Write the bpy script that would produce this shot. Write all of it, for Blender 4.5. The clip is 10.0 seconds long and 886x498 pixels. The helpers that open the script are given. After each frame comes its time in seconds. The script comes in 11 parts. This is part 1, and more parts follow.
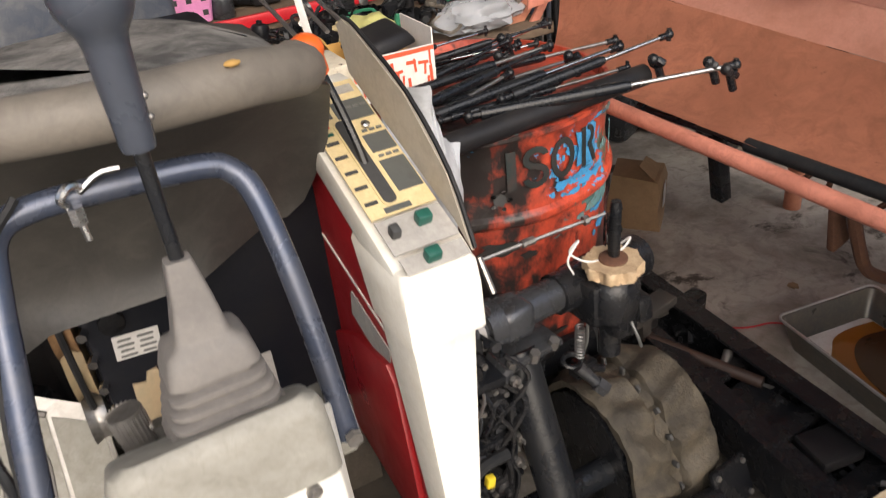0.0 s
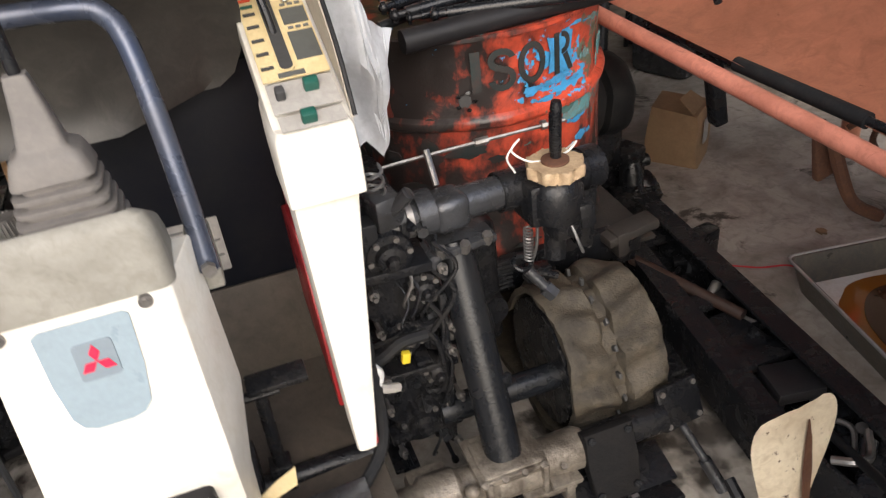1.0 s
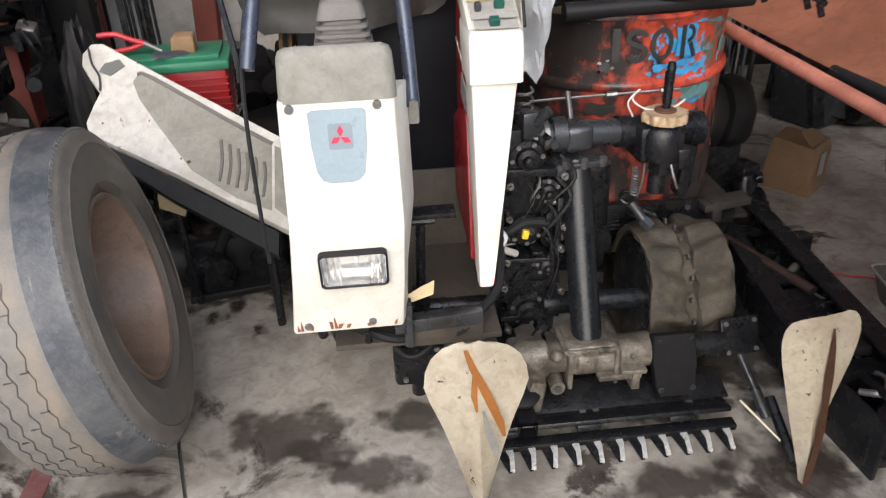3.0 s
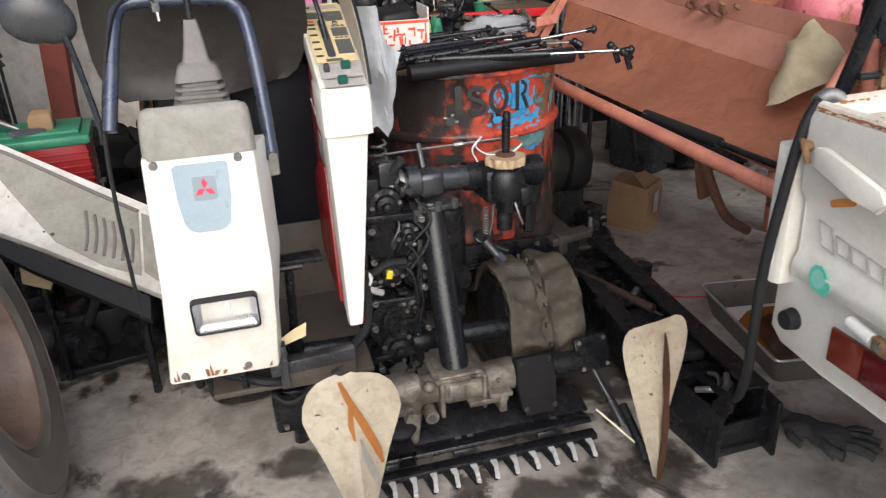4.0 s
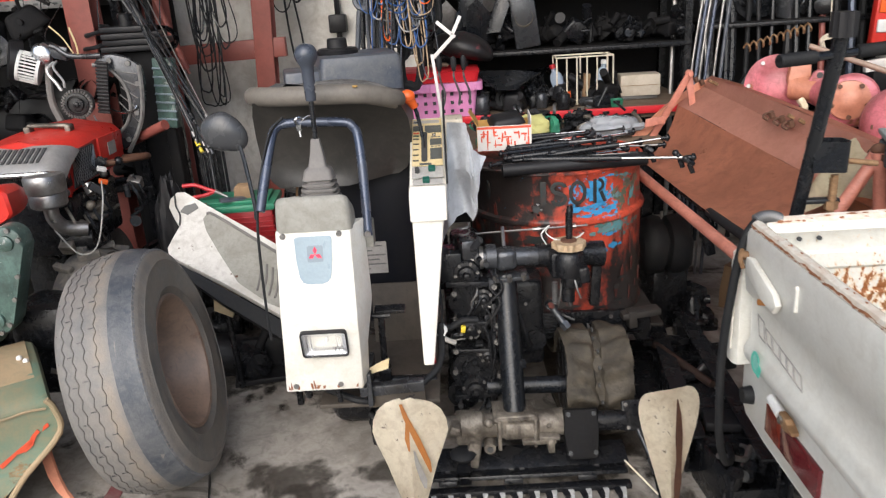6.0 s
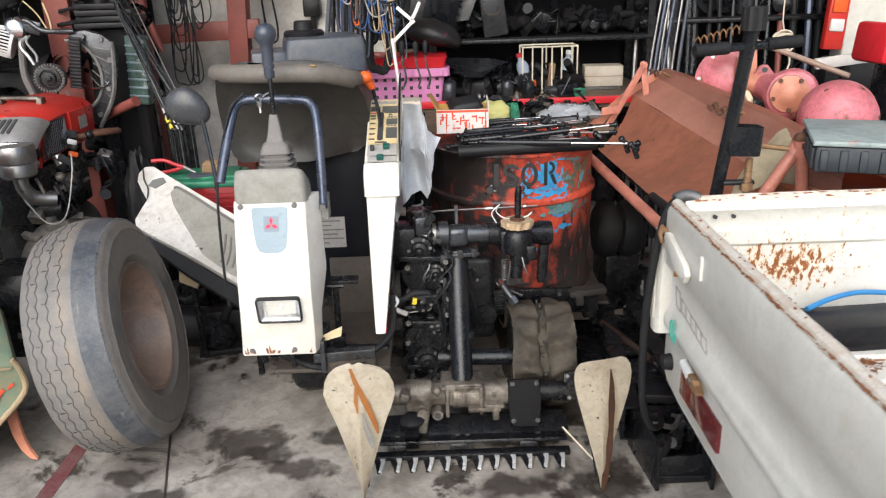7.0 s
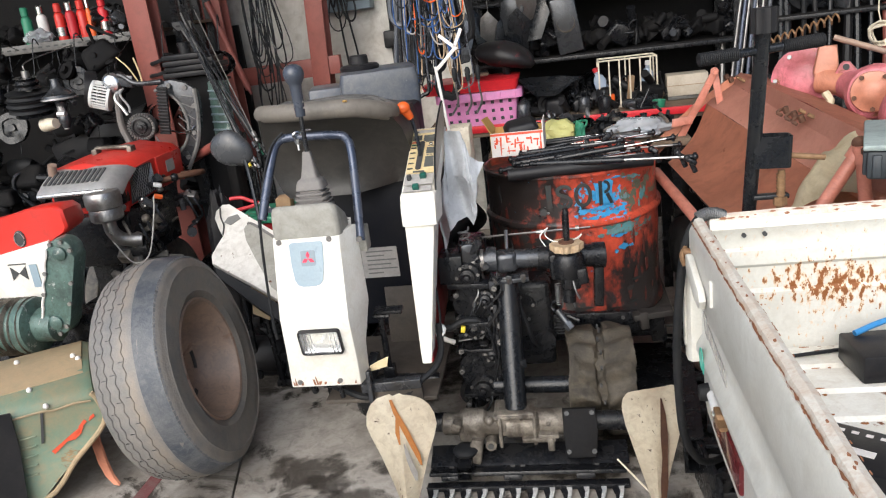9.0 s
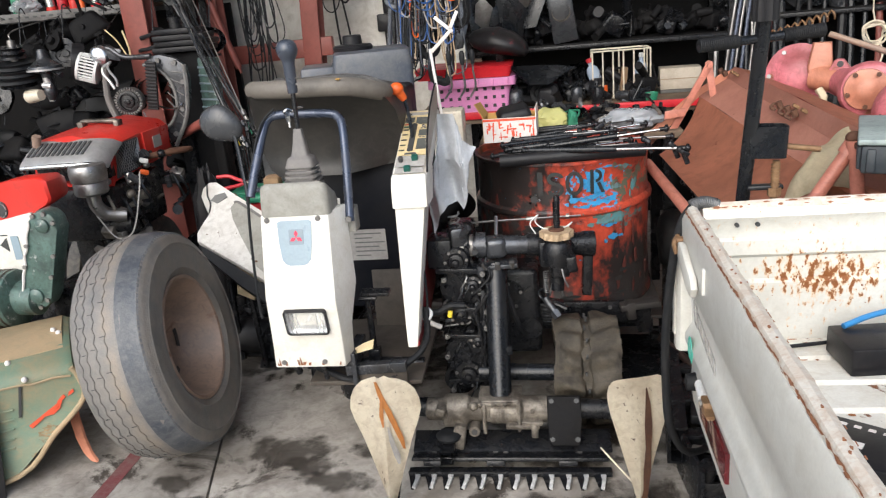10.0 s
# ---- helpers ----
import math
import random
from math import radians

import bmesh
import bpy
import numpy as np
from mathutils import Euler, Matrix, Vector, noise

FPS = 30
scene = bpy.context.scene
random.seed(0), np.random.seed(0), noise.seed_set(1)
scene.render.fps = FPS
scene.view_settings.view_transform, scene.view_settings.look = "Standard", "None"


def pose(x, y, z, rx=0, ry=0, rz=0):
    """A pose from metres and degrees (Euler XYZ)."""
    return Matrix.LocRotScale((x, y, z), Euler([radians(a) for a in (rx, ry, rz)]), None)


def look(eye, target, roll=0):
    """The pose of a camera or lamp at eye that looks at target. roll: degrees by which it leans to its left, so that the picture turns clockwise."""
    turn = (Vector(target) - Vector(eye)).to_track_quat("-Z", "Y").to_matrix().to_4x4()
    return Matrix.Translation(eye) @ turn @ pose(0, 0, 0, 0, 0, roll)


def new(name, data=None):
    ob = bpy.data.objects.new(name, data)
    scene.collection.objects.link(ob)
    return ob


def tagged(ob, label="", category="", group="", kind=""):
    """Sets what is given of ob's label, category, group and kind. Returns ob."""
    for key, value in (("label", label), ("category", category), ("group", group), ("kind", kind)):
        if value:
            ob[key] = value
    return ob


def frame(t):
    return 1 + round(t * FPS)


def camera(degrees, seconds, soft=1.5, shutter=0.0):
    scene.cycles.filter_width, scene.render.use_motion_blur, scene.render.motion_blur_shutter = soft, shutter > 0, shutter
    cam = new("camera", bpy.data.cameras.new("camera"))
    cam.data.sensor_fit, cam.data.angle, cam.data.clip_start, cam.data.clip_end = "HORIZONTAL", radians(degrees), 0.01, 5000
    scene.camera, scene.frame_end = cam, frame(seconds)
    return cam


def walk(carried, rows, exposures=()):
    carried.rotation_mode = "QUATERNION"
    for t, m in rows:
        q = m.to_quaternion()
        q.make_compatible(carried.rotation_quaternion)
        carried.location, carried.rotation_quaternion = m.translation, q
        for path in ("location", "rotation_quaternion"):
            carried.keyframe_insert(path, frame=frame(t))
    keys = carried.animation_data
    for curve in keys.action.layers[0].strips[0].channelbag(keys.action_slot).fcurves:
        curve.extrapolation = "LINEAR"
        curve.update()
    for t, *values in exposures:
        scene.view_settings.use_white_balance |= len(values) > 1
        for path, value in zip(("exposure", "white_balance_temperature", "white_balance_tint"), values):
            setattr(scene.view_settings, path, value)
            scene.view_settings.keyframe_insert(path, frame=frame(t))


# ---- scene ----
cam = camera(60.0, 10.0, soft=1.15, shutter=0.4)
PATH = [
    (0, (-0.021, -0.493, 1.373), (0.734, 1.033, 0.324), -6.0),
    (0.5, (0.022, -0.632, 1.335), (0.675, 0.95, 0.3), -8.4),
    (1, (0.19, -0.699, 1.296), (0.641, 0.884, 0.161), -6.8),
    (1.5, (0.26, -0.806, 1.281), (0.485, 0.827, 0.15), -3.2),
    (2, (0.245, -0.979, 1.259), (0.186, 0.705, 0.182), -2.1),
    (2.2, (0.208, -1.012, 1.243), (0.23, 0.69, 0.192), -0.2),
    (3.3, (0.025, -1.281, 1.241), (0.27, 0.498, 0.36), -3.1),
    (3.5, (0.017, -1.311, 1.252), (0.352, 0.507, 0.489), -3.5),
    (4, (0.064, -1.356, 1.232), (0.549, 0.403, 0.412), -2.1),
    (4.5, (0.181, -1.422, 1.242), (0.542, 0.361, 0.41), -2.6),
    (5, (0.337, -1.556, 1.302), (0.431, 0.282, 0.519), -1.7),
    (5.5, (0.369, -1.689, 1.392), (0.367, 0.186, 0.697), -3.9),
    (5.7, (0.364, -1.748, 1.411), (0.307, 0.146, 0.771), -4.1),
    (6.8, (0.379, -1.964, 1.4), (0.42, -0.085, 0.716), -1.7),
    (7, (0.45, -1.956, 1.401), (0.457, -0.073, 0.726), -1.9),
    (7.5, (0.597, -1.903, 1.393), (0.419, -0.03, 0.714), -2.5),
    (8, (0.678, -1.877, 1.387), (0.339, -0.039, 0.676), -5.4),
    (8.5, (0.697, -1.895, 1.395), (0.364, -0.032, 0.749), -6.9),
    (9, (0.708, -1.907, 1.396), (0.378, -0.029, 0.794), -7.3),
    (9.5, (0.697, -1.9, 1.379), (0.353, -0.031, 0.757), -6.3),
    (10, (0.692, -1.899, 1.374), (0.399, -0.024, 0.744), -5.2),
]
walk(cam, [(t, look(eye, target, roll)) for t, eye, target, roll in PATH],
     exposures=[(0.0, 0.40, 6650, 11), (0.5, 0.43, 6580, 11), (1.0, 0.39, 6500, 11), (1.5, 0.28, 6320, 10), (2.0, 0.2, 6150, 10), (3.5, 0.26, 6120, 10), (5.0, 0.22, 6100, 10), (7.5, 0.32, 6000, 8), (10.0, 0.32, 6000, 8)])

# ---------------------------------------------------------------- light
world = bpy.data.worlds.new("sky")
scene.world = world
world.use_nodes = True
wn = world.node_tree.nodes
sky = wn.new("ShaderNodeTexSky")
sky.sky_type, sky.sun_disc = "NISHITA", False
sky.sun_elevation, sky.sun_rotation = radians(36), radians(193)
sky.air_density, sky.dust_density, sky.ozone_density = 1.0, 4.0, 1.0
wn["Background"].inputs["Strength"].default_value = 0.15
world.node_tree.links.new(sky.outputs["Color"], wn["Background"].inputs["Color"])

sun = new("sun", bpy.data.lights.new("sun", "SUN"))
sun.data.energy, sun.data.angle, sun.data.color = 2.2, radians(75), (1.0, 0.98, 0.95)
sun.matrix_world = look((-0.6, -4.7, 4.1), (0.5, 0.0, 0.5))

# ---------------------------------------------------------------- materials


def worn(name, base, rough=0.5, metal=0.0, dirt=None, amount=0.35, scale=9.0, bump=0.15, fine=160.0, spots=None, spot_size=14.0, spot_cut=0.62, coat=0.0, spec=0.5, lo=0.42, hi=0.75, soft_spots=0.035):
    """A surface with grain, blotches of dirt and, where given, spots of rust or old paint."""
    m = bpy.data.materials.new(name)
    m.use_nodes = True
    nt = m.node_tree
    nodes, link = nt.nodes, nt.links.new
    b = nodes["Principled BSDF"]
    co = nodes.new("ShaderNodeTexCoord").outputs["Object"]

    def noise_of(s, detail=5.0, r=0.6, dist=0.0):
        n = nodes.new("ShaderNodeTexNoise")
        n.inputs["Scale"].default_value = s
        n.inputs["Detail"].default_value = detail
        n.inputs["Roughness"].default_value = r
        n.inputs["Distortion"].default_value = dist
        link(co, n.inputs["Vector"])
        return n.outputs["Fac"]

    def ramp(fac, a, c, lo=0.0, hi=1.0):
        r = nodes.new("ShaderNodeMapRange")
        r.inputs["From Min"].default_value, r.inputs["From Max"].default_value = a, c
        r.inputs["To Min"].default_value, r.inputs["To Max"].default_value = lo, hi
        link(fac, r.inputs["Value"])
        return r.outputs["Result"]

    def mix(fac, a, c, kind="MIX"):
        x = nodes.new("ShaderNodeMix")
        x.data_type, x.blend_type = "RGBA", kind
        if isinstance(fac, float):
            x.inputs["Factor"].default_value = fac
        else:
            link(fac, x.inputs["Factor"])
        for key, v in (("A", a), ("B", c)):
            sock = [s for s in x.inputs if s.name == key and s.type == "RGBA"][0]
            if isinstance(v, tuple):
                sock.default_value = (*v, 1)
            else:
                link(v, sock)
        return [s for s in x.outputs if s.type == "RGBA"][0]

    dirt = dirt or tuple(v * 0.35 for v in base)
    blot = noise_of(scale, 6.0, 0.62, 0.4)
    grain = noise_of(fine, 3.0, 0.6)
    mid = noise_of(scale * 4.5, 4.0, 0.7, 0.8)
    colour = mix(ramp(blot, lo, hi, 0.0, amount), base, dirt)
    colour = mix(ramp(grain, 0.3, 0.7, 0.0, 0.22), colour, tuple(v * 0.6 for v in base))
    colour = mix(ramp(mid, 0.46, 0.72, 0.0, min(0.6, amount * 0.7)), colour, dirt)
    rnd = nodes.new("ShaderNodeObjectInfo").outputs["Random"]
    colour = mix(ramp(rnd, 0.0, 1.0, 0.0, 0.16), colour, tuple(v * 0.7 for v in base))
    rgh = ramp(blot, 0.3, 0.8, max(0.05, rough - 0.1), min(1.0, rough + 0.22))
    if spots:
        sp = ramp(noise_of(spot_size, 7.0, 0.68, 0.6), spot_cut, spot_cut + soft_spots)
        shade = mix(ramp(noise_of(spot_size * 4), 0.35, 0.65), spots, tuple(v * 0.45 for v in spots))
        colour = mix(sp, colour, shade)
        rgh = ramp(sp, 0.0, 1.0, rough, 0.85)
        if metal:
            link(ramp(sp, 0.0, 1.0, metal, 0.0), b.inputs["Metallic"])
    link(colour, b.inputs["Base Color"])
    link(rgh, b.inputs["Roughness"])
    if not (spots and metal):
        b.inputs["Metallic"].default_value = metal
    b.inputs["Specular IOR Level"].default_value = spec
    b.inputs["Coat Weight"].default_value = coat
    bp = nodes.new("ShaderNodeBump")
    bp.inputs["Strength"].default_value = bump
    bp.inputs["Distance"].default_value = 0.004
    hgt = nodes.new("ShaderNodeMath")
    hgt.operation = "ADD"
    link(blot, hgt.inputs[0])
    link(grain, hgt.inputs[1])
    link(hgt.outputs["Value"], bp.inputs["Height"])
    link(bp.outputs["Normal"], b.inputs["Normal"])
    return m


M = {}
RUST = (0.17, 0.055, 0.018)
M["rustbloom"] = worn("rust_bloom", (0.33, 0.14, 0.065), 0.8, dirt=(0.15, 0.05, 0.02), amount=0.8, scale=40)
M["cartoncream"] = worn("dusty_cream_card", (0.52, 0.46, 0.37), 0.75, dirt=(0.34, 0.28, 0.21), amount=0.6, scale=9, bump=0.06)
M["slotgrey"] = worn("dull_slotted_steel", (0.17, 0.165, 0.157), 0.5, dirt=(0.06, 0.053, 0.047), amount=0.8, scale=12)
M["steelgrey"] = worn("greasy_dark_steel", (0.085, 0.09, 0.10), 0.22, metal=0.55, dirt=(0.03, 0.027, 0.024), amount=0.8, scale=18, bump=0.2)
# Matt black; also colours the sheets that paint depth behind the racking.
M["mattblack"] = worn("matt_black_steel", (0.009, 0.009, 0.010), 0.65, spec=0.12, dirt=(0.022, 0.020, 0.018), amount=0.6, scale=14, bump=0.4)
M["navyblack"] = worn("navy_black_sheet", (0.008, 0.009, 0.013), 0.42, spec=0.14, dirt=(0.022, 0.020, 0.018), amount=0.3, scale=9, bump=0.06)
M["labelwhite"] = worn("white_label", (0.62, 0.61, 0.58), 0.5, amount=0.3, bump=0.02)
# Pale base holds the sky's reflection on the wet tray floor.
M["traywater"] = worn("wet_steel_sky_glare", (0.82, 0.81, 0.78), 0.10, metal=0.1, dirt=(0.45, 0.38, 0.28), amount=0.4, scale=14, bump=0.02)
M["darkoil"] = worn("dark_used_oil", (0.055, 0.022, 0.008), 0.06, amount=0.2, bump=0.0)
M["traysteel"] = worn("dark_pressed_steel", (0.13, 0.125, 0.115), 0.34, metal=0.5, dirt=(0.3, 0.24, 0.17), amount=0.4, scale=8)
M["lampchrome"] = worn("lamp_chrome", (0.72, 0.74, 0.77), 0.26, metal=1.0, amount=0.2, bump=0.0)
M["brassrust"] = worn("rusted_brass", (0.30, 0.18, 0.09), 0.55, metal=0.3, dirt=(0.13, 0.06, 0.03), amount=0.8, scale=30)
M["lidfade"] = worn("faded_case_lid", (0.36, 0.42, 0.40), 0.5, dirt=(0.10, 0.13, 0.14), amount=0.8, scale=9, spots=(0.45, 0.20, 0.17), spot_size=6, spot_cut=0.58, soft_spots=0.1)
M["casedark"] = worn("dark_case_plastic", (0.03, 0.038, 0.046), 0.5, dirt=(0.08, 0.085, 0.085), amount=0.6, scale=10)
M["bloom"] = worn("orange_rust", (0.36, 0.14, 0.035), 0.8, dirt=(0.17, 0.055, 0.02), amount=0.9, scale=50)
M["muddysteel"] = worn("muddy_platform_steel", (0.080, 0.066, 0.052), 0.6, dirt=(0.032, 0.027, 0.022), amount=0.85, scale=8, bump=0.2)
M["grimeshade"] = worn("grime_and_shade", (0.13, 0.028, 0.02), 0.55, dirt=(0.02, 0.02, 0.018), amount=0.7, scale=14)
M["concrete"] = worn("concrete", (0.43, 0.395, 0.35), 0.8, dirt=(0.13, 0.11, 0.09), amount=0.85, scale=4.5, bump=0.25, fine=70, spots=(0.085, 0.07, 0.056), spot_size=3.2, spot_cut=0.575, soft_spots=0.06, lo=0.44, hi=0.66)
M["ground"] = worn("ground", (0.34, 0.32, 0.29), 0.9, scale=1.5)
M["wall"] = worn("wall_plaster", (0.80, 0.78, 0.73), 0.85, dirt=(0.32, 0.28, 0.23), amount=0.75, scale=2.6)
M["cream"] = worn("white_enamel", (0.80, 0.78, 0.72), 0.36, dirt=(0.52, 0.46, 0.34), amount=0.45, scale=7, bump=0.04, spots=RUST, spot_size=26, spot_cut=0.73)
M["creamold"] = worn("old_cream_paint", (0.76, 0.69, 0.55), 0.42, dirt=(0.36, 0.27, 0.17), amount=0.65, scale=9, bump=0.08, spots=(0.10, 0.05, 0.03), spot_size=38, spot_cut=0.635)
M["truck"] = worn("white_truck_paint", (0.74, 0.73, 0.67), 0.38, dirt=(0.42, 0.38, 0.3), amount=0.4, scale=5, bump=0.03, spots=RUST, spot_size=20, spot_cut=0.74)
M["truckrust"] = worn("rusty_white_paint", (0.80, 0.78, 0.71), 0.42, dirt=(0.42, 0.33, 0.22), amount=0.5, scale=7, bump=0.1, spots=(0.24, 0.085, 0.025), spot_size=11, spot_cut=0.60)
M["rustedge"] = worn("rusty_edge", (0.70, 0.66, 0.58), 0.6, bump=0.2, dirt=(0.45, 0.27, 0.15), amount=0.7, scale=30, spots=(0.27, 0.10, 0.04), spot_size=60, spot_cut=0.66)
M["capgrey"] = worn("dusty_grey_plastic", (0.31, 0.30, 0.265), 0.55, dirt=(0.16, 0.15, 0.125), amount=0.7, scale=12, bump=0.05)
M["boot"] = worn("grey_rubber_boot", (0.145, 0.135, 0.128), 0.55, dirt=(0.23, 0.212, 0.19), amount=0.5, scale=14, bump=0.1)
M["bluegrey"] = worn("blue_grey_paint", (0.06, 0.075, 0.115), 0.24, dirt=(0.15, 0.15, 0.16), amount=0.4, scale=14, bump=0.03, metal=0.4)
M["tank"] = worn("dark_blue_grey_tank", (0.052, 0.061, 0.082), 0.32, dirt=(0.13, 0.13, 0.13), amount=0.7, scale=9, bump=0.06, spots=(0.30, 0.30, 0.30), spot_size=26, spot_cut=0.70, soft_spots=0.02)
M["mirrorgrey"] = worn("grey_mirror_shell", (0.05, 0.052, 0.056), 0.28, amount=0.3, dirt=(0.10, 0.095, 0.09), scale=9, bump=0.02)
# Dusty cream enamel with the guard plate's shaded side toned into the colour.
M["guardtan"] = worn("dusty_shaded_cream_enamel", (0.50, 0.45, 0.37), 0.5, dirt=(0.30, 0.25, 0.19), amount=0.6, scale=8, bump=0.04)
M["coverwhite"] = worn("dirty_white_enamel", (0.66, 0.64, 0.60), 0.42, dirt=(0.34, 0.31, 0.27), amount=0.9, scale=6, bump=0.06, spots=(0.16, 0.11, 0.08), spot_size=30, spot_cut=0.68)
M["knob"] = worn("slate_plastic", (0.055, 0.064, 0.084), 0.26, amount=0.2, bump=0.02)
M["seat"] = worn("dusty_black_vinyl", (0.037, 0.035, 0.032), 0.46, dirt=(0.092, 0.084, 0.073), amount=0.6, scale=5, bump=0.1)
M["seattop"] = worn("dirty_seat_cloth", (0.24, 0.23, 0.215), 0.7, dirt=(0.03, 0.03, 0.03), amount=0.95, scale=11, bump=0.4, lo=0.40, hi=0.60)
M["seatroll"] = worn("tan_seat_piping", (0.18, 0.16, 0.135), 0.6, dirt=(0.08, 0.07, 0.06), amount=0.6, scale=7, bump=0.1)
M["foam"] = worn("yellow_foam", (0.55, 0.33, 0.10), 0.9, bump=0.4)
M["black"] = worn("oily_black_steel", (0.009, 0.010, 0.0125), 0.22, spec=0.36, dirt=(0.026, 0.023, 0.02), amount=0.5, scale=22, bump=0.35)
M["blackpaint"] = worn("black_paint", (0.009, 0.0105, 0.0135), 0.24, spec=0.4, dirt=(0.024, 0.023, 0.021), amount=0.45, scale=13, bump=0.1)
M["darkplastic"] = worn("black_plastic", (0.012, 0.012, 0.014), 0.38, spec=0.25, dirt=(0.036, 0.033, 0.031), amount=0.45, scale=6, bump=0.06)
M["iron"] = worn("bare_steel", (0.33, 0.32, 0.31), 0.36, metal=0.85, dirt=(0.12, 0.10, 0.08), amount=0.6, scale=18, bump=0.1)
M["chrome"] = worn("bright_steel", (0.62, 0.62, 0.62), 0.2, metal=1.0, amount=0.25, bump=0.03)
M["cast"] = worn("dirty_cast_aluminium", (0.27, 0.24, 0.20), 0.45, metal=0.4, dirt=(0.040, 0.030, 0.022), amount=0.95, scale=16, bump=0.5, lo=0.40, hi=0.62)
M["belt"] = worn("muddy_rubber_track", (0.074, 0.060, 0.041), 0.7, dirt=(0.018, 0.016, 0.013), amount=0.9, scale=17, bump=0.6, lo=0.40, hi=0.64)
M["deckmud"] = worn("muddy_chassis_deck", (0.026, 0.022, 0.019), 0.65, dirt=(0.015, 0.014, 0.013), amount=0.8, scale=14, bump=0.4)
M["scuff"] = worn("scuffed_rubber", (0.20, 0.20, 0.205), 0.7, dirt=(0.07, 0.07, 0.075), amount=0.9, scale=20)
M["wireblue"] = worn("blue_wire", (0.03, 0.10, 0.30), 0.4, amount=0.3)
M["rubber"] = worn("tyre_rubber", (0.095, 0.092, 0.088), 0.7, dirt=(0.30, 0.26, 0.205), amount=0.85, scale=6, bump=0.18)
M["rubberblue"] = worn("blue_tinged_rubber", (0.058, 0.066, 0.080), 0.42, dirt=(0.17, 0.168, 0.165), amount=0.75, scale=11, bump=0.25, lo=0.44, hi=0.7)
M["rubberdark"] = worn("grey_black_tyre_rubber", (0.142, 0.138, 0.133), 0.5, dirt=(0.25, 0.228, 0.205), amount=0.75, scale=8, bump=0.3, lo=0.38, hi=0.70)
M["rim"] = worn("rusted_wheel_rim", (0.33, 0.225, 0.165), 0.45, dirt=(0.15, 0.118, 0.10), amount=0.8, scale=11, bump=0.15, spots=(0.22, 0.10, 0.05), spot_size=8, spot_cut=0.60, soft_spots=0.12)
M["redpanel"] = worn("red_panel_paint", (0.33, 0.012, 0.016), 0.35, dirt=(0.14, 0.01, 0.012), amount=0.4, scale=9, bump=0.03)
M["red"] = worn("bright_red_paint", (0.62, 0.03, 0.02), 0.35, dirt=(0.25, 0.03, 0.02), amount=0.4, scale=9, bump=0.04)
M["drum"] = worn("orange_red_drum_paint", (0.62, 0.085, 0.042), 0.34, dirt=(0.12, 0.026, 0.018), amount=0.8, scale=6.5, bump=0.14, spots=(0.05, 0.022, 0.02), spot_size=15, spot_cut=0.55, soft_spots=0.13, lo=0.40, hi=0.66)
M["drumblue"] = worn("flaked_blue_paint", (0.05, 0.28, 0.55), 0.5, dirt=(0.03, 0.08, 0.1), amount=0.6, scale=30)
M["drumdark"] = worn("black_stencil_paint", (0.016, 0.026, 0.026), 0.45, dirt=(0.10, 0.03, 0.02), amount=0.35, scale=35)
M["drumteal"] = worn("faded_teal_paint", (0.10, 0.30, 0.32), 0.5, dirt=(0.2, 0.08, 0.05), amount=0.8, scale=35)
M["rustred"] = worn("rust_red_steel", (0.60, 0.25, 0.155), 0.42, dirt=(0.25, 0.095, 0.055), amount=0.75, scale=4.2, bump=0.12, spots=(0.11, 0.048, 0.032), spot_size=7, spot_cut=0.66, soft_spots=0.09)
M["salmon"] = worn("salmon_paint", (0.58, 0.225, 0.16), 0.38, dirt=(0.25, 0.085, 0.055), amount=0.75, scale=12, bump=0.1, spots=(0.12, 0.05, 0.03), spot_size=16, spot_cut=0.66, soft_spots=0.08)
# Faded salmon; light on the upturned hood sheets is in the colour too.
M["salmonpale"] = worn("faded_skylit_salmon_paint", (0.66, 0.33, 0.25), 0.42, dirt=(0.44, 0.19, 0.125), amount=0.55, scale=7, bump=0.1, spots=(0.22, 0.09, 0.05), spot_size=18, spot_cut=0.68, soft_spots=0.06)
M["pinkcast"] = worn("pink_red_cast_iron", (0.62, 0.185, 0.215), 0.40, dirt=(0.20, 0.050, 0.045), amount=0.9, scale=11, bump=0.25, spots=(0.32, 0.13, 0.06), spot_size=8, spot_cut=0.60, soft_spots=0.06)
M["redoxide"] = worn("red_oxide_column", (0.27, 0.075, 0.058), 0.5, dirt=(0.13, 0.045, 0.035), amount=0.5, scale=5, bump=0.06)
M["green"] = worn("faded_green_paint", (0.16, 0.24, 0.17), 0.5, dirt=(0.34, 0.24, 0.13), amount=0.75, scale=6, bump=0.06, spots=(0.33, 0.22, 0.11), spot_size=8, spot_cut=0.62)
M["tan"] = worn("sun_faded_tan_paint", (0.40, 0.29, 0.17), 0.55, dirt=(0.2, 0.2, 0.13), amount=0.6, scale=7, bump=0.05)
M["chaingreen"] = worn("green_gear_case", (0.095, 0.160, 0.138), 0.33, dirt=(0.022, 0.025, 0.022), amount=0.95, scale=14, bump=0.3, spots=(0.45, 0.47, 0.44), spot_size=24, spot_cut=0.60)
M["boxgreen"] = worn("green_plastic", (0.03, 0.22, 0.12), 0.45, dirt=(0.04, 0.1, 0.07), amount=0.4)
M["cratepink"] = worn("pink_plastic", (0.82, 0.32, 0.60), 0.42, amount=0.25, bump=0.02)
M["cratered"] = worn("red_plastic", (0.66, 0.02, 0.03), 0.4, amount=0.3, bump=0.02)
M["card"] = worn("brown_cardboard", (0.29, 0.185, 0.10), 0.85, dirt=(0.16, 0.1, 0.06), amount=0.5, scale=10, bump=0.08)
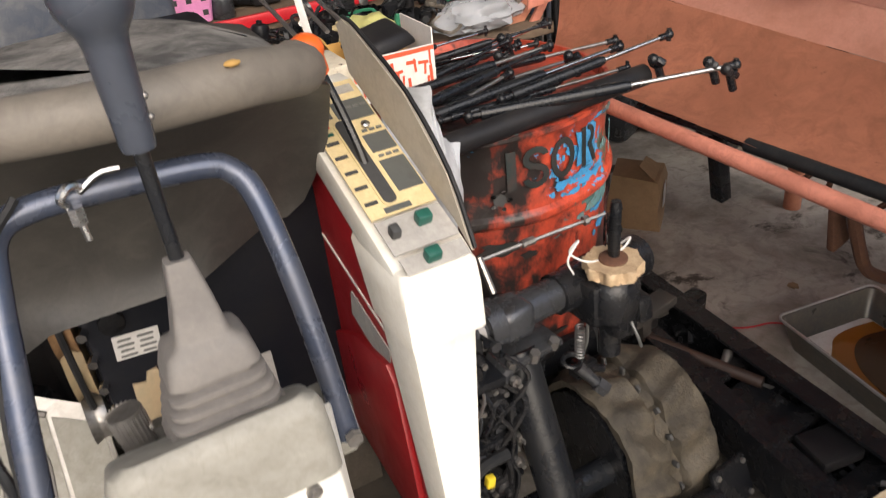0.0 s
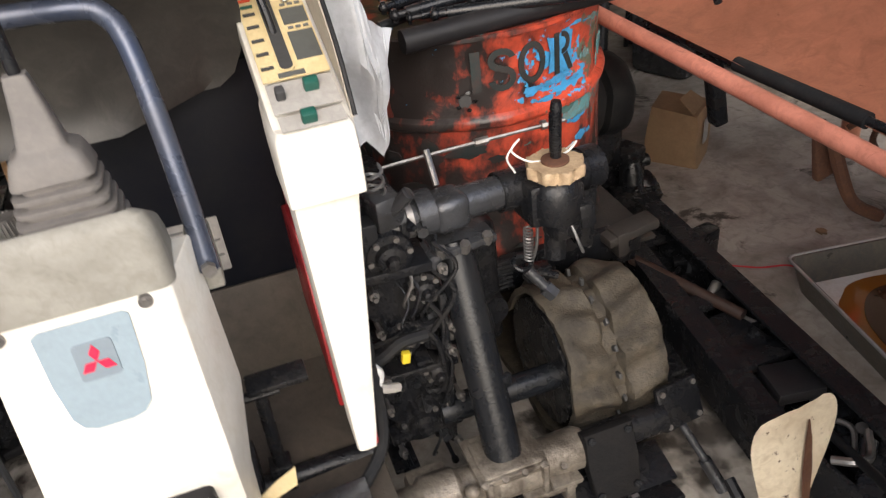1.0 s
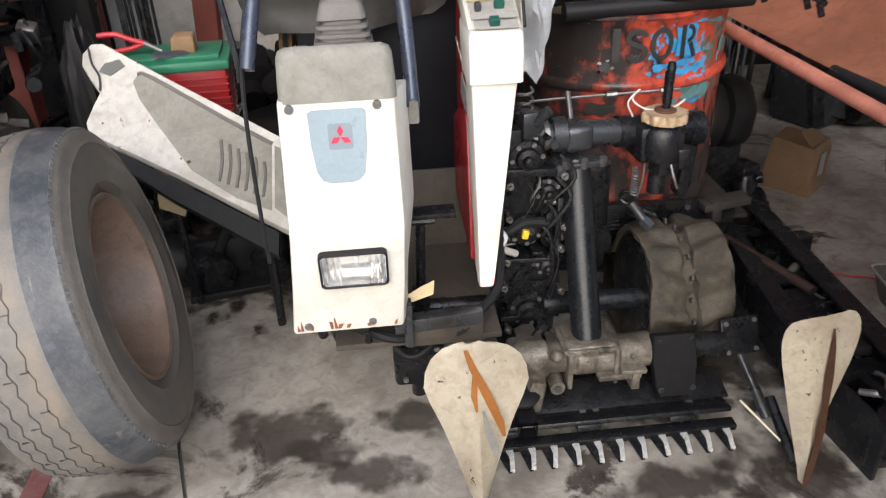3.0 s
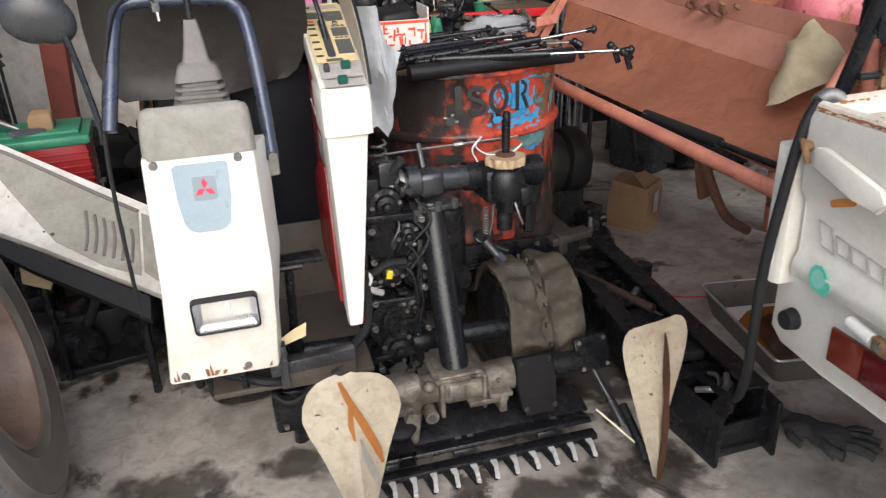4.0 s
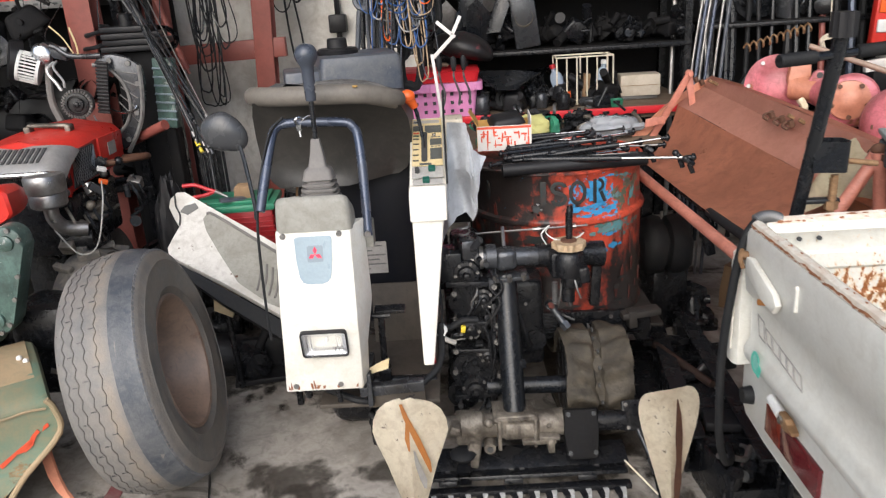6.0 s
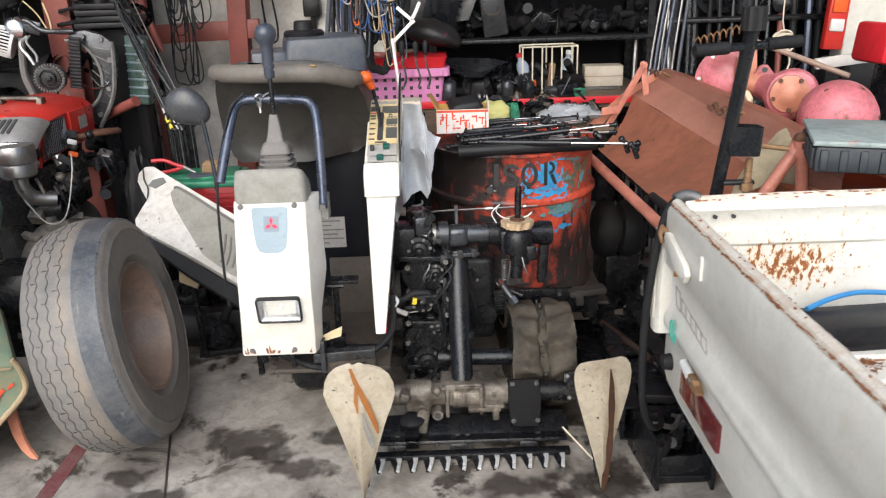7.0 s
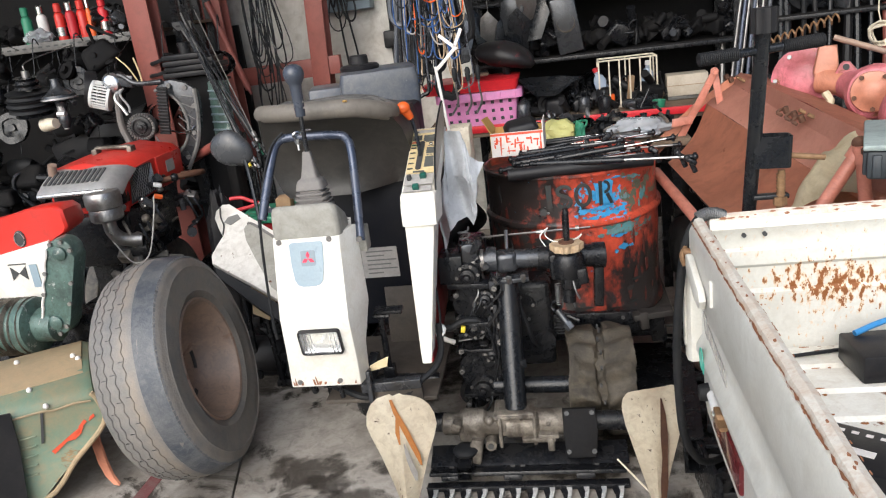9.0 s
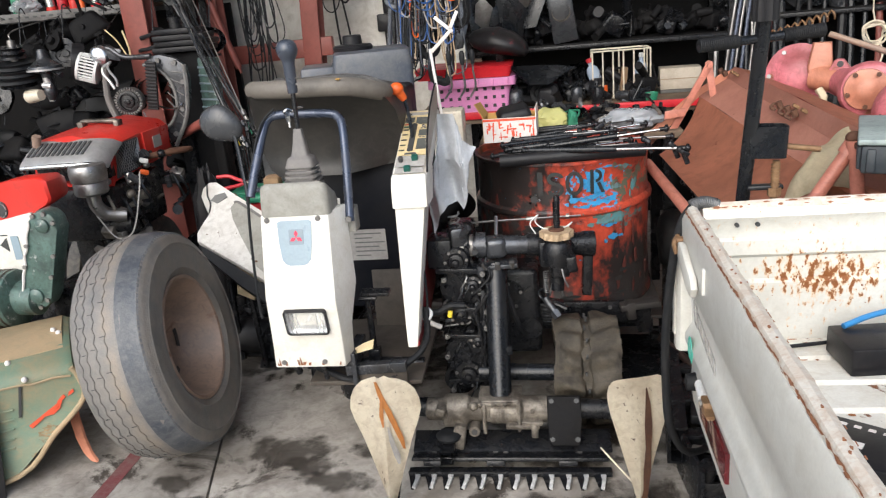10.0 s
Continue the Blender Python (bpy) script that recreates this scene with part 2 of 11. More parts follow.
M["cardwhite"] = worn("white_card", (0.78, 0.74, 0.7), 0.7, amount=0.2, bump=0.02)
M["cardyel"] = worn("kraft_yellow_card", (0.62, 0.36, 0.10), 0.8, amount=0.25)
M["labelred"] = worn("orange_red_print", (0.75, 0.10, 0.04), 0.6, amount=0.1)
M["labelgrey"] = worn("faded_paper_label", (0.42, 0.40, 0.37), 0.6, amount=0.4, scale=20)
M["ink"] = worn("dark_ink", (0.05, 0.05, 0.05), 0.6, amount=0.1)
M["inkgrey"] = worn("grey_ink", (0.16, 0.16, 0.15), 0.6, amount=0.2)
M["badge"] = worn("pale_blue_grey_decal", (0.27, 0.345, 0.395), 0.35, amount=0.15, bump=0.0)
M["badgedk"] = worn("grey_decal_square", (0.21, 0.26, 0.30), 0.35, amount=0.15, bump=0.0)
M["decalred"] = worn("red_decal", (0.75, 0.01, 0.06), 0.35, amount=0.1, bump=0.0)
M["gold"] = worn("yellowed_decal", (0.70, 0.57, 0.32), 0.45, dirt=(0.35, 0.24, 0.08), amount=0.4, scale=30, bump=0.02)
M["olive"] = worn("dark_grey_decal", (0.10, 0.105, 0.10), 0.4, amount=0.3, bump=0.02)
M["btn"] = worn("green_button", (0.015, 0.10, 0.075), 0.35, amount=0.2, bump=0.0)
M["orange"] = worn("orange_plastic", (0.80, 0.13, 0.02), 0.35, amount=0.15, bump=0.0)
M["orangepaint"] = worn("orange_streak", (0.55, 0.22, 0.05), 0.5, amount=0.35, scale=30)
M["rustdark"] = worn("oily_dark_rust", (0.040, 0.022, 0.016), 0.5, dirt=(0.012, 0.010, 0.009), amount=0.7, scale=18, bump=0.2)
M["brownrust"] = worn("brown_rust_streak", (0.085, 0.035, 0.02), 0.75, dirt=(0.2, 0.1, 0.05), amount=0.5, scale=30)
M["beige"] = worn("rust_flecked_beige", (0.50, 0.37, 0.23), 0.6, dirt=(0.2, 0.12, 0.07), amount=0.6, scale=40, bump=0.15)
M["cloth"] = worn("grey_tarpaulin", (0.50, 0.52, 0.55), 0.45, dirt=(0.26, 0.27, 0.28), amount=0.6, scale=10, bump=0.2)
M["ycloth"] = worn("yellowed_sheet", (0.66, 0.58, 0.40), 0.6, dirt=(0.35, 0.27, 0.15), amount=0.5, scale=9, bump=0.15)
M["yellow"] = worn("yellow_plastic", (0.72, 0.55, 0.03), 0.45, amount=0.2)
M["hose"] = worn("black_rubber_hose", (0.012, 0.013, 0.015), 0.55, spec=0.22, dirt=(0.042, 0.039, 0.036), amount=0.4, scale=20)
M["spring"] = worn("grey_coil", (0.2, 0.2, 0.2), 0.4, metal=0.6, amount=0.4)
M["tealpale"] = worn("worn_teal_print", (0.30, 0.62, 0.52), 0.5, dirt=(0.14, 0.5, 0.4), amount=0.8, scale=60)
M["teal"] = worn("teal_print", (0.12, 0.55, 0.42), 0.5, amount=0.3, scale=40)
M["lampamber"] = worn("amber_red_lens", (0.16, 0.022, 0.010), 0.18, amount=0.3, bump=0.02, coat=0.4)
M["lampred"] = worn("deep_red_lens", (0.12, 0.009, 0.013), 0.18, amount=0.4, bump=0.02, coat=0.4)
M["aluminium"] = worn("scuffed_aluminium", (0.56, 0.55, 0.54), 0.36, metal=0.6, amount=0.4, scale=12, bump=0.08)
M["wood"] = worn("weathered_board", (0.17, 0.12, 0.08), 0.8, amount=0.6, scale=7, bump=0.2)
M["whiteplastic"] = worn("white_plastic", (0.72, 0.72, 0.7), 0.45, amount=0.2)
M["blue"] = worn("blue_plastic", (0.05, 0.25, 0.55), 0.4, amount=0.2)
M["glovegrey"] = worn("oily_cotton_glove", (0.032, 0.032, 0.033), 0.9, dirt=(0.10, 0.097, 0.093), amount=0.6, scale=25, bump=0.4)
M["redline"] = worn("worn_red_floor_paint", (0.16, 0.035, 0.04), 0.7, dirt=(0.2, 0.15, 0.13), amount=0.8, scale=14)
M["redcable"] = worn("red_rubber", (0.5, 0.02, 0.03), 0.45, amount=0.2)


def overlay(name, source, colour, field):
    """A copy of a material with one more colour laid on by a field of the place."""
    m = M[source].copy()
    m.name = name
    nodes, link = m.node_tree.nodes, m.node_tree.links.new
    b = nodes["Principled BSDF"]
    old = b.inputs["Base Color"].links[0].from_socket
    pos = nodes.new("ShaderNodeNewGeometry").outputs["Position"]
    for tint, fac in zip(colour, field(nodes, link, pos)):
        x = nodes.new("ShaderNodeMix")
        x.data_type = "RGBA"
        link(fac, x.inputs["Factor"])
        ins = [s for s in x.inputs if s.type == "RGBA"]
        link(old, ins[0])
        ins[1].default_value = (*tint, 1)
        old = [s for s in x.outputs if s.type == "RGBA"][0]
    link(old, b.inputs["Base Color"])
    return m


def moved(nodes, link, pos, centre, size):
    mp = nodes.new("ShaderNodeMapping")
    mp.inputs["Location"].default_value = [-c * s for c, s in zip(centre, size)]
    mp.inputs["Scale"].default_value = size
    link(pos, mp.inputs["Vector"])
    return mp.outputs["Vector"]


def noisy(nodes, link, vec, scale, detail=6.0):
    n = nodes.new("ShaderNodeTexNoise")
    n.inputs["Scale"].default_value, n.inputs["Detail"].default_value, n.inputs["Roughness"].default_value = scale, detail, 0.62
    link(vec, n.inputs["Vector"])
    return n.outputs["Fac"]


def math_of(nodes, link, kind, a, c):
    x = nodes.new("ShaderNodeMath")
    x.operation = kind
    for sock, v in zip(x.inputs, (a, c)):
        if isinstance(v, float):
            sock.default_value = v
        else:
            link(v, sock)
    return x.outputs["Value"]


def steps(nodes, link, fac, a, c):
    r = nodes.new("ShaderNodeMapRange")
    r.inputs["From Min"].default_value, r.inputs["From Max"].default_value = a, c
    link(fac, r.inputs["Value"])
    return r.outputs["Result"]


def tread_dust(nodes, link, pos):
    """Pale dust in rings across the leaning tyre's width."""
    dot = nodes.new("ShaderNodeVectorMath")
    dot.operation = "DOT_PRODUCT"
    link(pos, dot.inputs[0])
    dot.inputs[1].default_value = (0.980, 0.101, 0.173)
    across = steps(nodes, link, dot.outputs["Value"], -0.4785 - 0.13, -0.4785 + 0.13)
    ramp = nodes.new("ShaderNodeValToRGB")
    el = ramp.color_ramp.elements
    el[0].position, el[0].color = 0.0, (0.1, 0.1, 0.1, 1)
    el[1].position, el[1].color = 1.0, (0.40, 0.40, 0.40, 1)
    for p, v in ((0.22, 0.06), (0.34, 0.16), (0.46, 0.22), (0.52, 0.45), (0.57, 0.95), (0.63, 0.85), (0.68, 0.2), (0.88, 0.3), (0.96, 0.5)):
        e = el.new(p)
        e.color = (v, v, v, 1)
    link(across, ramp.inputs["Fac"])
    n = steps(nodes, link, noisy(nodes, link, pos, 16.0), 0.34, 0.66)
    return [math_of(nodes, link, "MULTIPLY", ramp.outputs["Color"], n)]


def bed_rust(nodes, link, pos):
    """Rust breaking through in upright runs round one sore place of the bed side."""
    g = nodes.new("ShaderNodeTexGradient")
    g.gradient_type = "SPHERICAL"
    link(moved(nodes, link, pos, (1.225, -0.365, 0.768), (1 / 0.19, 1.0, 1 / 0.085)), g.inputs["Vector"])
    n = noisy(nodes, link, moved(nodes, link, pos, (0, 0, 0), (85.0, 60.0, 42.0)), 1.0)
    tot = math_of(nodes, link, "ADD", n, math_of(nodes, link, "MULTIPLY", g.outputs["Fac"], 0.24))
    return [steps(nodes, link, tot, 0.605, 0.69), steps(nodes, link, tot, 0.668, 0.71)]


def drum_grime_shade(nodes, link, pos):
    """Old oil grime plus painted shade on the drum's left flank and foot."""
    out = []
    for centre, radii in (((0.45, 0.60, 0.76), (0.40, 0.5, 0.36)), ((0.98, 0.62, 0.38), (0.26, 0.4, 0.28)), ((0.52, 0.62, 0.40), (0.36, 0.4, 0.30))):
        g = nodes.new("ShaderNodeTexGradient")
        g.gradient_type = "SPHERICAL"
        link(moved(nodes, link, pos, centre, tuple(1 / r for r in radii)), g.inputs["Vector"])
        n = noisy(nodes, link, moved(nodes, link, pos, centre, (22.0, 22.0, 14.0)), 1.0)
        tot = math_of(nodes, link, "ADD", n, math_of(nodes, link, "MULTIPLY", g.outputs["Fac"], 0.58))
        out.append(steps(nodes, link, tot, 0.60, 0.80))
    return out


def drum_flakes(nodes, link, pos):
    """Old coats showing through: grey-green patches and bright blue flecks beside the stencil."""
    out = []
    for centre, radii, size, lo, hi in (((0.97, 0.62, 0.74), (0.24, 0.5, 0.12), (26.0, 26.0, 30.0), 0.70, 0.735), ((0.88, 0.58, 0.62), (0.20, 0.5, 0.07), (22.0, 22.0, 40.0), 0.70, 0.73), ((0.82, 0.56, 0.745), (0.14, 0.5, 0.09), (34.0, 34.0, 34.0), 0.71, 0.73), ((0.84, 0.56, 0.69), (0.15, 0.5, 0.06), (30.0, 30.0, 52.0), 0.72, 0.735)):
        g = nodes.new("ShaderNodeTexGradient")
        g.gradient_type = "SPHERICAL"
        link(moved(nodes, link, pos, centre, tuple(1 / r for r in radii)), g.inputs["Vector"])
        n = noisy(nodes, link, moved(nodes, link, pos, (0, 0, 0), size), 1.0)
        tot = math_of(nodes, link, "ADD", n, math_of(nodes, link, "MULTIPLY", g.outputs["Fac"], 0.30))
        out.append(steps(nodes, link, tot, lo, hi))
    return out


M["drumgrimeshade"] = overlay("grimy_drum_paint", "drum", ((0.020, 0.016, 0.015),) * 3, drum_grime_shade)
M["drumflaked"] = overlay("flaking_drum_paint", "drumgrimeshade", ((0.11, 0.13, 0.09), (0.08, 0.16, 0.15), (0.05, 0.30, 0.58), (0.05, 0.30, 0.58)), drum_flakes)
# Ground steel edges; pale, barely metallic colour paints in their glint.
M["edgebright"] = worn("ground_steel_glint", (0.80, 0.80, 0.79), 0.3, metal=0.35, dirt=(0.2, 0.19, 0.17), amount=0.6, scale=40, bump=0.2)
M["tyretread"] = overlay("dusty_tyre_tread", "rubberdark", ((0.25, 0.208, 0.162),), tread_dust)
M["bedside"] = overlay("rust_sore_white_paint", "truck", ((0.70, 0.50, 0.30), (0.24, 0.085, 0.022)), bed_rust)


def stain_shade_material():
    """Soaked-in oil, also painted floor shade: dark, fading out to a ragged edge."""
    m = bpy.data.materials.new("oil_stain_and_shade")
    m.use_nodes = True
    nodes, link = m.node_tree.nodes, m.node_tree.links.new
    b = nodes["Principled BSDF"]
    b.inputs["Base Color"].default_value = (0.055, 0.046, 0.037, 1)
    b.inputs["Roughness"].default_value = 0.55
    tc = nodes.new("ShaderNodeTexCoord")
    mp = nodes.new("ShaderNodeMapping")
    mp.inputs["Location"].default_value = (-1, -1, 0)
    mp.inputs["Scale"].default_value = (2, 2, 0)
    link(tc.outputs["Generated"], mp.inputs["Vector"])
    g = nodes.new("ShaderNodeTexGradient")
    g.gradient_type = "SPHERICAL"
    link(mp.outputs["Vector"], g.inputs["Vector"])
    n = nodes.new("ShaderNodeTexNoise")
    n.inputs["Scale"].default_value, n.inputs["Detail"].default_value = 14.0, 6.0
    link(tc.outputs["Object"], n.inputs["Vector"])
    add = nodes.new("ShaderNodeMath")
    add.operation = "MULTIPLY_ADD"
    add.inputs[1].default_value, add.inputs[2].default_value = 1.7, -0.85
    link(n.outputs["Fac"], add.inputs[0])
    tot = nodes.new("ShaderNodeMath")
    link(add.outputs["Value"], tot.inputs[0])
    link(g.outputs["Fac"], tot.inputs[1])
    r = nodes.new("ShaderNodeMapRange")
    r.inputs["From Min"].default_value, r.inputs["From Max"].default_value, r.inputs["To Max"].default_value = 0.28, 0.60, 0.62
    link(tot.outputs["Value"], r.inputs["Value"])
    link(r.outputs["Result"], b.inputs["Alpha"])
    return m


M["stainshade"] = stain_shade_material()


def clear(name, colour, rough, weight, ior=1.45):
    m = bpy.data.materials.new(name)
    m.use_nodes = True
    b = m.node_tree.nodes["Principled BSDF"]
    b.inputs["Base Color"].default_value = (*colour, 1)
    b.inputs["Roughness"].default_value = rough
    b.inputs["Transmission Weight"].default_value = weight
    b.inputs["IOR"].default_value = ior
    return m


M["glass"] = clear("lamp_glass", (0.98, 0.98, 0.98), 0.02, 1.0)
M["bagyellow"] = clear("translucent_yellow_film", (0.62, 0.60, 0.24), 0.3, 0.25, 1.3)
M["bagclear"] = clear("clear_polythene", (0.80, 0.83, 0.88), 0.14, 0.68, 1.3)
M["oil"] = clear("used_engine_oil", (0.35, 0.13, 0.02), 0.04, 0.3)
M["bottle"] = clear("bluish_clear_plastic", (0.6, 0.7, 0.85), 0.15, 0.5)
M["mirrorglass"] = clear("mirror", (0.8, 0.8, 0.8), 0.04, 0.0)
M["mirrorglass"].node_tree.nodes["Principled BSDF"].inputs["Metallic"].default_value = 1.0

# ---------------------------------------------------------------- mesh tools
V = Vector


def box(bm, size, at, rot=(0, 0, 0), bevel=0.0, seg=2, taper=1.0):
    """A bevelled box; taper scales its top."""
    r = bmesh.ops.create_cube(bm, size=1.0)
    vs = r["verts"]
    for v in vs:
        k = taper if v.co.z > 0 else 1.0
        v.co = V((v.co.x * size[0] * k, v.co.y * size[1] * k, v.co.z * size[2]))
    if bevel:
        es = list({e for v in vs for e in v.link_edges})
        out = bmesh.ops.bevel(bm, geom=es, offset=bevel, segments=seg, affect="EDGES", profile=0.5)
        vs = list({v for f in out["faces"] for v in f.verts} | {v for v in vs if v.is_valid})
    bmesh.ops.transform(bm, matrix=pose(*at, *rot), verts=vs)
    return vs


def rod(bm, a, b, r, r2=None, n=12, caps=True):
    """A round bar from a to b."""
    a, b = V(a), V(b)
    d = b - a
    m = Matrix.Translation((a + b) / 2) @ d.to_track_quat("Z", "Y").to_matrix().to_4x4()
    return bmesh.ops.create_cone(bm, cap_ends=caps, segments=n, radius1=r, radius2=r if r2 is None else r2, depth=d.length, matrix=m)["verts"]


def ball(bm, at, r, scale=(1, 1, 1), u=16, v=10):
    vs = bmesh.ops.create_uvsphere(bm, u_segments=u, v_segments=v, radius=r)["verts"]
    for x in vs:
        x.co = V((x.co.x * scale[0], x.co.y * scale[1], x.co.z * scale[2])) + V(at)
    return vs


def smooth_line(pts, steps=6):
    """Catmull-Rom points through pts."""
    pts = [V(p) for p in pts]
    ext = [2 * pts[0] - pts[1], *pts, 2 * pts[-1] - pts[-2]]
    out = []
    for i in range(1, len(ext) - 2):
        p0, p1, p2, p3 = ext[i - 1 : i + 3]
        for k in range(steps):
            t = k / steps
            out.append(0.5 * (2 * p1 + (p2 - p0) * t + (2 * p0 - 5 * p1 + 4 * p2 - p3) * t * t + (3 * p1 - p0 - 3 * p2 + p3) * t**3))
    out.append(pts[-1])
    return out


def tube(bm, pts, r, n=8, steps=6, smooth=True, ridges=0.0):
    """A round tube swept along pts; ridges makes it corrugated."""
    line = smooth_line(pts, steps) if smooth else [V(p) for p in pts]
    rings = []
    side = None
    for i, p in enumerate(line):
        d = (line[min(i + 1, len(line) - 1)] - line[max(i - 1, 0)]).normalized()
        if side is None:
            side = d.orthogonal().normalized()
        side = (side - d * side.dot(d)).normalized()
        up = d.cross(side)
        rr = r * (1 + (ridges if i % 2 else 0.0))
        rings.append([bm.verts.new(p + rr * (math.cos(2 * math.pi * k / n) * side + math.sin(2 * math.pi * k / n) * up)) for k in range(n)])
    for a, b in zip(rings, rings[1:]):
        for k in range(n):
            bm.faces.new((a[k], a[(k + 1) % n], b[(k + 1) % n], b[k]))
    bm.faces.new(rings[0][::-1])
    bm.faces.new(rings[-1])
    return [v for g in rings for v in g]


def lathe(bm, prof, m=None, n=32, closed=False):
    """Turns a profile of (radius, height) round z, then moves it by m."""
    m = m or Matrix()
    rings = []
    for r, z in prof:
        rings.append([bm.verts.new(m @ V((r * math.cos(2 * math.pi * k / n), r * math.sin(2 * math.pi * k / n), z))) for k in range(n)])
    pairs = list(zip(rings, rings[1:])) + ([(rings[-1], rings[0])] if closed else [])
    for a, b in pairs:
        for k in range(n):
            bm.faces.new((a[k], a[(k + 1) % n], b[(k + 1) % n], b[k]))
    if not closed:
        for ring, (r, _) in ((rings[0][::-1], prof[0]), (rings[-1], prof[-1])):
            if r > 1e-4:
                bm.faces.new(ring)


def slab(bm, outline, thick, m=None, bevel=0.0):
    """A plate: outline of (u, v) in the plane x-y of m, thick along its z."""
    m = m or Matrix()
    lo = [bm.verts.new((u, v, -thick / 2)) for u, v in outline]
    hi = [bm.verts.new((u, v, thick / 2)) for u, v in outline]
    n = len(lo)
    fs = [bm.faces.new(lo[::-1]), bm.faces.new(hi)]
    fs += [bm.faces.new((lo[k], lo[(k + 1) % n], hi[(k + 1) % n], hi[k])) for k in range(n)]
    vs = lo + hi
    if bevel:
        es = list({e for f in fs[:2] for e in f.edges})
        out = bmesh.ops.bevel(bm, geom=es, offset=bevel, segments=2, affect="EDGES", profile=0.5)
        vs = list({v for f in out["faces"] for v in f.verts} | {v for v in vs if v.is_valid})
    bmesh.ops.transform(bm, matrix=m, verts=vs)
    return vs


def loft(bm, loops, cap=True):
    """Joins loops of equal length, ring after ring."""
    rings = [[bm.verts.new(p) for p in loop] for loop in loops]
    n = len(rings[0])
    for a, b in zip(rings, rings[1:]):
        for k in range(n):
            bm.faces.new((a[k], a[(k + 1) % n], b[(k + 1) % n], b[k]))
    if cap:
        bm.faces.new(rings[0][::-1])
        bm.faces.new(rings[-1])
    return [v for r in rings for v in r]


def rounded(w, h, r, n=4, cx=0.0, cy=0.0):
    """The outline of a rounded rectangle."""
    out = []
    for sx, sy, a0 in ((1, 1, 0), (-1, 1, 90), (-1, -1, 180), (1, -1, 270)):
        for k in range(n + 1):
            a = radians(a0 + 90 * k / n)
            out.append((cx + sx * (w / 2 - r) + r * math.cos(a), cy + sy * (h / 2 - r) + r * math.sin(a)))
    return out


def rough_up(bm, amount, size, seed=0):
    """Pushes the points about by noise: dents and unevenness."""
    for v in bm.verts:
        v.co += amount * V(noise.noise_vector(v.co / size + V((seed * 7.3, seed, 0))))


def done(name, bm, material, soft=True, angle=40):
    bmesh.ops.recalc_face_normals(bm, faces=bm.faces)
    me = bpy.data.meshes.new(name)
    bm.to_mesh(me)
    bm.free()
    me.materials.append(M[material] if isinstance(material, str) else material)
    if soft:
        me.shade_smooth()
        me.set_sharp_from_angle(angle=radians(angle))
    return me


def thing(name, label, category, at=(0, 0, 0), group="", kind=""):
    ob = new(name)
    ob.empty_display_size = 0.05
    ob.location = at
    return tagged(ob, label, category, group, kind)


def part(name, bm, material, parent, label=""):
    """One mesh, its points in the world, under a thing or a part."""
    ob = new(name, done(name, bm, material))
    ob.parent = parent
    if parent.type == "EMPTY":
        ob.matrix_parent_inverse = Matrix.Translation(-parent.location)
    return tagged(ob, label)


def solo(name, bm, material, label, category, kind="", group=""):
    """A thing of one mesh, with its points in the world."""
    return tagged(new(name, done(name, bm, material)), label, category, group, kind)


def B():
    return bmesh.new()


def axes(at, x, y):
    """A frame at a place with its x and y along two directions."""
    x = V(x).normalized()
    z = x.cross(V(y)).normalized()
    y = z.cross(x)
    m = Matrix((x, y, z)).transposed().to_4x4()
    m.translation = V(at)
    return m


def bolts(parent, places, r, direction, material="iron", name="bolt", h=0.006):
    """Hexagon heads, each a part of its own."""
    d = V(direction).normalized()
    for p in places:
        bm = B()
        rod(bm, V(p) - d * h * 0.5, V(p) + d * h, r, n=6)
        part(name, bm, material, parent)

# ---------------------------------------------------------------- shed and ground
bm = B()
bmesh.ops.create_grid(bm, x_segments=8, y_segments=8, size=600)
for v in bm.verts:
    v.co.z = -0.02
solo("ground", bm, "ground", "pale worn concrete yard outside the shed", "ground", "structure")

floor = thing("floor", "stained grey concrete workshop floor with a joint and a worn red line", "floor", (0, 0, -0.02), kind="structure")
JOINT = ((-0.361 - 0.106 * 9.5, -0.135 + 0.397 * 9.5), (-0.361 + 0.106 * 14, -0.135 - 0.397 * 14))


def slab_side(x_out, off):
    (ax, ay), (bx, by) = JOINT
    bm = B()
    slab(bm, [(ax + off, ay), (bx + off, by), (x_out, by), (x_out, ay)], 0.02, Matrix.Translation((0, 0, -0.01)), 0.002)
    return bm


part("floor_slab", slab_side(-4.2, -0.004), "concrete", floor)
part("floor_slab", slab_side(5.2, 0.004), "concrete", floor)
bm = B()
slab(bm, [(-0.755, 1.2), (-0.705, 1.2), (-0.705, -2.4), (-0.755, -2.4)], 0.0012, Matrix.Translation((0, 0, 0.0008)))
part("painted_line", bm, "redline", floor, "worn dark red painted line")
q = random.Random(2)
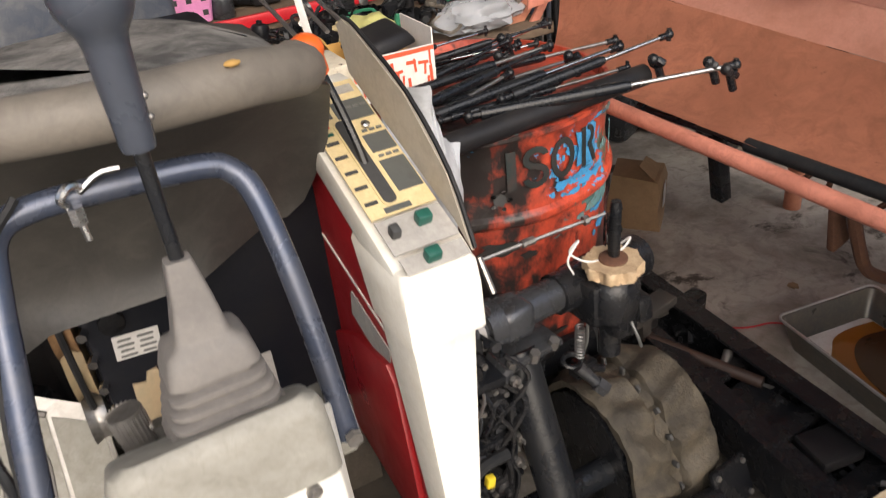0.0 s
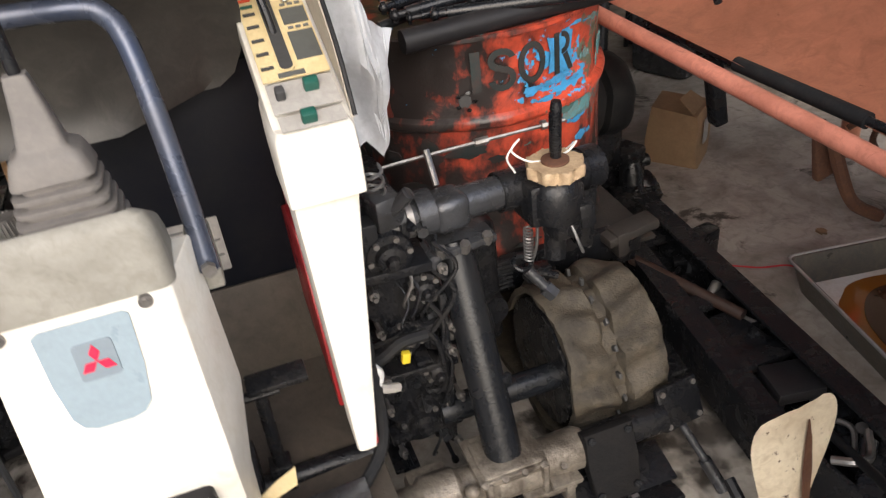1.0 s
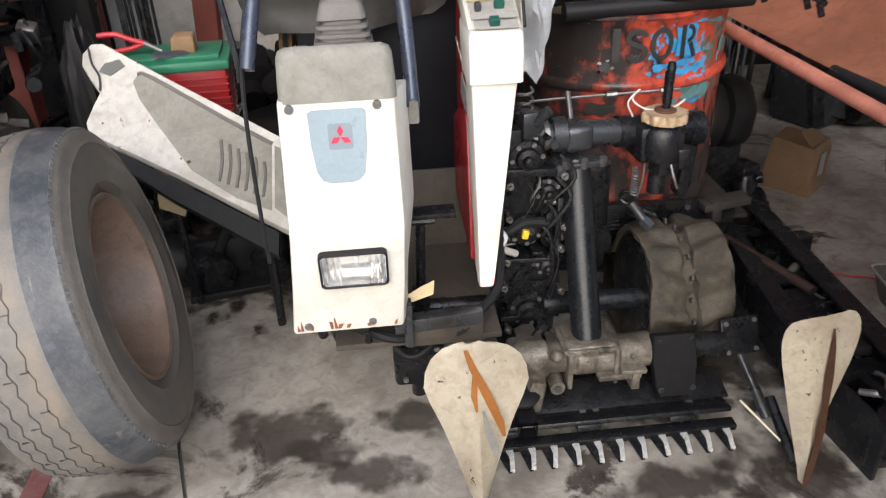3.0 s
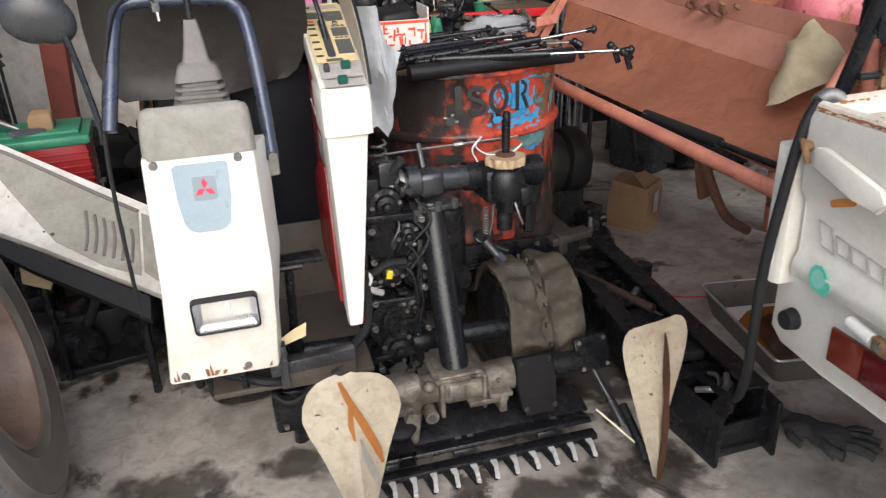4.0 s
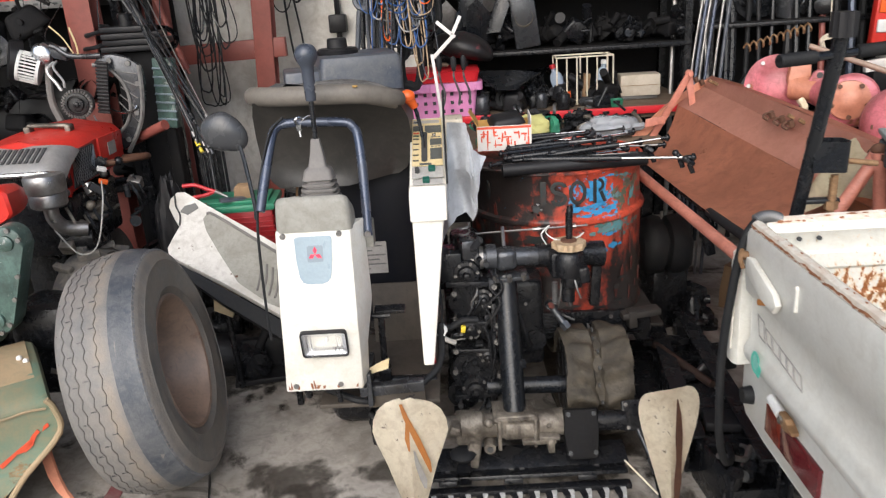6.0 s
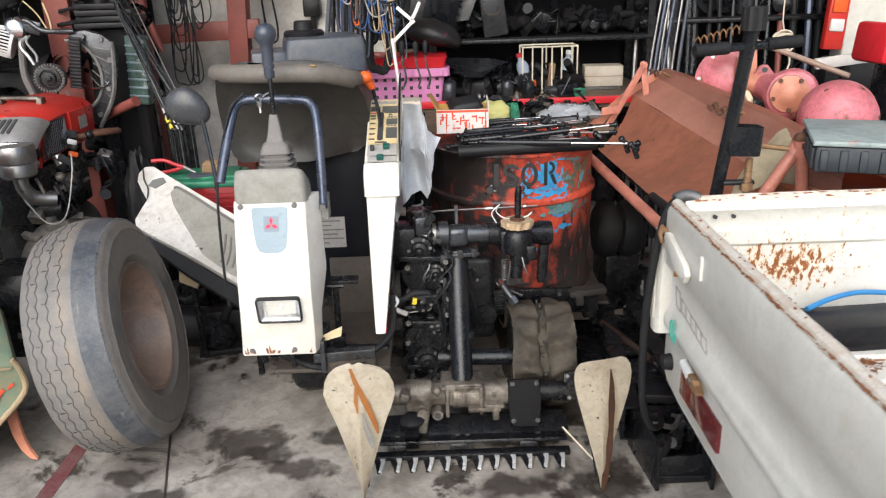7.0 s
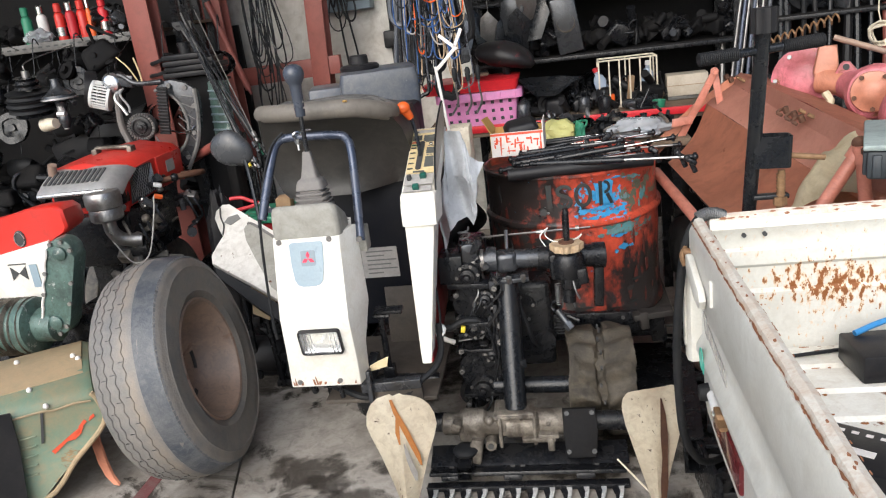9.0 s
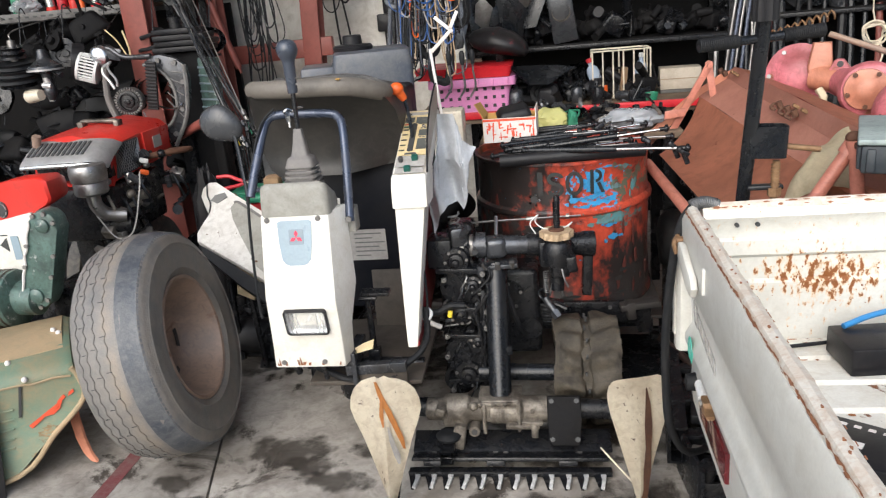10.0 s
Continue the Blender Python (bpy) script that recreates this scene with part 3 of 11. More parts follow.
# The three largest, behind the harvester, also paint the unlit floor darker.
for k, (x, y, w, d) in enumerate(((-0.20, 0.165, 0.30, 0.20), (-0.10, 0.10, 0.18, 0.10), (-0.52, 0.0, 0.16, 0.10), (-0.40, -0.10, 0.20, 0.09), (0.0, 0.02, 0.22, 0.10), (0.62, -0.10, 0.30, 0.12), (0.90, -0.10, 0.34, 0.22), (-0.35, 1.10, 0.9, 0.7), (0.0, 0.82, 0.7, 0.5), (-0.62, 0.85, 0.5, 0.4), (-0.25, -0.28, 0.18, 0.12), (0.35, -0.30, 0.40, 0.12), (0.92, 0.32, 0.5, 0.4), (0.66, 0.24, 0.5, 0.3), (-0.62, -0.30, 0.22, 0.12), (0.1, 0.18, 0.2, 0.12))):
    bm = B()
    bmesh.ops.create_grid(bm, x_segments=2, y_segments=2, size=0.5)
    for v in bm.verts:
        v.co = V((x + v.co.x * w * 1.5, y + v.co.y * d * 1.5, 0.0016 + 0.0001 * k))
    part("oil_stain", bm, "stainshade", floor, "dark soaked-in oil stain, the large ones also painted floor shade")

for n, (size, at) in enumerate((((8.8, 0.12, 3.7), (0.9, 2.86, 1.85)), ((0.12, 2.2, 3.7), (-3.4, 1.80, 1.85)), ((0.12, 2.6, 3.7), (5.2, 1.60, 1.85)))):
    bm = B()
    box(bm, size, at)
    solo(("wall_north", "wall_west", "wall_east")[n], bm, "wall", "grimy pale plaster shed wall", "wall", "structure")
bm = B()
box(bm, (8.9, 3.3, 0.1), (0.9, 1.32, 3.75))
solo("ceiling", bm, "wood", "dark shed roof underside", "ceiling", "structure")


def column(x, y, w, name, lean=0.0):
    """A red-oxide H column."""
    t = thing(name, "red-oxide painted steel column of the shed", "column", (x, y, 0), "shed columns", "structure")
    for dy in (-0.05, 0.05):
        bm = B()
        box(bm, (w, 0.012, 3.7), (x, y + dy, 1.85), bevel=0.002)
        part("flange", bm, "redoxide", t)
    bm = B()
    box(bm, (0.01, 0.09, 3.7), (x, y, 1.85))
    part("web", bm, "redoxide", t)
    if lean:
        t.rotation_euler = (0, radians(lean), 0)
    return t


column(-1.225, 1.70, 0.115, "column")
column(-1.105, 2.25, 0.115, "column")
column(-0.665, 2.42, 0.10, "column", 3.0)
bm = B()
box(bm, (0.62, 0.05, 0.10), (-0.80, 2.40, 1.145), (0, -1.5, 0), 0.004)
solo("beam", bm, "redoxide", "red-oxide steel cross beam between two columns", "beam", "structure")

# ---------------------------------------------------------------- harvester
har = thing("harvester", "stripped white and red combine harvester with its cutter bar exposed", "harvester", (0.2, 0.4, 0))


def strip(bm, rows, thick_dir=None):
    """A sheet from rows of (x left, x right, y, z)."""
    L = [bm.verts.new((a, y, z)) for a, b, y, z in rows]
    R = [bm.verts.new((b, y, z)) for a, b, y, z in rows]
    for k in range(len(rows) - 1):
        bm.faces.new((L[k], R[k], R[k + 1], L[k + 1]))
    return L + R


def panel_y(x, z):
    """The y of the front panel's skin at a height."""
    if z > 0.628:
        return -0.05 + 0.05 * (z - 0.628) / 0.22
    return -0.05 + 0.05 * (0.628 - z) / 0.228


# front panel: a folded skin with its side flanges
bm = B()
loops = []
for z, xl, xr in ((0.398, -0.119, 0.088), (0.402, -0.1205, 0.09), (0.51, -0.108, 0.096), (0.620, -0.0975, 0.100), (0.634, -0.097, 0.101), (0.74, -0.095, 0.0995), (0.846, -0.093, 0.098), (0.850, -0.091, 0.096)):
    y = panel_y(0, z)
    dy = 0.075 if z < 0.63 else 0.075 + 0.01
    back = 0.055 + (0.03 if z > 0.6 else 0.0)
    r = 0.006
    loops.append([V((xl, back, z)), V((xl, y + r, z)), V((xl + 0.3 * r, y + 0.3 * r, z)), V((xl + r, y, z)), V((0.33 * xl + 0.66 * xr, y, z)), V((xr - r, y, z)), V((xr - 0.3 * r, y + 0.3 * r, z)), V((xr, y + r, z)), V((xr + (0.024 if z > 0.6 else 0.010), back, z))])
loft(bm, loops)
col = part("front_panel", bm, "cream", har, "white sheet-steel front panel with rust at the lower edge")
q = random.Random(3)
for x0, ln in ((-0.112, 0.016), (-0.106, 0.028), (-0.088, 0.012), (-0.05, 0.02), (-0.042, 0.03), (-0.036, 0.012), (-0.02, 0.010), (0.02, 0.008), (0.07, 0.012)):
    bm = B()
    zc = 0.404 + ln / 2
    slab(bm, [(x0, -ln / 2), (x0 + 0.006, -ln / 2), (x0 + 0.004 + q.uniform(-0.006, 0.008), ln / 2), (x0 + 0.002 + q.uniform(-0.004, 0.004), ln * 0.4)], 0.001, axes((0, panel_y(0, zc) - 0.0012, zc), (1, 0, 0), (0, -0.22, 1)))
    part("rust_streak", bm, "rustbloom", col)
for x, z in ((-0.074, 0.838), (0.068, 0.838), (-0.09, 0.416), (0.03, 0.416)):
    bm = B()
    rod(bm, (x, panel_y(x, z) + 0.004, z), (x, panel_y(x, z) - 0.004, z), 0.0075, n=14)
    rod(bm, (x, panel_y(x, z) - 0.0035, z), (x, panel_y(x, z) - 0.006, z), 0.004, n=10)
    part("screw", bm, "iron", col)
# decal plate and the three red lozenges
DEC = axes((0.001, panel_y(0, 0.775) - 0.0015, 0.775), (1, 0, 0), (0, 0.05, 0.22))
bm = B()
out = [(-0.047, 0.057), (-0.040, 0.0615), (0.042, 0.0615), (0.048, 0.057), (0.046, 0.0), (0.040, -0.045), (0.031, -0.056), (0.018, -0.060), (-0.018, -0.060), (-0.031, -0.055), (-0.039, -0.042), (-0.045, 0.0)]
slab(bm, out, 0.0016, DEC)
dec = part("decal_plate", bm, "badge", col, "pale blue-grey shield-shaped decal")
bm = B()
slab(bm, rounded(0.040, 0.042, 0.004, 3, 0.004, 0.017), 0.0016, DEC @ Matrix.Translation((0, 0, 0.0012)))
part("decal_square", bm, "badgedk", dec)
for a in (90, 210, 330):
    bm = B()
    c, s = math.cos(radians(a)), math.sin(radians(a))
    u = [(0.0, 0.0), (0.0098, 0.0056), (0.0196, 0.0), (0.0098, -0.0056)]
    slab(bm, [(0.004 + c * p - s * q, 0.016 + s * p + c * q) for p, q in u], 0.0016, DEC @ Matrix.Translation((0, 0, 0.0024)))
    part("lozenge", bm, "decalred", dec)
# headlight
HL = axes((0.006, panel_y(0, 0.555) - 0.009, 0.553), (1, 0, 0.0), (0, -0.05, 0.228))
bm = B()
o, i = rounded(0.121, 0.081, 0.010), rounded(0.1135, 0.0735, 0.008)
rings = [[HL @ V((u, v, d)) for u, v in w] for w, d in ((o, -0.018), (o, 0.002), (i, 0.004), (i, -0.012))]
loft(bm, rings, cap=False)
hl = part("headlight", bm, "darkplastic", har, "rectangular headlight with a thin black frame")
bm = B()
bowl = [[HL @ V((u, v - 0.002 * k, -0.004 - d)) for u, v in rounded(0.1135 - 2 * g, 0.0735 - 1.6 * g, max(0.008 - g * 0.1, 0.004))] for k, (g, d) in enumerate(((0.0, -0.003), (0.004, 0.002), (0.012, 0.005), (0.022, 0.0065), (0.032, 0.0075)))]
loft(bm, bowl, cap=False)
bm.faces.new([bm.verts.new(p) for p in bowl[-1]])
part("reflector", bm, "lampchrome", hl, "bright curved reflector")
bm = B()
ball(bm, HL @ V((0.004, 0.002, -0.007)), 0.006, u=12, v=8)
part("bulb", bm, "whiteplastic", hl, "small bulb")
bm = B()
lens_grid = [[bm.verts.new(HL @ V((-0.0555 + 0.111 * i / 60, -0.0355 + 0.071 * j / 4, 0.0012 + (0.00045 * math.sin(i * 1.05) if 0 < j < 4 and (i < 18 or i > 44) else 0.0)))) for i in range(61)] for j in range(5)]
for lo_, hi_ in zip(lens_grid, lens_grid[1:]):
    for i in range(60):
        bm.faces.new((lo_[i], lo_[i + 1], hi_[i + 1], hi_[i]))
bmesh.ops.solidify(bm, geom=bm.faces, thickness=0.0015)
part("lens", bm, "glass", hl, "clear lens").visible_shadow = False

# grey cap on the column
bm = B()
loops = []
for z, g in ((0.846, 0.0), (0.875, 0.001), (0.918, 0.004), (0.929, 0.008), (0.934, 0.016)):
    loops.append([V((0.006 + u, 0.047 + v, z - max(0.0, z - 0.87) * 0.9 * max(0.0, 0.03 + v) / 0.09)) for u, v in rounded(0.193 - 2 * g, 0.100 - 2 * g, 0.016, 4)])
loft(bm, loops)
cap = part("column_cap", bm, "capgrey", har, "dusty grey plastic cap of the control column")
bm = B()
rod(bm, (-0.052, 0.115, 0.855), (-0.058, 0.122, 0.906), 0.016, n=24)
rc = part("ribbed_connector", bm, "iron", cap, "ribbed metal cable connector")
for k in range(24):
    a = 2 * math.pi * k / 24
    bm = B()
    rod(bm, (-0.055 + 0.016 * math.cos(a), 0.118 + 0.016 * math.sin(a), 0.880), (-0.058 + 0.016 * math.cos(a), 0.122 + 0.016 * math.sin(a), 0.905), 0.0012, n=4)
    part("rib", bm, "iron", rc)
bm = B()
rod(bm, (-0.030, 0.10, 0.855), (-0.034, 0.105, 0.893), 0.010, 0.008, 14)
part("cable_ferrule", bm, "chrome", cap, "shiny cable ferrule")
bm = B()
box(bm, (0.17, 0.07, 0.42), (0.0, 0.08, 0.63), bevel=0.01)
part("column_body", bm, "darkplastic", har)

# bellows boot and lever
bm = B()
loops = []
prof = []
for k in range(5):
    z = 0.900 + k * 0.0130
    w = 0.106 - 0.0055 * k
    prof += [(z, w), (z + 0.0052, w), (z + 0.0068, w - 0.020), (z + 0.0112, w - 0.020)]
prof += [(0.966, 0.080), (0.970, 0.079), (0.985, 0.070), (0.991, 0.064), (0.995, 0.050), (0.999, 0.045), (1.030, 0.034), (1.060, 0.024), (1.066, 0.021)]
for z, w in prof:
    f = (z - 0.90) / 0.166
    cx, cy = 0.0225 + 0.001 * f, 0.062 + 0.010 * f
    loops.append([V((cx + u, cy + v, z)) for u, v in rounded(w, w * 0.74, w * 0.14, 3)])
loft(bm, loops)
rough_up(bm, 0.0015, 0.05)
part("bellows_boot", bm, "boot", har, "grey ribbed rubber boot")
bm = B()
rod(bm, (0.0235, 0.073, 1.055), (0.0225, 0.078, 1.17), 0.0062, n=12)
lev = part("control_lever", bm, "blackpaint", har, "black steel lever rod")
bm = B()
lathe(bm, [(0.0125, 0.0), (0.0135, 0.004), (0.0142, 0.03), (0.0152, 0.055), (0.0158, 0.076), (0.0172, 0.084), (0.0215, 0.0905), (0.0262, 0.100), (0.0282, 0.110), (0.0266, 0.1205), (0.0218, 0.1295), (0.013, 0.1355), (0.002, 0.1375)], axes((0.0225, 0.078, 1.160), (1, 0, 0), (0, 1, 0)), 24)
grip = part("lever_grip", bm, "knob", lev, "slate-grey moulded ball grip")
for z in (1.182, 1.198):
    bm = B()
    ball(bm, (0.0365, 0.074, z), 0.003, u=8, v=6)
    part("screw", bm, "iron", lev)

# guard rail
bm = B()
tube(bm, [(-0.141, 0.075, 0.885), (-0.128, 0.115, 0.96), (-0.113, 0.165, 1.043), (-0.101, 0.188, 1.077), (-0.07, 0.195, 1.089), (0.0, 0.196, 1.088), (0.076, 0.194, 1.084), (0.103, 0.190, 1.074), (0.118, 0.172, 1.045), (0.127, 0.13, 0.95), (0.132, 0.078, 0.802)], 0.0125, 14, 5)
rail = part("grab_rail", bm, "bluegrey", har, "bent blue-grey tubular grab rail")
bm = B()
rod(bm, (0.132, 0.066, 0.812), (0.132, 0.058, 0.812), 0.009, n=6)
part("rail_bolt", bm, "iron", rail)
bm = B()
tube(bm, [(-0.040, 0.182, 1.089), (-0.043, 0.174, 1.099), (-0.034, 0.178, 1.106), (-0.026, 0.186, 1.099), (-0.03, 0.194, 1.083)], 0.0042, 8)
rod(bm, (-0.035, 0.178, 1.085), (-0.033, 0.174, 1.055), 0.0032, n=8)
rod(bm, (-0.035, 0.178, 1.071), (-0.035, 0.178, 1.087), 0.0075, n=6)
tube(bm, [(-0.028, 0.185, 1.095), (-0.008, 0.185, 1.107), (0.010, 0.183, 1.108)], 0.0032, 6)
part("wing_bolt", bm, "chrome", rail, "bright steel wing bolt clamp")
bm = B()
box(bm, (0.03, 0.05, 0.07), (0.128, 0.115, 0.80), bevel=0.004)
part("rail_bracket", bm, "capgrey", rail)

# mirror on its stalk
bm = B()
ball(bm, (-0.232, 0.17, 1.082), 0.062, (1.0, 0.45, 0.84), 24, 14)
for v in bm.verts:
    v.co.z += -0.35 * max(0.0, v.co.x + 0.225)
mir = part("mirror", bm, "mirrorgrey", har, "black egg-shaped rear mirror on a thin stalk")
bm = B()
tube(bm, [(-0.198, 0.165, 1.06), (-0.183, 0.145, 1.01), (-0.160, 0.10, 0.90), (-0.158, 0.09, 0.86)], 0.0055, 8)
part("mirror_stalk", bm, "blackpaint", mir)
bm = B()
tube(bm, [(-0.075, 0.18, 1.108), (-0.11, 0.16, 1.07), (-0.135, 0.12, 0.98), (-0.152, 0.085, 0.88), (-0.155, 0.06, 0.76), (-0.150, 0.03, 0.60), (-0.148, 0.03, 0.54)], 0.0042, 6)
part("control_cable", bm, "hose", har, "thin black control cable")

# seat
bm = B()
prof = []
for k, (y, z, w) in enumerate(((0.265, 1.140, 0.40), (0.295, 1.10, 0.425), (0.322, 1.04, 0.435), (0.338, 0.97, 0.43), (0.342, 0.925, 0.415), (0.336, 0.893, 0.385), (0.325, 0.874, 0.335))):
    n = 14
    row = []
    for q in range(n + 1):
        u = q / n * 2 - 1
        yy = y + (-0.060, -0.035, -0.005, 0.012, 0.018, 0.020, 0.020)[k] * (1 - abs(u) ** 2.5) - 0.02 * max(0, abs(u) - 0.85) / 0.15
        yy += 0.022 * k * max(0.0, u - 0.15)
        row.append(V((0.034 + u * w / 2, yy, z - 0.03 * (u > 0) * abs(u) ** 2 * (k < 3) + 0.012 * u * u * (k > 3))))
    prof.append(row + [V((p.x, 0.56, p.z)) for p in reversed(row)])
loft(bm, prof)
seat = part("seat_shell", bm, "seat", har, "dished dusty black seat shell")
bm = B()
tube(bm, [(-0.190, 0.36, 1.145), (-0.175, 0.31, 1.150), (-0.14, 0.255, 1.155), (-0.08, 0.207, 1.158), (0.03, 0.178, 1.160), (0.13, 0.190, 1.155), (0.182, 0.222, 1.142), (0.212, 0.262, 1.128), (0.218, 0.31, 1.120)], 0.026, 14, 5)
part("seat_roll", bm, "seatroll", seat, "tan padded front roll of the seat")
bm = B()
loops = []
for z, g in ((1.140, 0.012), (1.146, 0.004), (1.155, 0.014), (1.163, 0.035), (1.167, 0.07)):
    loops.append([V((0.025 + u, 0.372 + v, z + 0.006 * math.sin(u * 25) - 0.10 * max(0, u) * (z > 1.11))) for u, v in rounded(0.395 - 2 * g, 0.34 - 2 * g, 0.13, 6)])
loft(bm, loops)
rough_up(bm, 0.007, 0.09, 3)
part("seat_cushion", bm, "seattop", seat, "dirt-blackened cracked seat top")
bm = B()
ball(bm, (-0.188, 0.345, 1.148), 0.022, (1, 1, 1), 10, 8)
part("torn_foam", bm, "foam", seat, "torn patch of yellow foam")
bm = B()
ball(bm, (0.123, 0.168, 1.178), 0.006, (1.3, 1, 0.5), 8, 6)
part("torn_foam", bm, "foam", seat, "torn patch of yellow foam")
# fuel tank behind the seat
bm = B()
loops = []
for z, g, h in ((0.80, 0.0, 0), (1.17, 0.0, 0), (1.198, 0.006, 1), (1.205, 0.02, 1)):
    loops.append([V((0.043, 0.965, z)) + Matrix.Rotation(radians(13), 3, "Z") @ V((u, v, 0.0)) for u, v in rounded(0.285 - 2 * g, 0.26 - 2 * g, 0.02, 3)])
loft(bm, loops)
tank = part("fuel_tank", bm, "tank", har, "dark blue-grey sheet-metal fuel tank")
bm = B()
box(bm, (0.14, 0.20, 0.36), (-0.145, 0.93, 0.98), (0, 0, 13), bevel=0.012)
part("tank_step", bm, "tank", tank)
bm = B()
lathe(bm, [(0.072, 0), (0.074, 0.012), (0.066, 0.020), (0.036, 0.022), (0.034, 0.05), (0.03, 0.054), (0.001, 0.055)], Matrix.Translation((-0.02, 0.95, 1.204)), 28)
part("tank_cap", bm, "darkplastic", tank, "round black filler cap")

# engine cover below the seat with its two plates
bm = B()
box(bm, (0.35, 0.42, 0.52), (0.088, 0.66, 0.65), bevel=0.008)
cov = part("engine_cover", bm, "navyblack", har, "navy-black engine cover")
bm = B()
slab(bm, rounded(0.060, 0.038, 0.001, 1), 0.002, axes((-0.029, 0.4485, 0.757), (1, 0, -0.08), (0.08, 0, 1)))
stk = part("white_label", bm, "labelwhite", cov, "small white printed label")
for k in range(4):
    for j in range(2):
        bm = B()
        slab(bm, rounded(0.018 + 0.004 * ((k + j) % 2), 0.0035, 0.0008, 1), 0.001, axes((-0.043 + 0.027 * j, 0.4469, 0.770 - 0.0085 * k - 0.002 * j), (1, 0, -0.08), (0.08, 0, 1)))
        part("print_bar", bm, "inkgrey", stk)
bm = B()
lathe(bm, [(0.017, 0.0), (0.017, 0.008), (0.012, 0.012), (0.002, 0.012)], axes((-0.050, 0.450, 0.802), (1, 0, 0), (0, 0, 1)), 18)
part("cover_boss", bm, "mattblack", cov, "rusty round boss")
bm = B()
slab(bm, [(-0.022, -0.04), (0.016, -0.03), (0.020, 0.03), (0.010, 0.028), (0.008, 0.038), (-0.004, 0.036), (-0.006, 0.024), (-0.022, 0.028)], 0.004, axes((-0.028, 0.28, 0.785), (1, 0.1, -0.1), (0.1, 0.3, 1)), 0.001)
part("lever_plate", bm, "tan", har, "tan slotted lever plate")
for k, (y, z, r) in enumerate(((0.50, 0.80, 0.050), (0.53, 0.72, 0.065), (0.50, 0.63, 0.04))):
    bm = B()
    lathe(bm, [(0.012, -0.016), (r, -0.014), (r * 0.86, -0.003), (r * 0.86, 0.003), (r, 0.014), (0.012, 0.016)], axes((-0.112, y, z), (0, 1, 0), (0, 0, 1)), 28)
    part("belt_pulley", bm, ("brassrust", "tan", "iron")[k], cov, "rust-stained belt pulley")
bm = B()
tube(bm, [(-0.112, 0.50 + 0.056 * math.cos(a), 0.80 + 0.05 * math.sin(a)) for a in (0.3, 1.0, 1.8, 2.6)] + [(-0.112, 0.462, 0.72), (-0.112, 0.48, 0.66)], 0.005, 6)
part("drive_belt", bm, "hose", cov, "worn black drive belt")
bolts(cov, [(-0.086, 0.448, 0.80 - 0.045 * k) for k in range(5)], 0.007, (-0.3, -1, 0), "chrome", h=0.012)
bm = B()
slab(bm, rounded(0.122, 0.105, 0.003, 2), 0.002, axes((0.079, 0.4485, 0.611), (1, 0, 0), (0, 0, 1)))
lab = part("type_plate", bm, "labelgrey", cov, "faded grey type plate")
for k in range(6):
    bm = B()
    w = (0.09, 0.06, 0.10, 0.08, 0.10, 0.05)[k]
    slab(bm, rounded(w, 0.004, 0.001, 1), 0.001, axes((0.085 - 0.1 / 2 + w / 2, 0.4468, 0.65 - 0.015 * k), (1, 0, 0), (0, 0, 1)))
    part("print_bar", bm, "inkgrey", lab)
bm = B()
box(bm, (0.27, 0.30, 0.20), (0.09, 0.64, 0.995), bevel=0.02)
part("seat_base", bm, "navyblack", har, "black seat base over the engine")

# foot platform with pedal
bm = B()
box(bm, (0.34, 0.42, 0.014), (0.12, 0.27, 0.318), (2, 0, 0), 0.003)
plat = part("foot_platform", bm, "muddysteel", har, "muddy steel foot platform")
bm = B()
box(bm, (0.16, 0.02, 0.05), (0.17, 0.062, 0.330), bevel=0.003)
part("platform_lip", bm, "muddysteel", plat)
bm = B()
box(bm, (0.19, 0.008, 0.20), (0.175, 0.436, 0.425), (-4, 0, 0), 0.003)
part("platform_back", bm, "muddysteel", plat, "mud-stained upright back of the platform")
bm = B()
rod(bm, (0.132, 0.165, 0.32), (0.138, 0.135, 0.56), 0.010, n=10)
box(bm, (0.085, 0.035, 0.012), (0.165, 0.13, 0.568), (8, 0, 0), 0.003)
rod(bm, (0.115, 0.13, 0.55), (0.165, 0.13, 0.55), 0.008, n=8)
box(bm, (0.035, 0.035, 0.06), (0.133, 0.163, 0.345), bevel=0.004)
part("pedal", bm, "black", har, "black foot pedal on its arm")
bm = B()
slab(bm, [(0, 0), (0.055, 0.012), (0.060, 0.04), (0.03, 0.03), (0.004, 0.018)], 0.002, axes((0.098, 0.06, 0.405), (1, 0.1, 0), (0, 0.4, 1)))
part("tag", bm, "gold", plat, "bent yellowish tag")
bm = B()
box(bm, (0.18, 0.03, 0.03), (0.16, 0.06, 0.362), (0, -3, 0), 0.003)
box(bm, (0.03, 0.14, 0.05), (0.088, 0.12, 0.385), bevel=0.003)
box(bm, (0.014, 0.03, 0.10), (0.10, 0.045, 0.37), bevel=0.002)
part("platform_bracket", bm, "steelgrey", plat, "grimy steel bracket")
bm = B()
box(bm, (0.12, 0.10, 0.12), (0.125, 0.26, 0.135), bevel=0.012)
rod(bm, (0.09, 0.205, 0.165), (0.09, 0.25, 0.165), 0.026, n=18)
box(bm, (0.05, 0.06, 0.05), (0.165, 0.21, 0.10), bevel=0.008)
rod(bm, (0.125, 0.26, 0.08), (0.125, 0.28, 0.0), 0.02, n=12)
rough_up(bm, 0.002, 0.04, 4)
vb = part("pump_block", bm, "black", har, "oily black pump block below the platform")
bm = B()
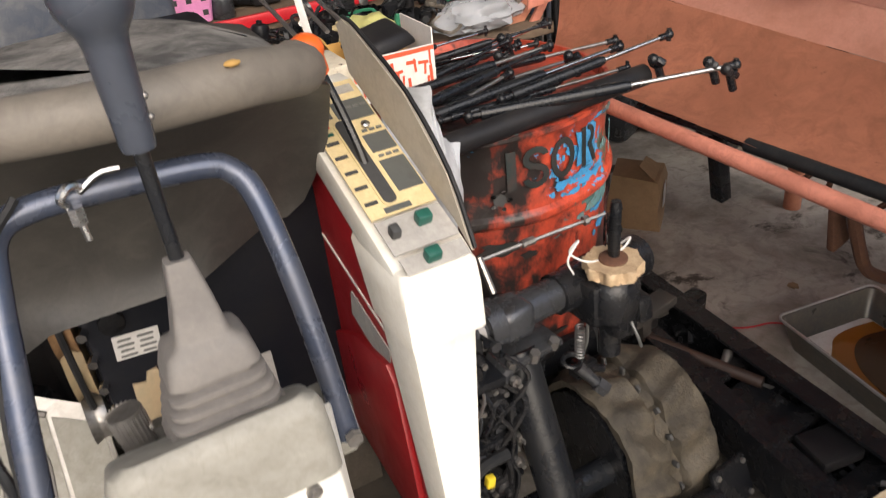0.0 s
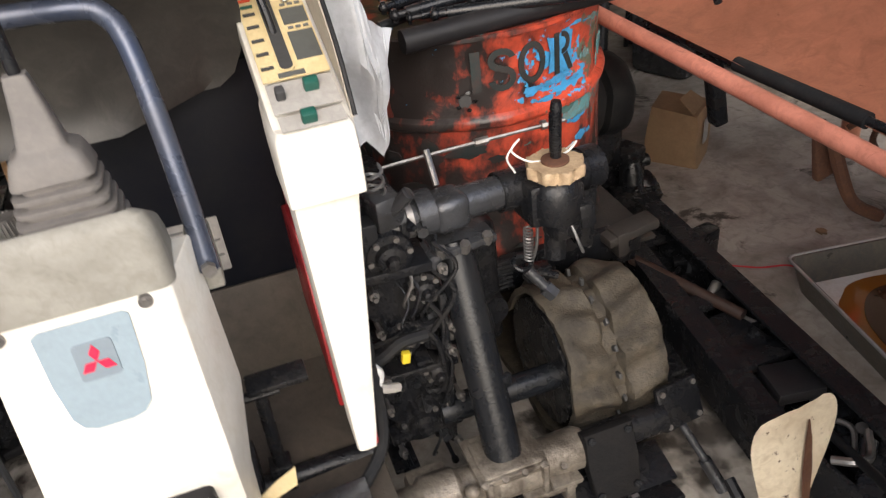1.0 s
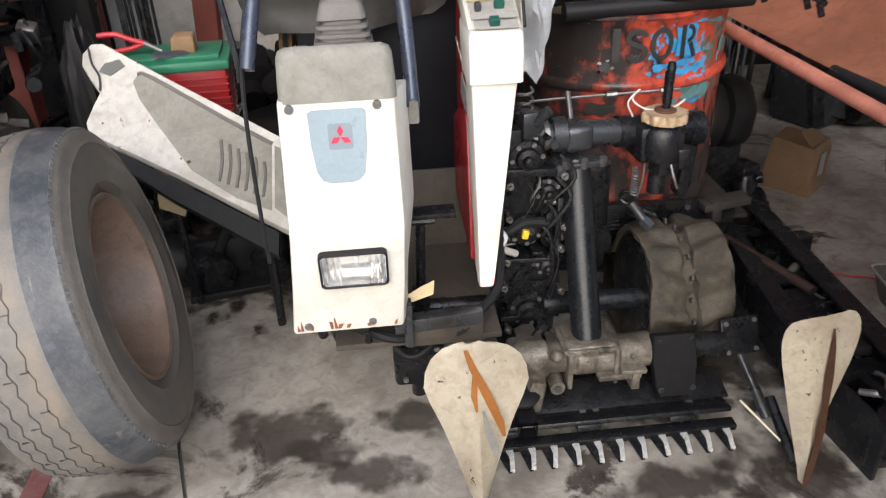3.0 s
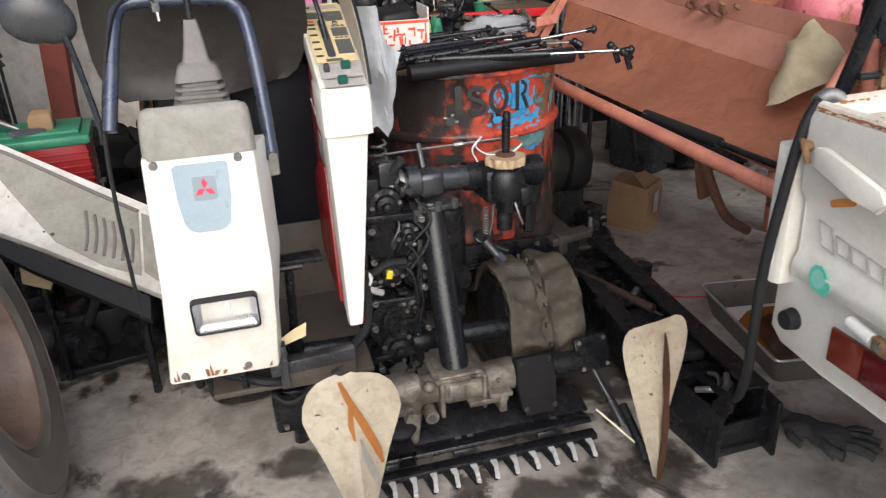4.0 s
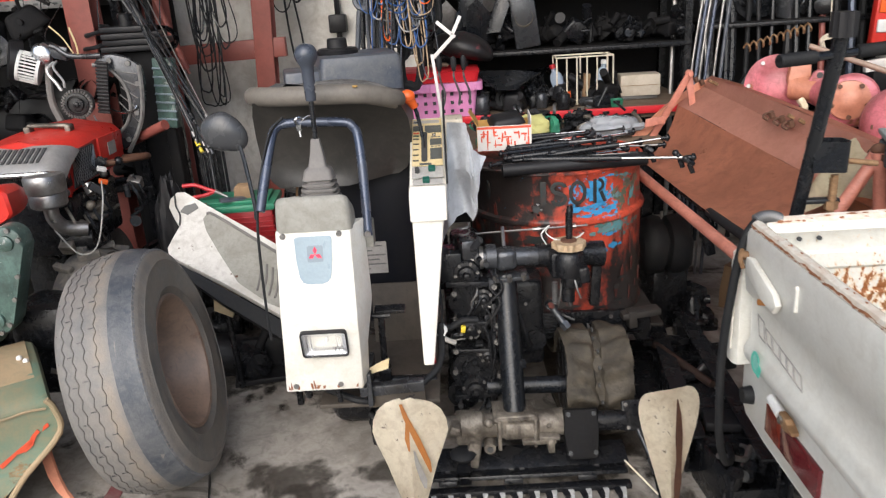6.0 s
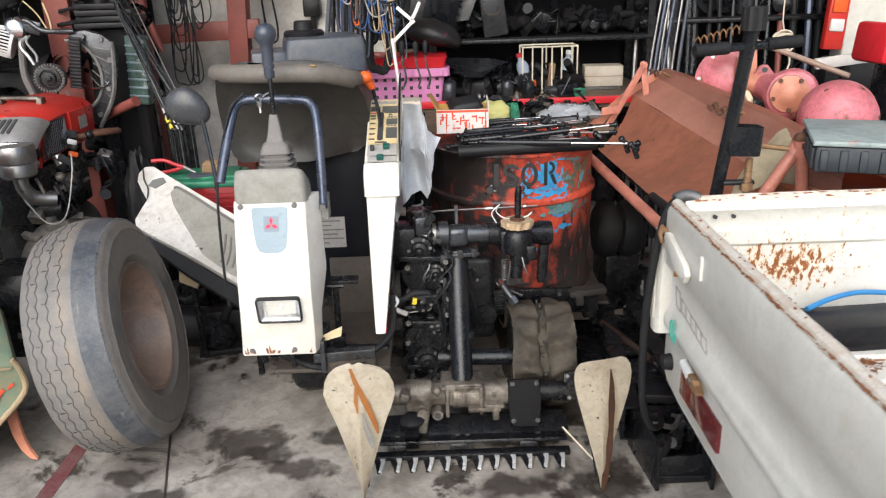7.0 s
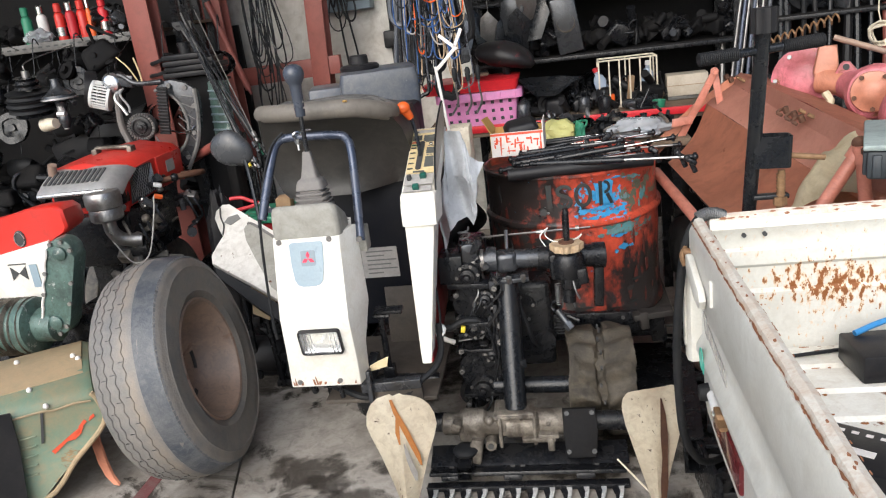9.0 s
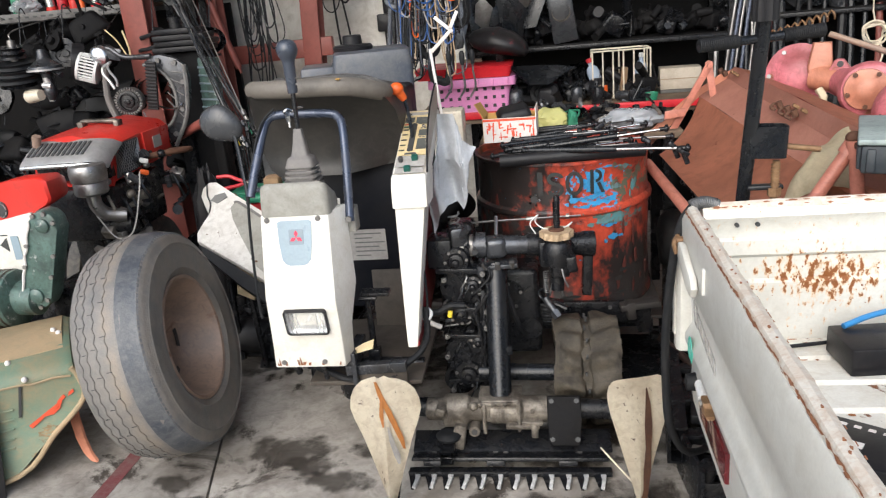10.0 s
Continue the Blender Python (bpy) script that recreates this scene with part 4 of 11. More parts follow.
tube(bm, [(0.07, 0.20, 0.20), (0.10, 0.18, 0.185), (0.135, 0.18, 0.195), (0.17, 0.20, 0.22)], 0.008, 8, 8, ridges=0.14)
part("ribbed_hose", bm, "hose", vb, "ribbed black hose")
bolts(vb, [(0.09, 0.208, 0.098), (0.165, 0.208, 0.18), (0.12, 0.208, 0.175)], 0.007, (0, -1, 0), "iron")
bm = B()
tube(bm, [(0.300, 0.17, 0.50), (0.301, 0.15, 0.42), (0.285, 0.11, 0.385), (0.245, 0.075, 0.362), (0.205, 0.06, 0.330), (0.15, 0.075, 0.31)], 0.0095, 8, 10, ridges=0.14)
part("conduit", bm, "hose", har, "corrugated black cable conduit")

# side console
con = None
bm = B()
o = [(0.105, 0.405), (0.125, 0.40), (0.30, 0.40), (0.50, 0.46), (0.52, 0.60), (0.515, 1.0), (0.49, 1.025), (0.46, 1.018), (0.185, 0.895), (0.165, 0.80)]
slab(bm, o, 0.030, axes((0.269, 0, 0), (0, 1, 0), (0, 0, 1)), 0.004)
con = part("side_console", bm, "redpanel", har, "red and white side control console")
# white front shell
bm = B()
loops = []
for z, xl, xr, y0, y1 in ((0.404, 0.250, 0.280, 0.100, 0.13), (0.43, 0.249, 0.284, 0.101, 0.15), (0.60, 0.247, 0.305, 0.120, 0.19), (0.80, 0.2445, 0.330, 0.147, 0.235), (0.813, 0.244, 0.333, 0.150, 0.24), (0.814, 0.240, 0.341, 0.139, 0.245), (0.87, 0.240, 0.3425, 0.145, 0.27), (0.899, 0.242, 0.342, 0.152, 0.29), (0.907, 0.246, 0.338, 0.160, 0.29)):
    loops.append([V((xl, y1, z)), V((xl, y0 + 0.008, z)), V((xl + 0.002, y0 + 0.002, z)), V((xl + 0.008, y0, z)), V((xr - 0.008, y0, z)), V((xr - 0.002, y0 + 0.002, z)), V((xr, y0 + 0.008, z)), V((xr, y1, z))])
loft(bm, loops)
shell = part("front_shell", bm, "cream", con, "white enamelled front shell")
bm = B()
slab(bm, [(0.17, 0.86), (0.19, 0.87), (0.50, 1.0), (0.505, 1.03), (0.46, 1.03), (0.18, 0.91), (0.165, 0.90)], 0.100, axes((0.2935, 0, 0), (0, 1, 0), (0, 0, 1)), 0.004)
part("upper_shell", bm, "cream", con, "white enamelled upper shell")
# sloping shift plate
SP = axes((0.2935, 0.165, 0.913), (1, 0, 0), (0, 0.30, 0.1235))
L = 0.325


def on_plate(outline, lift, mat, name, th=0.0014, parent=None):
    bm = B()
    slab(bm, outline, th, SP @ Matrix.Translation((0, 0, lift)))
    return part(name, bm, mat, parent or con)


def quad(u0, v0, u1, v1):
    return [(u0, v0), (u1, v0), (u1, v1), (u0, v1)]


plate = on_plate(quad(-0.043, 0.075, 0.043, 0.315), 0.003, "gold", "shift_plate")
tagged(plate, "yellowed cream shift plate with dark panels")
for u0, v0, u1, v1, mt in ((0.008, 0.104, 0.041, 0.158, "olive"), (0.008, 0.174, 0.041, 0.206, "olive"), (-0.006, 0.238, 0.041, 0.276, "olive"), (-0.041, 0.250, -0.012, 0.276, "olive"), (-0.022, 0.078, 0.012, 0.086, "olive"), (-0.040, 0.290, 0.036, 0.305, "labelgrey")):
    on_plate(quad(u0, v0, u1, v1), 0.0044, mt, "decal", parent=plate)
for v, mt in ((0.236, "labelred"), (0.222, "btn"), (0.206, "ink"), (0.18, "ink"), (0.152, "ink"), (0.125, "ink"), (0.098, "ink"), (0.295, "ink")):
    on_plate(quad(-0.040, v - 0.0025, -0.024, v + 0.0025), 0.0058, mt, "print_bar", parent=plate)
for k in range(9):
    on_plate(quad(0.011 + 0.010 * (k % 3), 0.163 + 0.048 * (k // 3), 0.018 + 0.010 * (k % 3), 0.167 + 0.048 * (k // 3)), 0.0058, "inkgrey", "print_bar", parent=plate)
on_plate(rounded(0.017, 0.150, 0.008, 4, -0.008, 0.165), 0.0062, "ink", "shift_slot", parent=plate)
on_plate(rounded(0.022, 0.156, 0.010, 4, -0.008, 0.165), 0.0050, "gold", "slot_trim", parent=plate)
on_plate(quad(-0.042, 0.018, 0.042, 0.070), 0.0034, "labelgrey", "button_panel")
lower = on_plate(quad(-0.040, -0.012, 0.040, 0.012), 0.0028, "labelgrey", "button_panel")
for u, v, mt, nm in ((0.012, 0.052, "btn", "button"), (-0.028, 0.046, "ink", "rocker_switch"), (-0.004, 0.0, "btn", "button")):
    bm = B()
    box(bm, (0.019 if mt == "btn" else 0.012, 0.015, 0.016), (0, 0, 0), bevel=0.003)
    bmesh.ops.transform(bm, matrix=SP @ Matrix.Translation((u, v, 0.010)), verts=bm.verts)
    part(nm, bm, mt, con, "dark green push button" if mt == "btn" else "black rocker switch")
bm = B()
lathe(bm, [(0.006, 0), (0.006, 0.004), (0.003, 0.006)], SP @ Matrix.Translation((0.02, 0.222, 0.005)), 12)
part("lock", bm, "chrome", plate)
# shift lever with the orange knob
bm = B()
tube(bm, [(0.285, 0.30, 0.955), (0.283, 0.325, 1.00), (0.272, 0.35, 1.06), (0.262, 0.358, 1.095)], 0.0055, 8)
lever2 = part("shift_lever", bm, "blackpaint", con, "black shift lever")
bm = B()
ball(bm, (0.247, 0.345, 1.121), 0.021, (1, 1, 0.9), 18, 12)
rod(bm, (0.264, 0.358, 1.088), (0.252, 0.348, 1.112), 0.011, 0.015, 14)
part("lever_knob", bm, "orange", lever2, "orange plastic knob")
# raised guard plate
bm = B()
slab(bm, [(0.165, 0.905), (0.20, 0.93), (0.47, 1.04), (0.49, 1.10), (0.47, 1.112), (0.43, 1.105), (0.30, 1.055), (0.21, 0.985)], 0.004, axes((0.343, 0, 0), (0, 1, 0), (0, 0, 1)))
part("guard_plate", bm, "guardtan", con, "upright cream guard plate")
bm = B()
tube(bm, [(0.345, 0.163, 0.908), (0.345, 0.21, 0.988), (0.345, 0.30, 1.058), (0.345, 0.43, 1.108), (0.345, 0.472, 1.114)], 0.003, 6, 3)
part("edge_trim", bm, "hose", con, "black rubber edge trim")
# side dressing of the console: cream edge, label, lower red cover
bm = B()
slab(bm, [(0.106, 0.41), (0.13, 0.41), (0.19, 0.58), (0.22, 0.74), (0.245, 0.83), (0.30, 0.90), (0.40, 0.945), (0.49, 0.985), (0.49, 1.02), (0.18, 0.90), (0.15, 0.80)], 0.002, axes((0.2528, 0, 0), (0, 1, 0), (0, 0, 1)))
part("side_trim", bm, "cream", con, "curved white side trim")
bm = B()
tube(bm, [(0.2515, 0.13, 0.41), (0.2515, 0.19, 0.58), (0.2515, 0.22, 0.74), (0.2515, 0.25, 0.835), (0.2515, 0.30, 0.90), (0.2515, 0.40, 0.945), (0.2515, 0.49, 0.985)], 0.0025, 6, 4)
part("seam", bm, "ink", con)
bm = B()
slab(bm, rounded(0.12, 0.05, 0.003, 2), 0.002, axes((0.2530, 0.31, 0.735), (0, 1, 0.28), (0, 0, 1)))
part("silver_label", bm, "labelgrey", con, "scratched silver label")
bm = B()
slab(bm, rounded(0.20, 0.004, 0.001, 1), 0.002, axes((0.2530, 0.35, 0.80), (0, 1, 0.28), (0, 0, 1)))
part("pinstripe", bm, "cream", con)
bm = B()
slab(bm, rounded(0.018, 0.10, 0.003, 2), 0.002, axes((0.2512, 0.175, 0.66), (0, 1, 0), (0, 0.2, 1)))
part("warning_label", bm, "ink", con, "narrow black warning label")
bm = B()
slab(bm, [(0.19, 0.42), (0.45, 0.47), (0.47, 0.64), (0.36, 0.70), (0.25, 0.72), (0.23, 0.70)], 0.014, axes((0.2515, 0, 0), (0, 1, 0), (0, 0, 1)), 0.002)
part("lower_cover", bm, "redpanel", con, "red lower side cover")
# tarpaulin hung over the console
bm = B()
edge = [(0.352, 1.03), (0.405, 1.036), (0.425, 0.952), (0.447, 0.930), (0.462, 0.925), (0.440, 0.88), (0.424, 0.83), (0.428, 0.78), (0.417, 0.737), (0.395, 0.762), (0.368, 0.756), (0.342, 0.725), (0.326, 0.69), (0.313, 0.646), (0.306, 0.70), (0.301, 0.752), (0.300, 0.80), (0.304, 0.831), (0.328, 0.868), (0.345, 0.92), (0.350, 0.97)]
bm.faces.new([bm.verts.new((x, 0.375, z)) for x, z in edge])
bmesh.ops.triangulate(bm, faces=bm.faces)
for _ in range(3):
    bmesh.ops.subdivide_edges(bm, edges=bm.edges, cuts=1, use_grid_fill=True)
for v in bm.verts:
    x, z = v.co.x, v.co.z
    v.co.y += 0.016 * math.sin((x - 0.3) * 70 + (z - 0.6) * 9) + 0.010 * math.sin(z * 38 + x * 20) + 0.012 * noise.noise(v.co * 22)
    v.co.x += 0.004 * noise.noise(v.co * 40)
bmesh.ops.solidify(bm, geom=bm.faces, thickness=0.0018)
solo("tarpaulin", bm, "cloth", "torn pale grey tarpaulin strip hanging beside the console", "tarpaulin")

# white side cover behind the column
arm = thing("side_cover", "dirty white sheet-metal side cover leaning beside the harvester", "cover", (-0.42, 0.75, 0))
AM = axes((-0.66, 0.755, 0.555), (1, 0, -0.029), (0, 0.777, 0.63))


def on_cover(pts, lift):
    return [AM @ V((u, v, lift)) for u, v in pts]


def shrink(pts, k):
    cx, cy = sum(p[0] for p in pts) / len(pts), sum(p[1] for p in pts) / len(pts)
    return [(cx + (u - cx) * k, cy + (v - cy) * k) for u, v in pts]


OUTER = [(-0.012, 0.0), (-0.022, 0.035), (-0.008, 0.085), (0.006, 0.125), (-0.020, 0.165), (-0.048, 0.215), (-0.050, 0.252), (-0.030, 0.283), (0.0, 0.284), (0.025, 0.267), (0.088, 0.224), (0.20, 0.150), (0.335, 0.062), (0.47, -0.026), (0.540, -0.068), (0.540, -0.330), (0.382, -0.234), (0.20, -0.120)]
IN1, IN2 = shrink(OUTER, 0.985), shrink(OUTER, 0.955)
DISH = [(0.09, 0.155), (0.105, 0.182), (0.135, 0.170), (0.345, 0.022), (0.455, -0.052), (0.455, -0.245), (0.367, -0.205), (0.253, -0.120), (0.16, 0.02), (0.11, 0.10)]
bm = B()
loft(bm, [on_cover(OUTER, -0.03), on_cover(OUTER, -0.006), on_cover(IN1, 0.0), on_cover(IN2, -0.001)])
part("cover_shell", bm, "coverwhite", arm, "dirty white enamelled shell")
bm = B()
loft(bm, [on_cover(DISH, 0.0015), on_cover(shrink(DISH, 0.95), 0.002), on_cover(shrink(DISH, 0.90), -0.0005), on_cover(shrink(DISH, 0.5), 0.0005)])
part("cover_recess", bm, "capgrey", arm, "grimy recessed inner panel")
bm = B()
tube(bm, on_cover([(0.10, 0.178), (0.135, 0.168), (0.345, 0.022), (0.455, -0.052)], 0.001), 0.006, 6, 4)
part("recess_edge", bm, "boot", arm, "dark rounded recess edge")
for k in range(6):
    bm = B()
    u = 0.325 + 0.022 * k
    tube(bm, on_cover([(u, -0.035 - 0.014 * k), (u + 0.004, -0.10 - 0.008 * k), (u - 0.002, -0.155 - 0.010 * k)], 0.001), 0.0045, 6, 3)
    part("recess_rib", bm, "boot", arm, "mud-caked rib")
bm = B()
slab(bm, [(0.462, -0.058), (0.532, -0.098), (0.534, -0.285), (0.50, -0.27), (0.462, -0.235)], 0.004, AM @ Matrix.Translation((0, 0, 0.0005)))
part("dusty_step", bm, "capgrey", arm, "dusty end of the cover")
bm = B()
slab(bm, [(0.0, 0.19), (0.012, 0.215), (0.05, 0.228), (0.066, 0.206), (0.03, 0.176)], 0.004, AM @ Matrix.Translation((0, 0, 0.0005)))
part("cover_slot", bm, "inkgrey", arm, "dark hand slot")
bm = B()
tube(bm, on_cover([(-0.034, 0.266), (-0.020, 0.215), (0.002, 0.175), (0.008, 0.13)], 0.003), 0.0028, 6, 4)
part("split_seam", bm, "ink", arm, "dark split along the rolled end")
for u, v, r in ((0.245, -0.095, 0.006), (0.225, -0.085, 0.003), (0.022, 0.03, 0.003), (0.10, 0.215, 0.004), (0.092, 0.222, 0.003)):
    bm = B()
    slab(bm, [(u + r * math.cos(a), v + 0.8 * r * math.sin(a)) for a in (0, 1.2, 2.3, 3.5, 4.4, 5.5)], 0.002, AM @ Matrix.Translation((0, 0, 0.002)))
    part("chip", bm, "brownrust", arm)
bm = B()
rail_o = [(0.0, -0.012), (0.20, -0.132), (0.47, -0.300), (0.47, -0.365), (0.20, -0.190), (0.02, -0.055)]
loft(bm, [on_cover(rail_o, -0.04), on_cover(rail_o, -0.010)])
part("lower_rail", bm, "hose", arm, "black rubber lower rail")
for (x, y, z) in ((-0.62, 0.86, 0.62), (-0.24, 0.63, 0.40)):
    bm = B()
    rod(bm, (x, y, 0.0), (x, y, z), 0.012, n=8)
    part("prop", bm, "black", arm, "dark prop under the cover")
bm = B()
slab(bm, [(-0.02, -0.06), (0.05, -0.07), (0.06, 0.03), (0.02, 0.06), (-0.05, 0.05)], 0.02, axes((-0.49, 0.73, 0.40), (1, 0, -0.3), (0, 0.3, 1)), 0.004)
rbk = solo("rusty_bracket", bm, "tan", "tan rust-stained bracket on a post under the side cover", "bracket")
bm = B()
rod(bm, (-0.49, 0.735, 0.38), (-0.49, 0.78, 0.0), 0.012, n=8)
part("post", bm, "black", rbk, "black post")

# ---------------------------------------------------------------- drive and cutter bar of the harvester
bm = B()
box(bm, (0.16, 0.20, 0.40), (0.395, 0.37, 0.33), bevel=0.02, seg=3)
box(bm, (0.10, 0.17, 0.16), (0.40, 0.33, 0.22), bevel=0.02)
box(bm, (0.09, 0.12, 0.14), (0.385, 0.36, 0.60), bevel=0.015)
rod(bm, (0.39, 0.20, 0.50), (0.39, 0.44, 0.50), 0.062, n=20)
rod(bm, (0.40, 0.20, 0.27), (0.40, 0.44, 0.27), 0.075, n=20)
rod(bm, (0.36, 0.25, 0.16), (0.36, 0.44, 0.16), 0.055, n=18)
rough_up(bm, 0.003, 0.04, 5)
gear = part("gear_case", bm, "black", har, "oily black cast gear case")
for k in range(9):
    z = 0.62 - 0.058 * k
    bm = B()
    x = 0.445 + 0.012 * math.sin(k * 2.1)
    rod(bm, (x, 0.235, z), (x, 0.19 - 0.008 * (k % 3), z), 0.010 + 0.004 * (k % 2), n=6)
    part("case_bolt", bm, "steelgrey", gear)
for k, (x, z, w, h) in enumerate(((0.385, 0.565, 0.13, 0.018), (0.395, 0.435, 0.14, 0.014), (0.40, 0.345, 0.15, 0.014), (0.40, 0.19, 0.14, 0.016))):
    bm = B()
    box(bm, (w, 0.11, h), (x, 0.23, z), (0, 2 * (-1) ** k, 0), 0.003)
    part("case_flange", bm, "black", gear)
for k in range(5):
    bm = B()
    a = random.uniform(-0.03, 0.05)
    tube(bm, [(0.42 + a, 0.19, 0.60 - 0.05 * k), (0.45 + a, 0.17, 0.55 - 0.05 * k), (0.44 - a * 0.5, 0.18, 0.47 - 0.06 * k), (0.41 + a, 0.20, 0.42 - 0.05 * k)], 0.004 + 0.002 * (k % 2), 6)
    part("oil_pipe", bm, "black", gear)
q = random.Random(77)
for k in range(64):
    p = V((q.uniform(0.335, 0.475), q.uniform(0.165, 0.24), q.uniform(0.10, 0.66)))
    d = V((q.choice((0, 0, 1, -1)), -1, q.uniform(-0.3, 0.3))).normalized()
    r = q.uniform(0.004, 0.011)
    bm = B()
    kind = k % 5
    if kind < 2:
        rod(bm, p + V((0, 0.05, 0)), p + d * 0.012, r * 0.6, n=8)
        rod(bm, p, p + d * 0.010, r, n=6)
    elif kind == 2:
        rod(bm, p + V((0, 0.06, 0)), p, r * 1.5, r * 1.1, 14)
    elif kind == 3:
        box(bm, (q.uniform(0.02, 0.05), 0.08, q.uniform(0.006, 0.012)), p + V((0, 0.03, 0)), (0, q.uniform(-8, 8), 0), 0.002)
    else:
        tube(bm, [p + V((0, 0.03, 0)), p + V((0.01, 0, -0.03)), p + V((-0.01, -0.005, -0.07)), p + V((0.004, 0.03, -0.11))], r * 0.45, 6)
    part(("fitting", "nut", "plug", "rib", "pipe")[kind], bm, q.choice(("black", "blackpaint", "steelgrey", "black", "iron", "black", "blackpaint")), gear)
for cx_, cz_, r_ in ((0.385, 0.595, 0.042), (0.432, 0.515, 0.030), (0.385, 0.42, 0.040), (0.436, 0.325, 0.028), (0.395, 0.205, 0.048)):
    bm = B()
    lathe(bm, [(r_, 0.05), (r_, 0.006), (r_ * 0.92, 0.0), (r_ * 0.62, -0.002), (r_ * 0.56, -0.014), (r_ * 0.30, -0.017), (r_ * 0.22, -0.028), (0.002, -0.030)], axes((cx_, 0.188, cz_), (1, 0, 0), (0, 0, -1)), 26)
    cov = part("bearing_cover", bm, "black", gear, "oily round bearing cover")
    bolts(cov, [(cx_ + r_ * 0.8 * math.cos(a + cz_ * 9), 0.188, cz_ + r_ * 0.8 * math.sin(a + cz_ * 9)) for a in (0, 1.05, 2.09, 3.14, 4.19, 5.24)], 0.0055, (0, -1, 0), "iron")
for k, (x, z) in enumerate(((0.345, 0.54), (0.465, 0.555), (0.345, 0.46), (0.47, 0.43), (0.34, 0.35), (0.47, 0.26), (0.335, 0.28), (0.345, 0.16), (0.455, 0.145), (0.465, 0.375))):
    bm = B()
    rod(bm, (x, 0.23, z), (x, 0.158, z), 0.0045, n=8)
    rod(bm, (x, 0.178, z), (x, 0.168, z), 0.009, n=6)
    part("stud", bm, "iron", gear, "bright steel stud and nut")
bm = B()
box(bm, (0.014, 0.05, 0.36), (0.455, 0.20, 0.32), (0, 2, 0), 0.003)
part("vertical_flange", bm, "black", gear)
bm = B()
box(bm, (0.075, 0.10, 0.09), (0.335, 0.35, 0.615), bevel=0.004)
part("side_box", bm, "blackpaint", har, "black sheet-metal side box")
for k in range(4):
    bm = B()
    rod(bm, (0.385 + 0.014 * k, 0.345, 0.628), (0.396 + 0.014 * k, 0.345, 0.628), 0.040 - 0.006 * (k % 2), n=20)
    part("collar", bm, "iron" if k % 2 else "blackpaint", har)
bm = B()
tube(bm, [V((0.385 + 0.017 * math.cos(a * 1.3), 0.335 + 0.017 * math.sin(a * 1.3), 0.675 + 0.0042 * a)) for a in range(16)], 0.003, 6, 4)
part("coil_spring", bm, "spring", har, "small steel coil spring")
bm = B()
box(bm, (0.05, 0.09, 0.06), (0.39, 0.35, 0.665), (0, 0, 12), 0.008)
rod(bm, (0.40, 0.32, 0.66), (0.43, 0.30, 0.70), 0.012, n=10)
part("valve_block", bm, "steelgrey", har, "grey cast valve block")

gear.location = (0, 0.11, 0)

# cross tube with hand wheel
bm = B()
rod(bm, (0.40, 0.345, 0.628), (0.62, 0.368, 0.615), 0.030, n=20)
rod(bm, (0.445, 0.348, 0.628), (0.475, 0.350, 0.627), 0.040, n=20)
box(bm, (0.070, 0.068, 0.066), (0.505, 0.355, 0.618), (0, -2, 4), 0.018, 3)
cross = part("cross_tube", bm, "steelgrey", har, "greasy steel cross tube")
bm = B()
rod(bm, (0.60, 0.366, 0.616), (0.775, 0.388, 0.604), 0.036, n=20)
rod(bm, (0.77, 0.388, 0.604), (0.806, 0.393, 0.602), 0.040, n=20)
box(bm, (0.10, 0.10, 0.085), (0.685, 0.36, 0.60), (0, -2, 4), 0.012)
part("tube_end", bm, "black", cross, "black tube end")
bm = B()
box(bm, (0.115, 0.10, 0.014), (0.512, 0.348, 0.568), (0, -2, 4), 0.003)
part("flange_plate", bm, "steelgrey", cross, "oily bolted flange")
bolts(cross, [(0.47, 0.30, 0.572), (0.555, 0.306, 0.57), (0.512, 0.298, 0.57)], 0.009, (0, -0.3, 1), h=0.014)
bm = B()
pts = []
for k in range(64):
    a = 2 * math.pi * k / 64
    r = 0.046 + 0.0055 * math.tanh(3 * math.cos(8 * a))
    pts.append((r * math.cos(a), r * math.sin(a)))
WM = Matrix.Translation((0.693, 0.326, 0.661))
slab(bm, pts, 0.022, WM, 0.005)
wheel = part("hand_wheel", bm, "beige", cross, "rust-flecked beige star hand wheel")
bm = B()
lathe(bm, [(0.024, 0.0), (0.024, 0.015), (0.018, 0.018)], WM, 20)
part("wheel_hub", bm, "brownrust", wheel)
bm = B()
rod(bm, (0.693, 0.326, 0.60), (0.697, 0.328, 0.765), 0.0095, n=14)
rod(bm, (0.697, 0.328, 0.764), (0.697, 0.328, 0.778), 0.0105, 0.008, 14)
for k in range(14):
    rod(bm, (0.6945, 0.327, 0.69 + 0.005 * k), (0.6945, 0.327, 0.6925 + 0.005 * k), 0.0105, n=12)
part("threaded_rod", bm, "black", cross, "dark threaded rod")
bm = B()
lathe(bm, [(0.045, 0.0), (0.05, 0.02), (0.05, 0.06), (0.04, 0.075), (0.03, 0.085)], Matrix.Translation((0.693, 0.33, 0.565)), 22)
rod(bm, (0.693, 0.33, 0.57), (0.69, 0.325, 0.48), 0.020, n=14)
part("wheel_body", bm, "black", cross)
bm = B()
tube(bm, [(0.645 + 0.014 * math.cos(a), 0.373 - 0.010 * math.cos(a), 0.446 + 0.016 * math.sin(a)) for a in [k * 0.52 for k in range(13)]], 0.005, 8, 2)
part("link_ring", bm, "blackpaint", cross, "greasy steel link ring")
bm = B()
tube(bm, [V((0.656 + 0.008 * math.cos(a * 1.05), 0.365 + 0.008 * math.sin(a * 1.05), 0.525 - 0.00115 * a)) for a in range(60)], 0.0022, 5, 2)
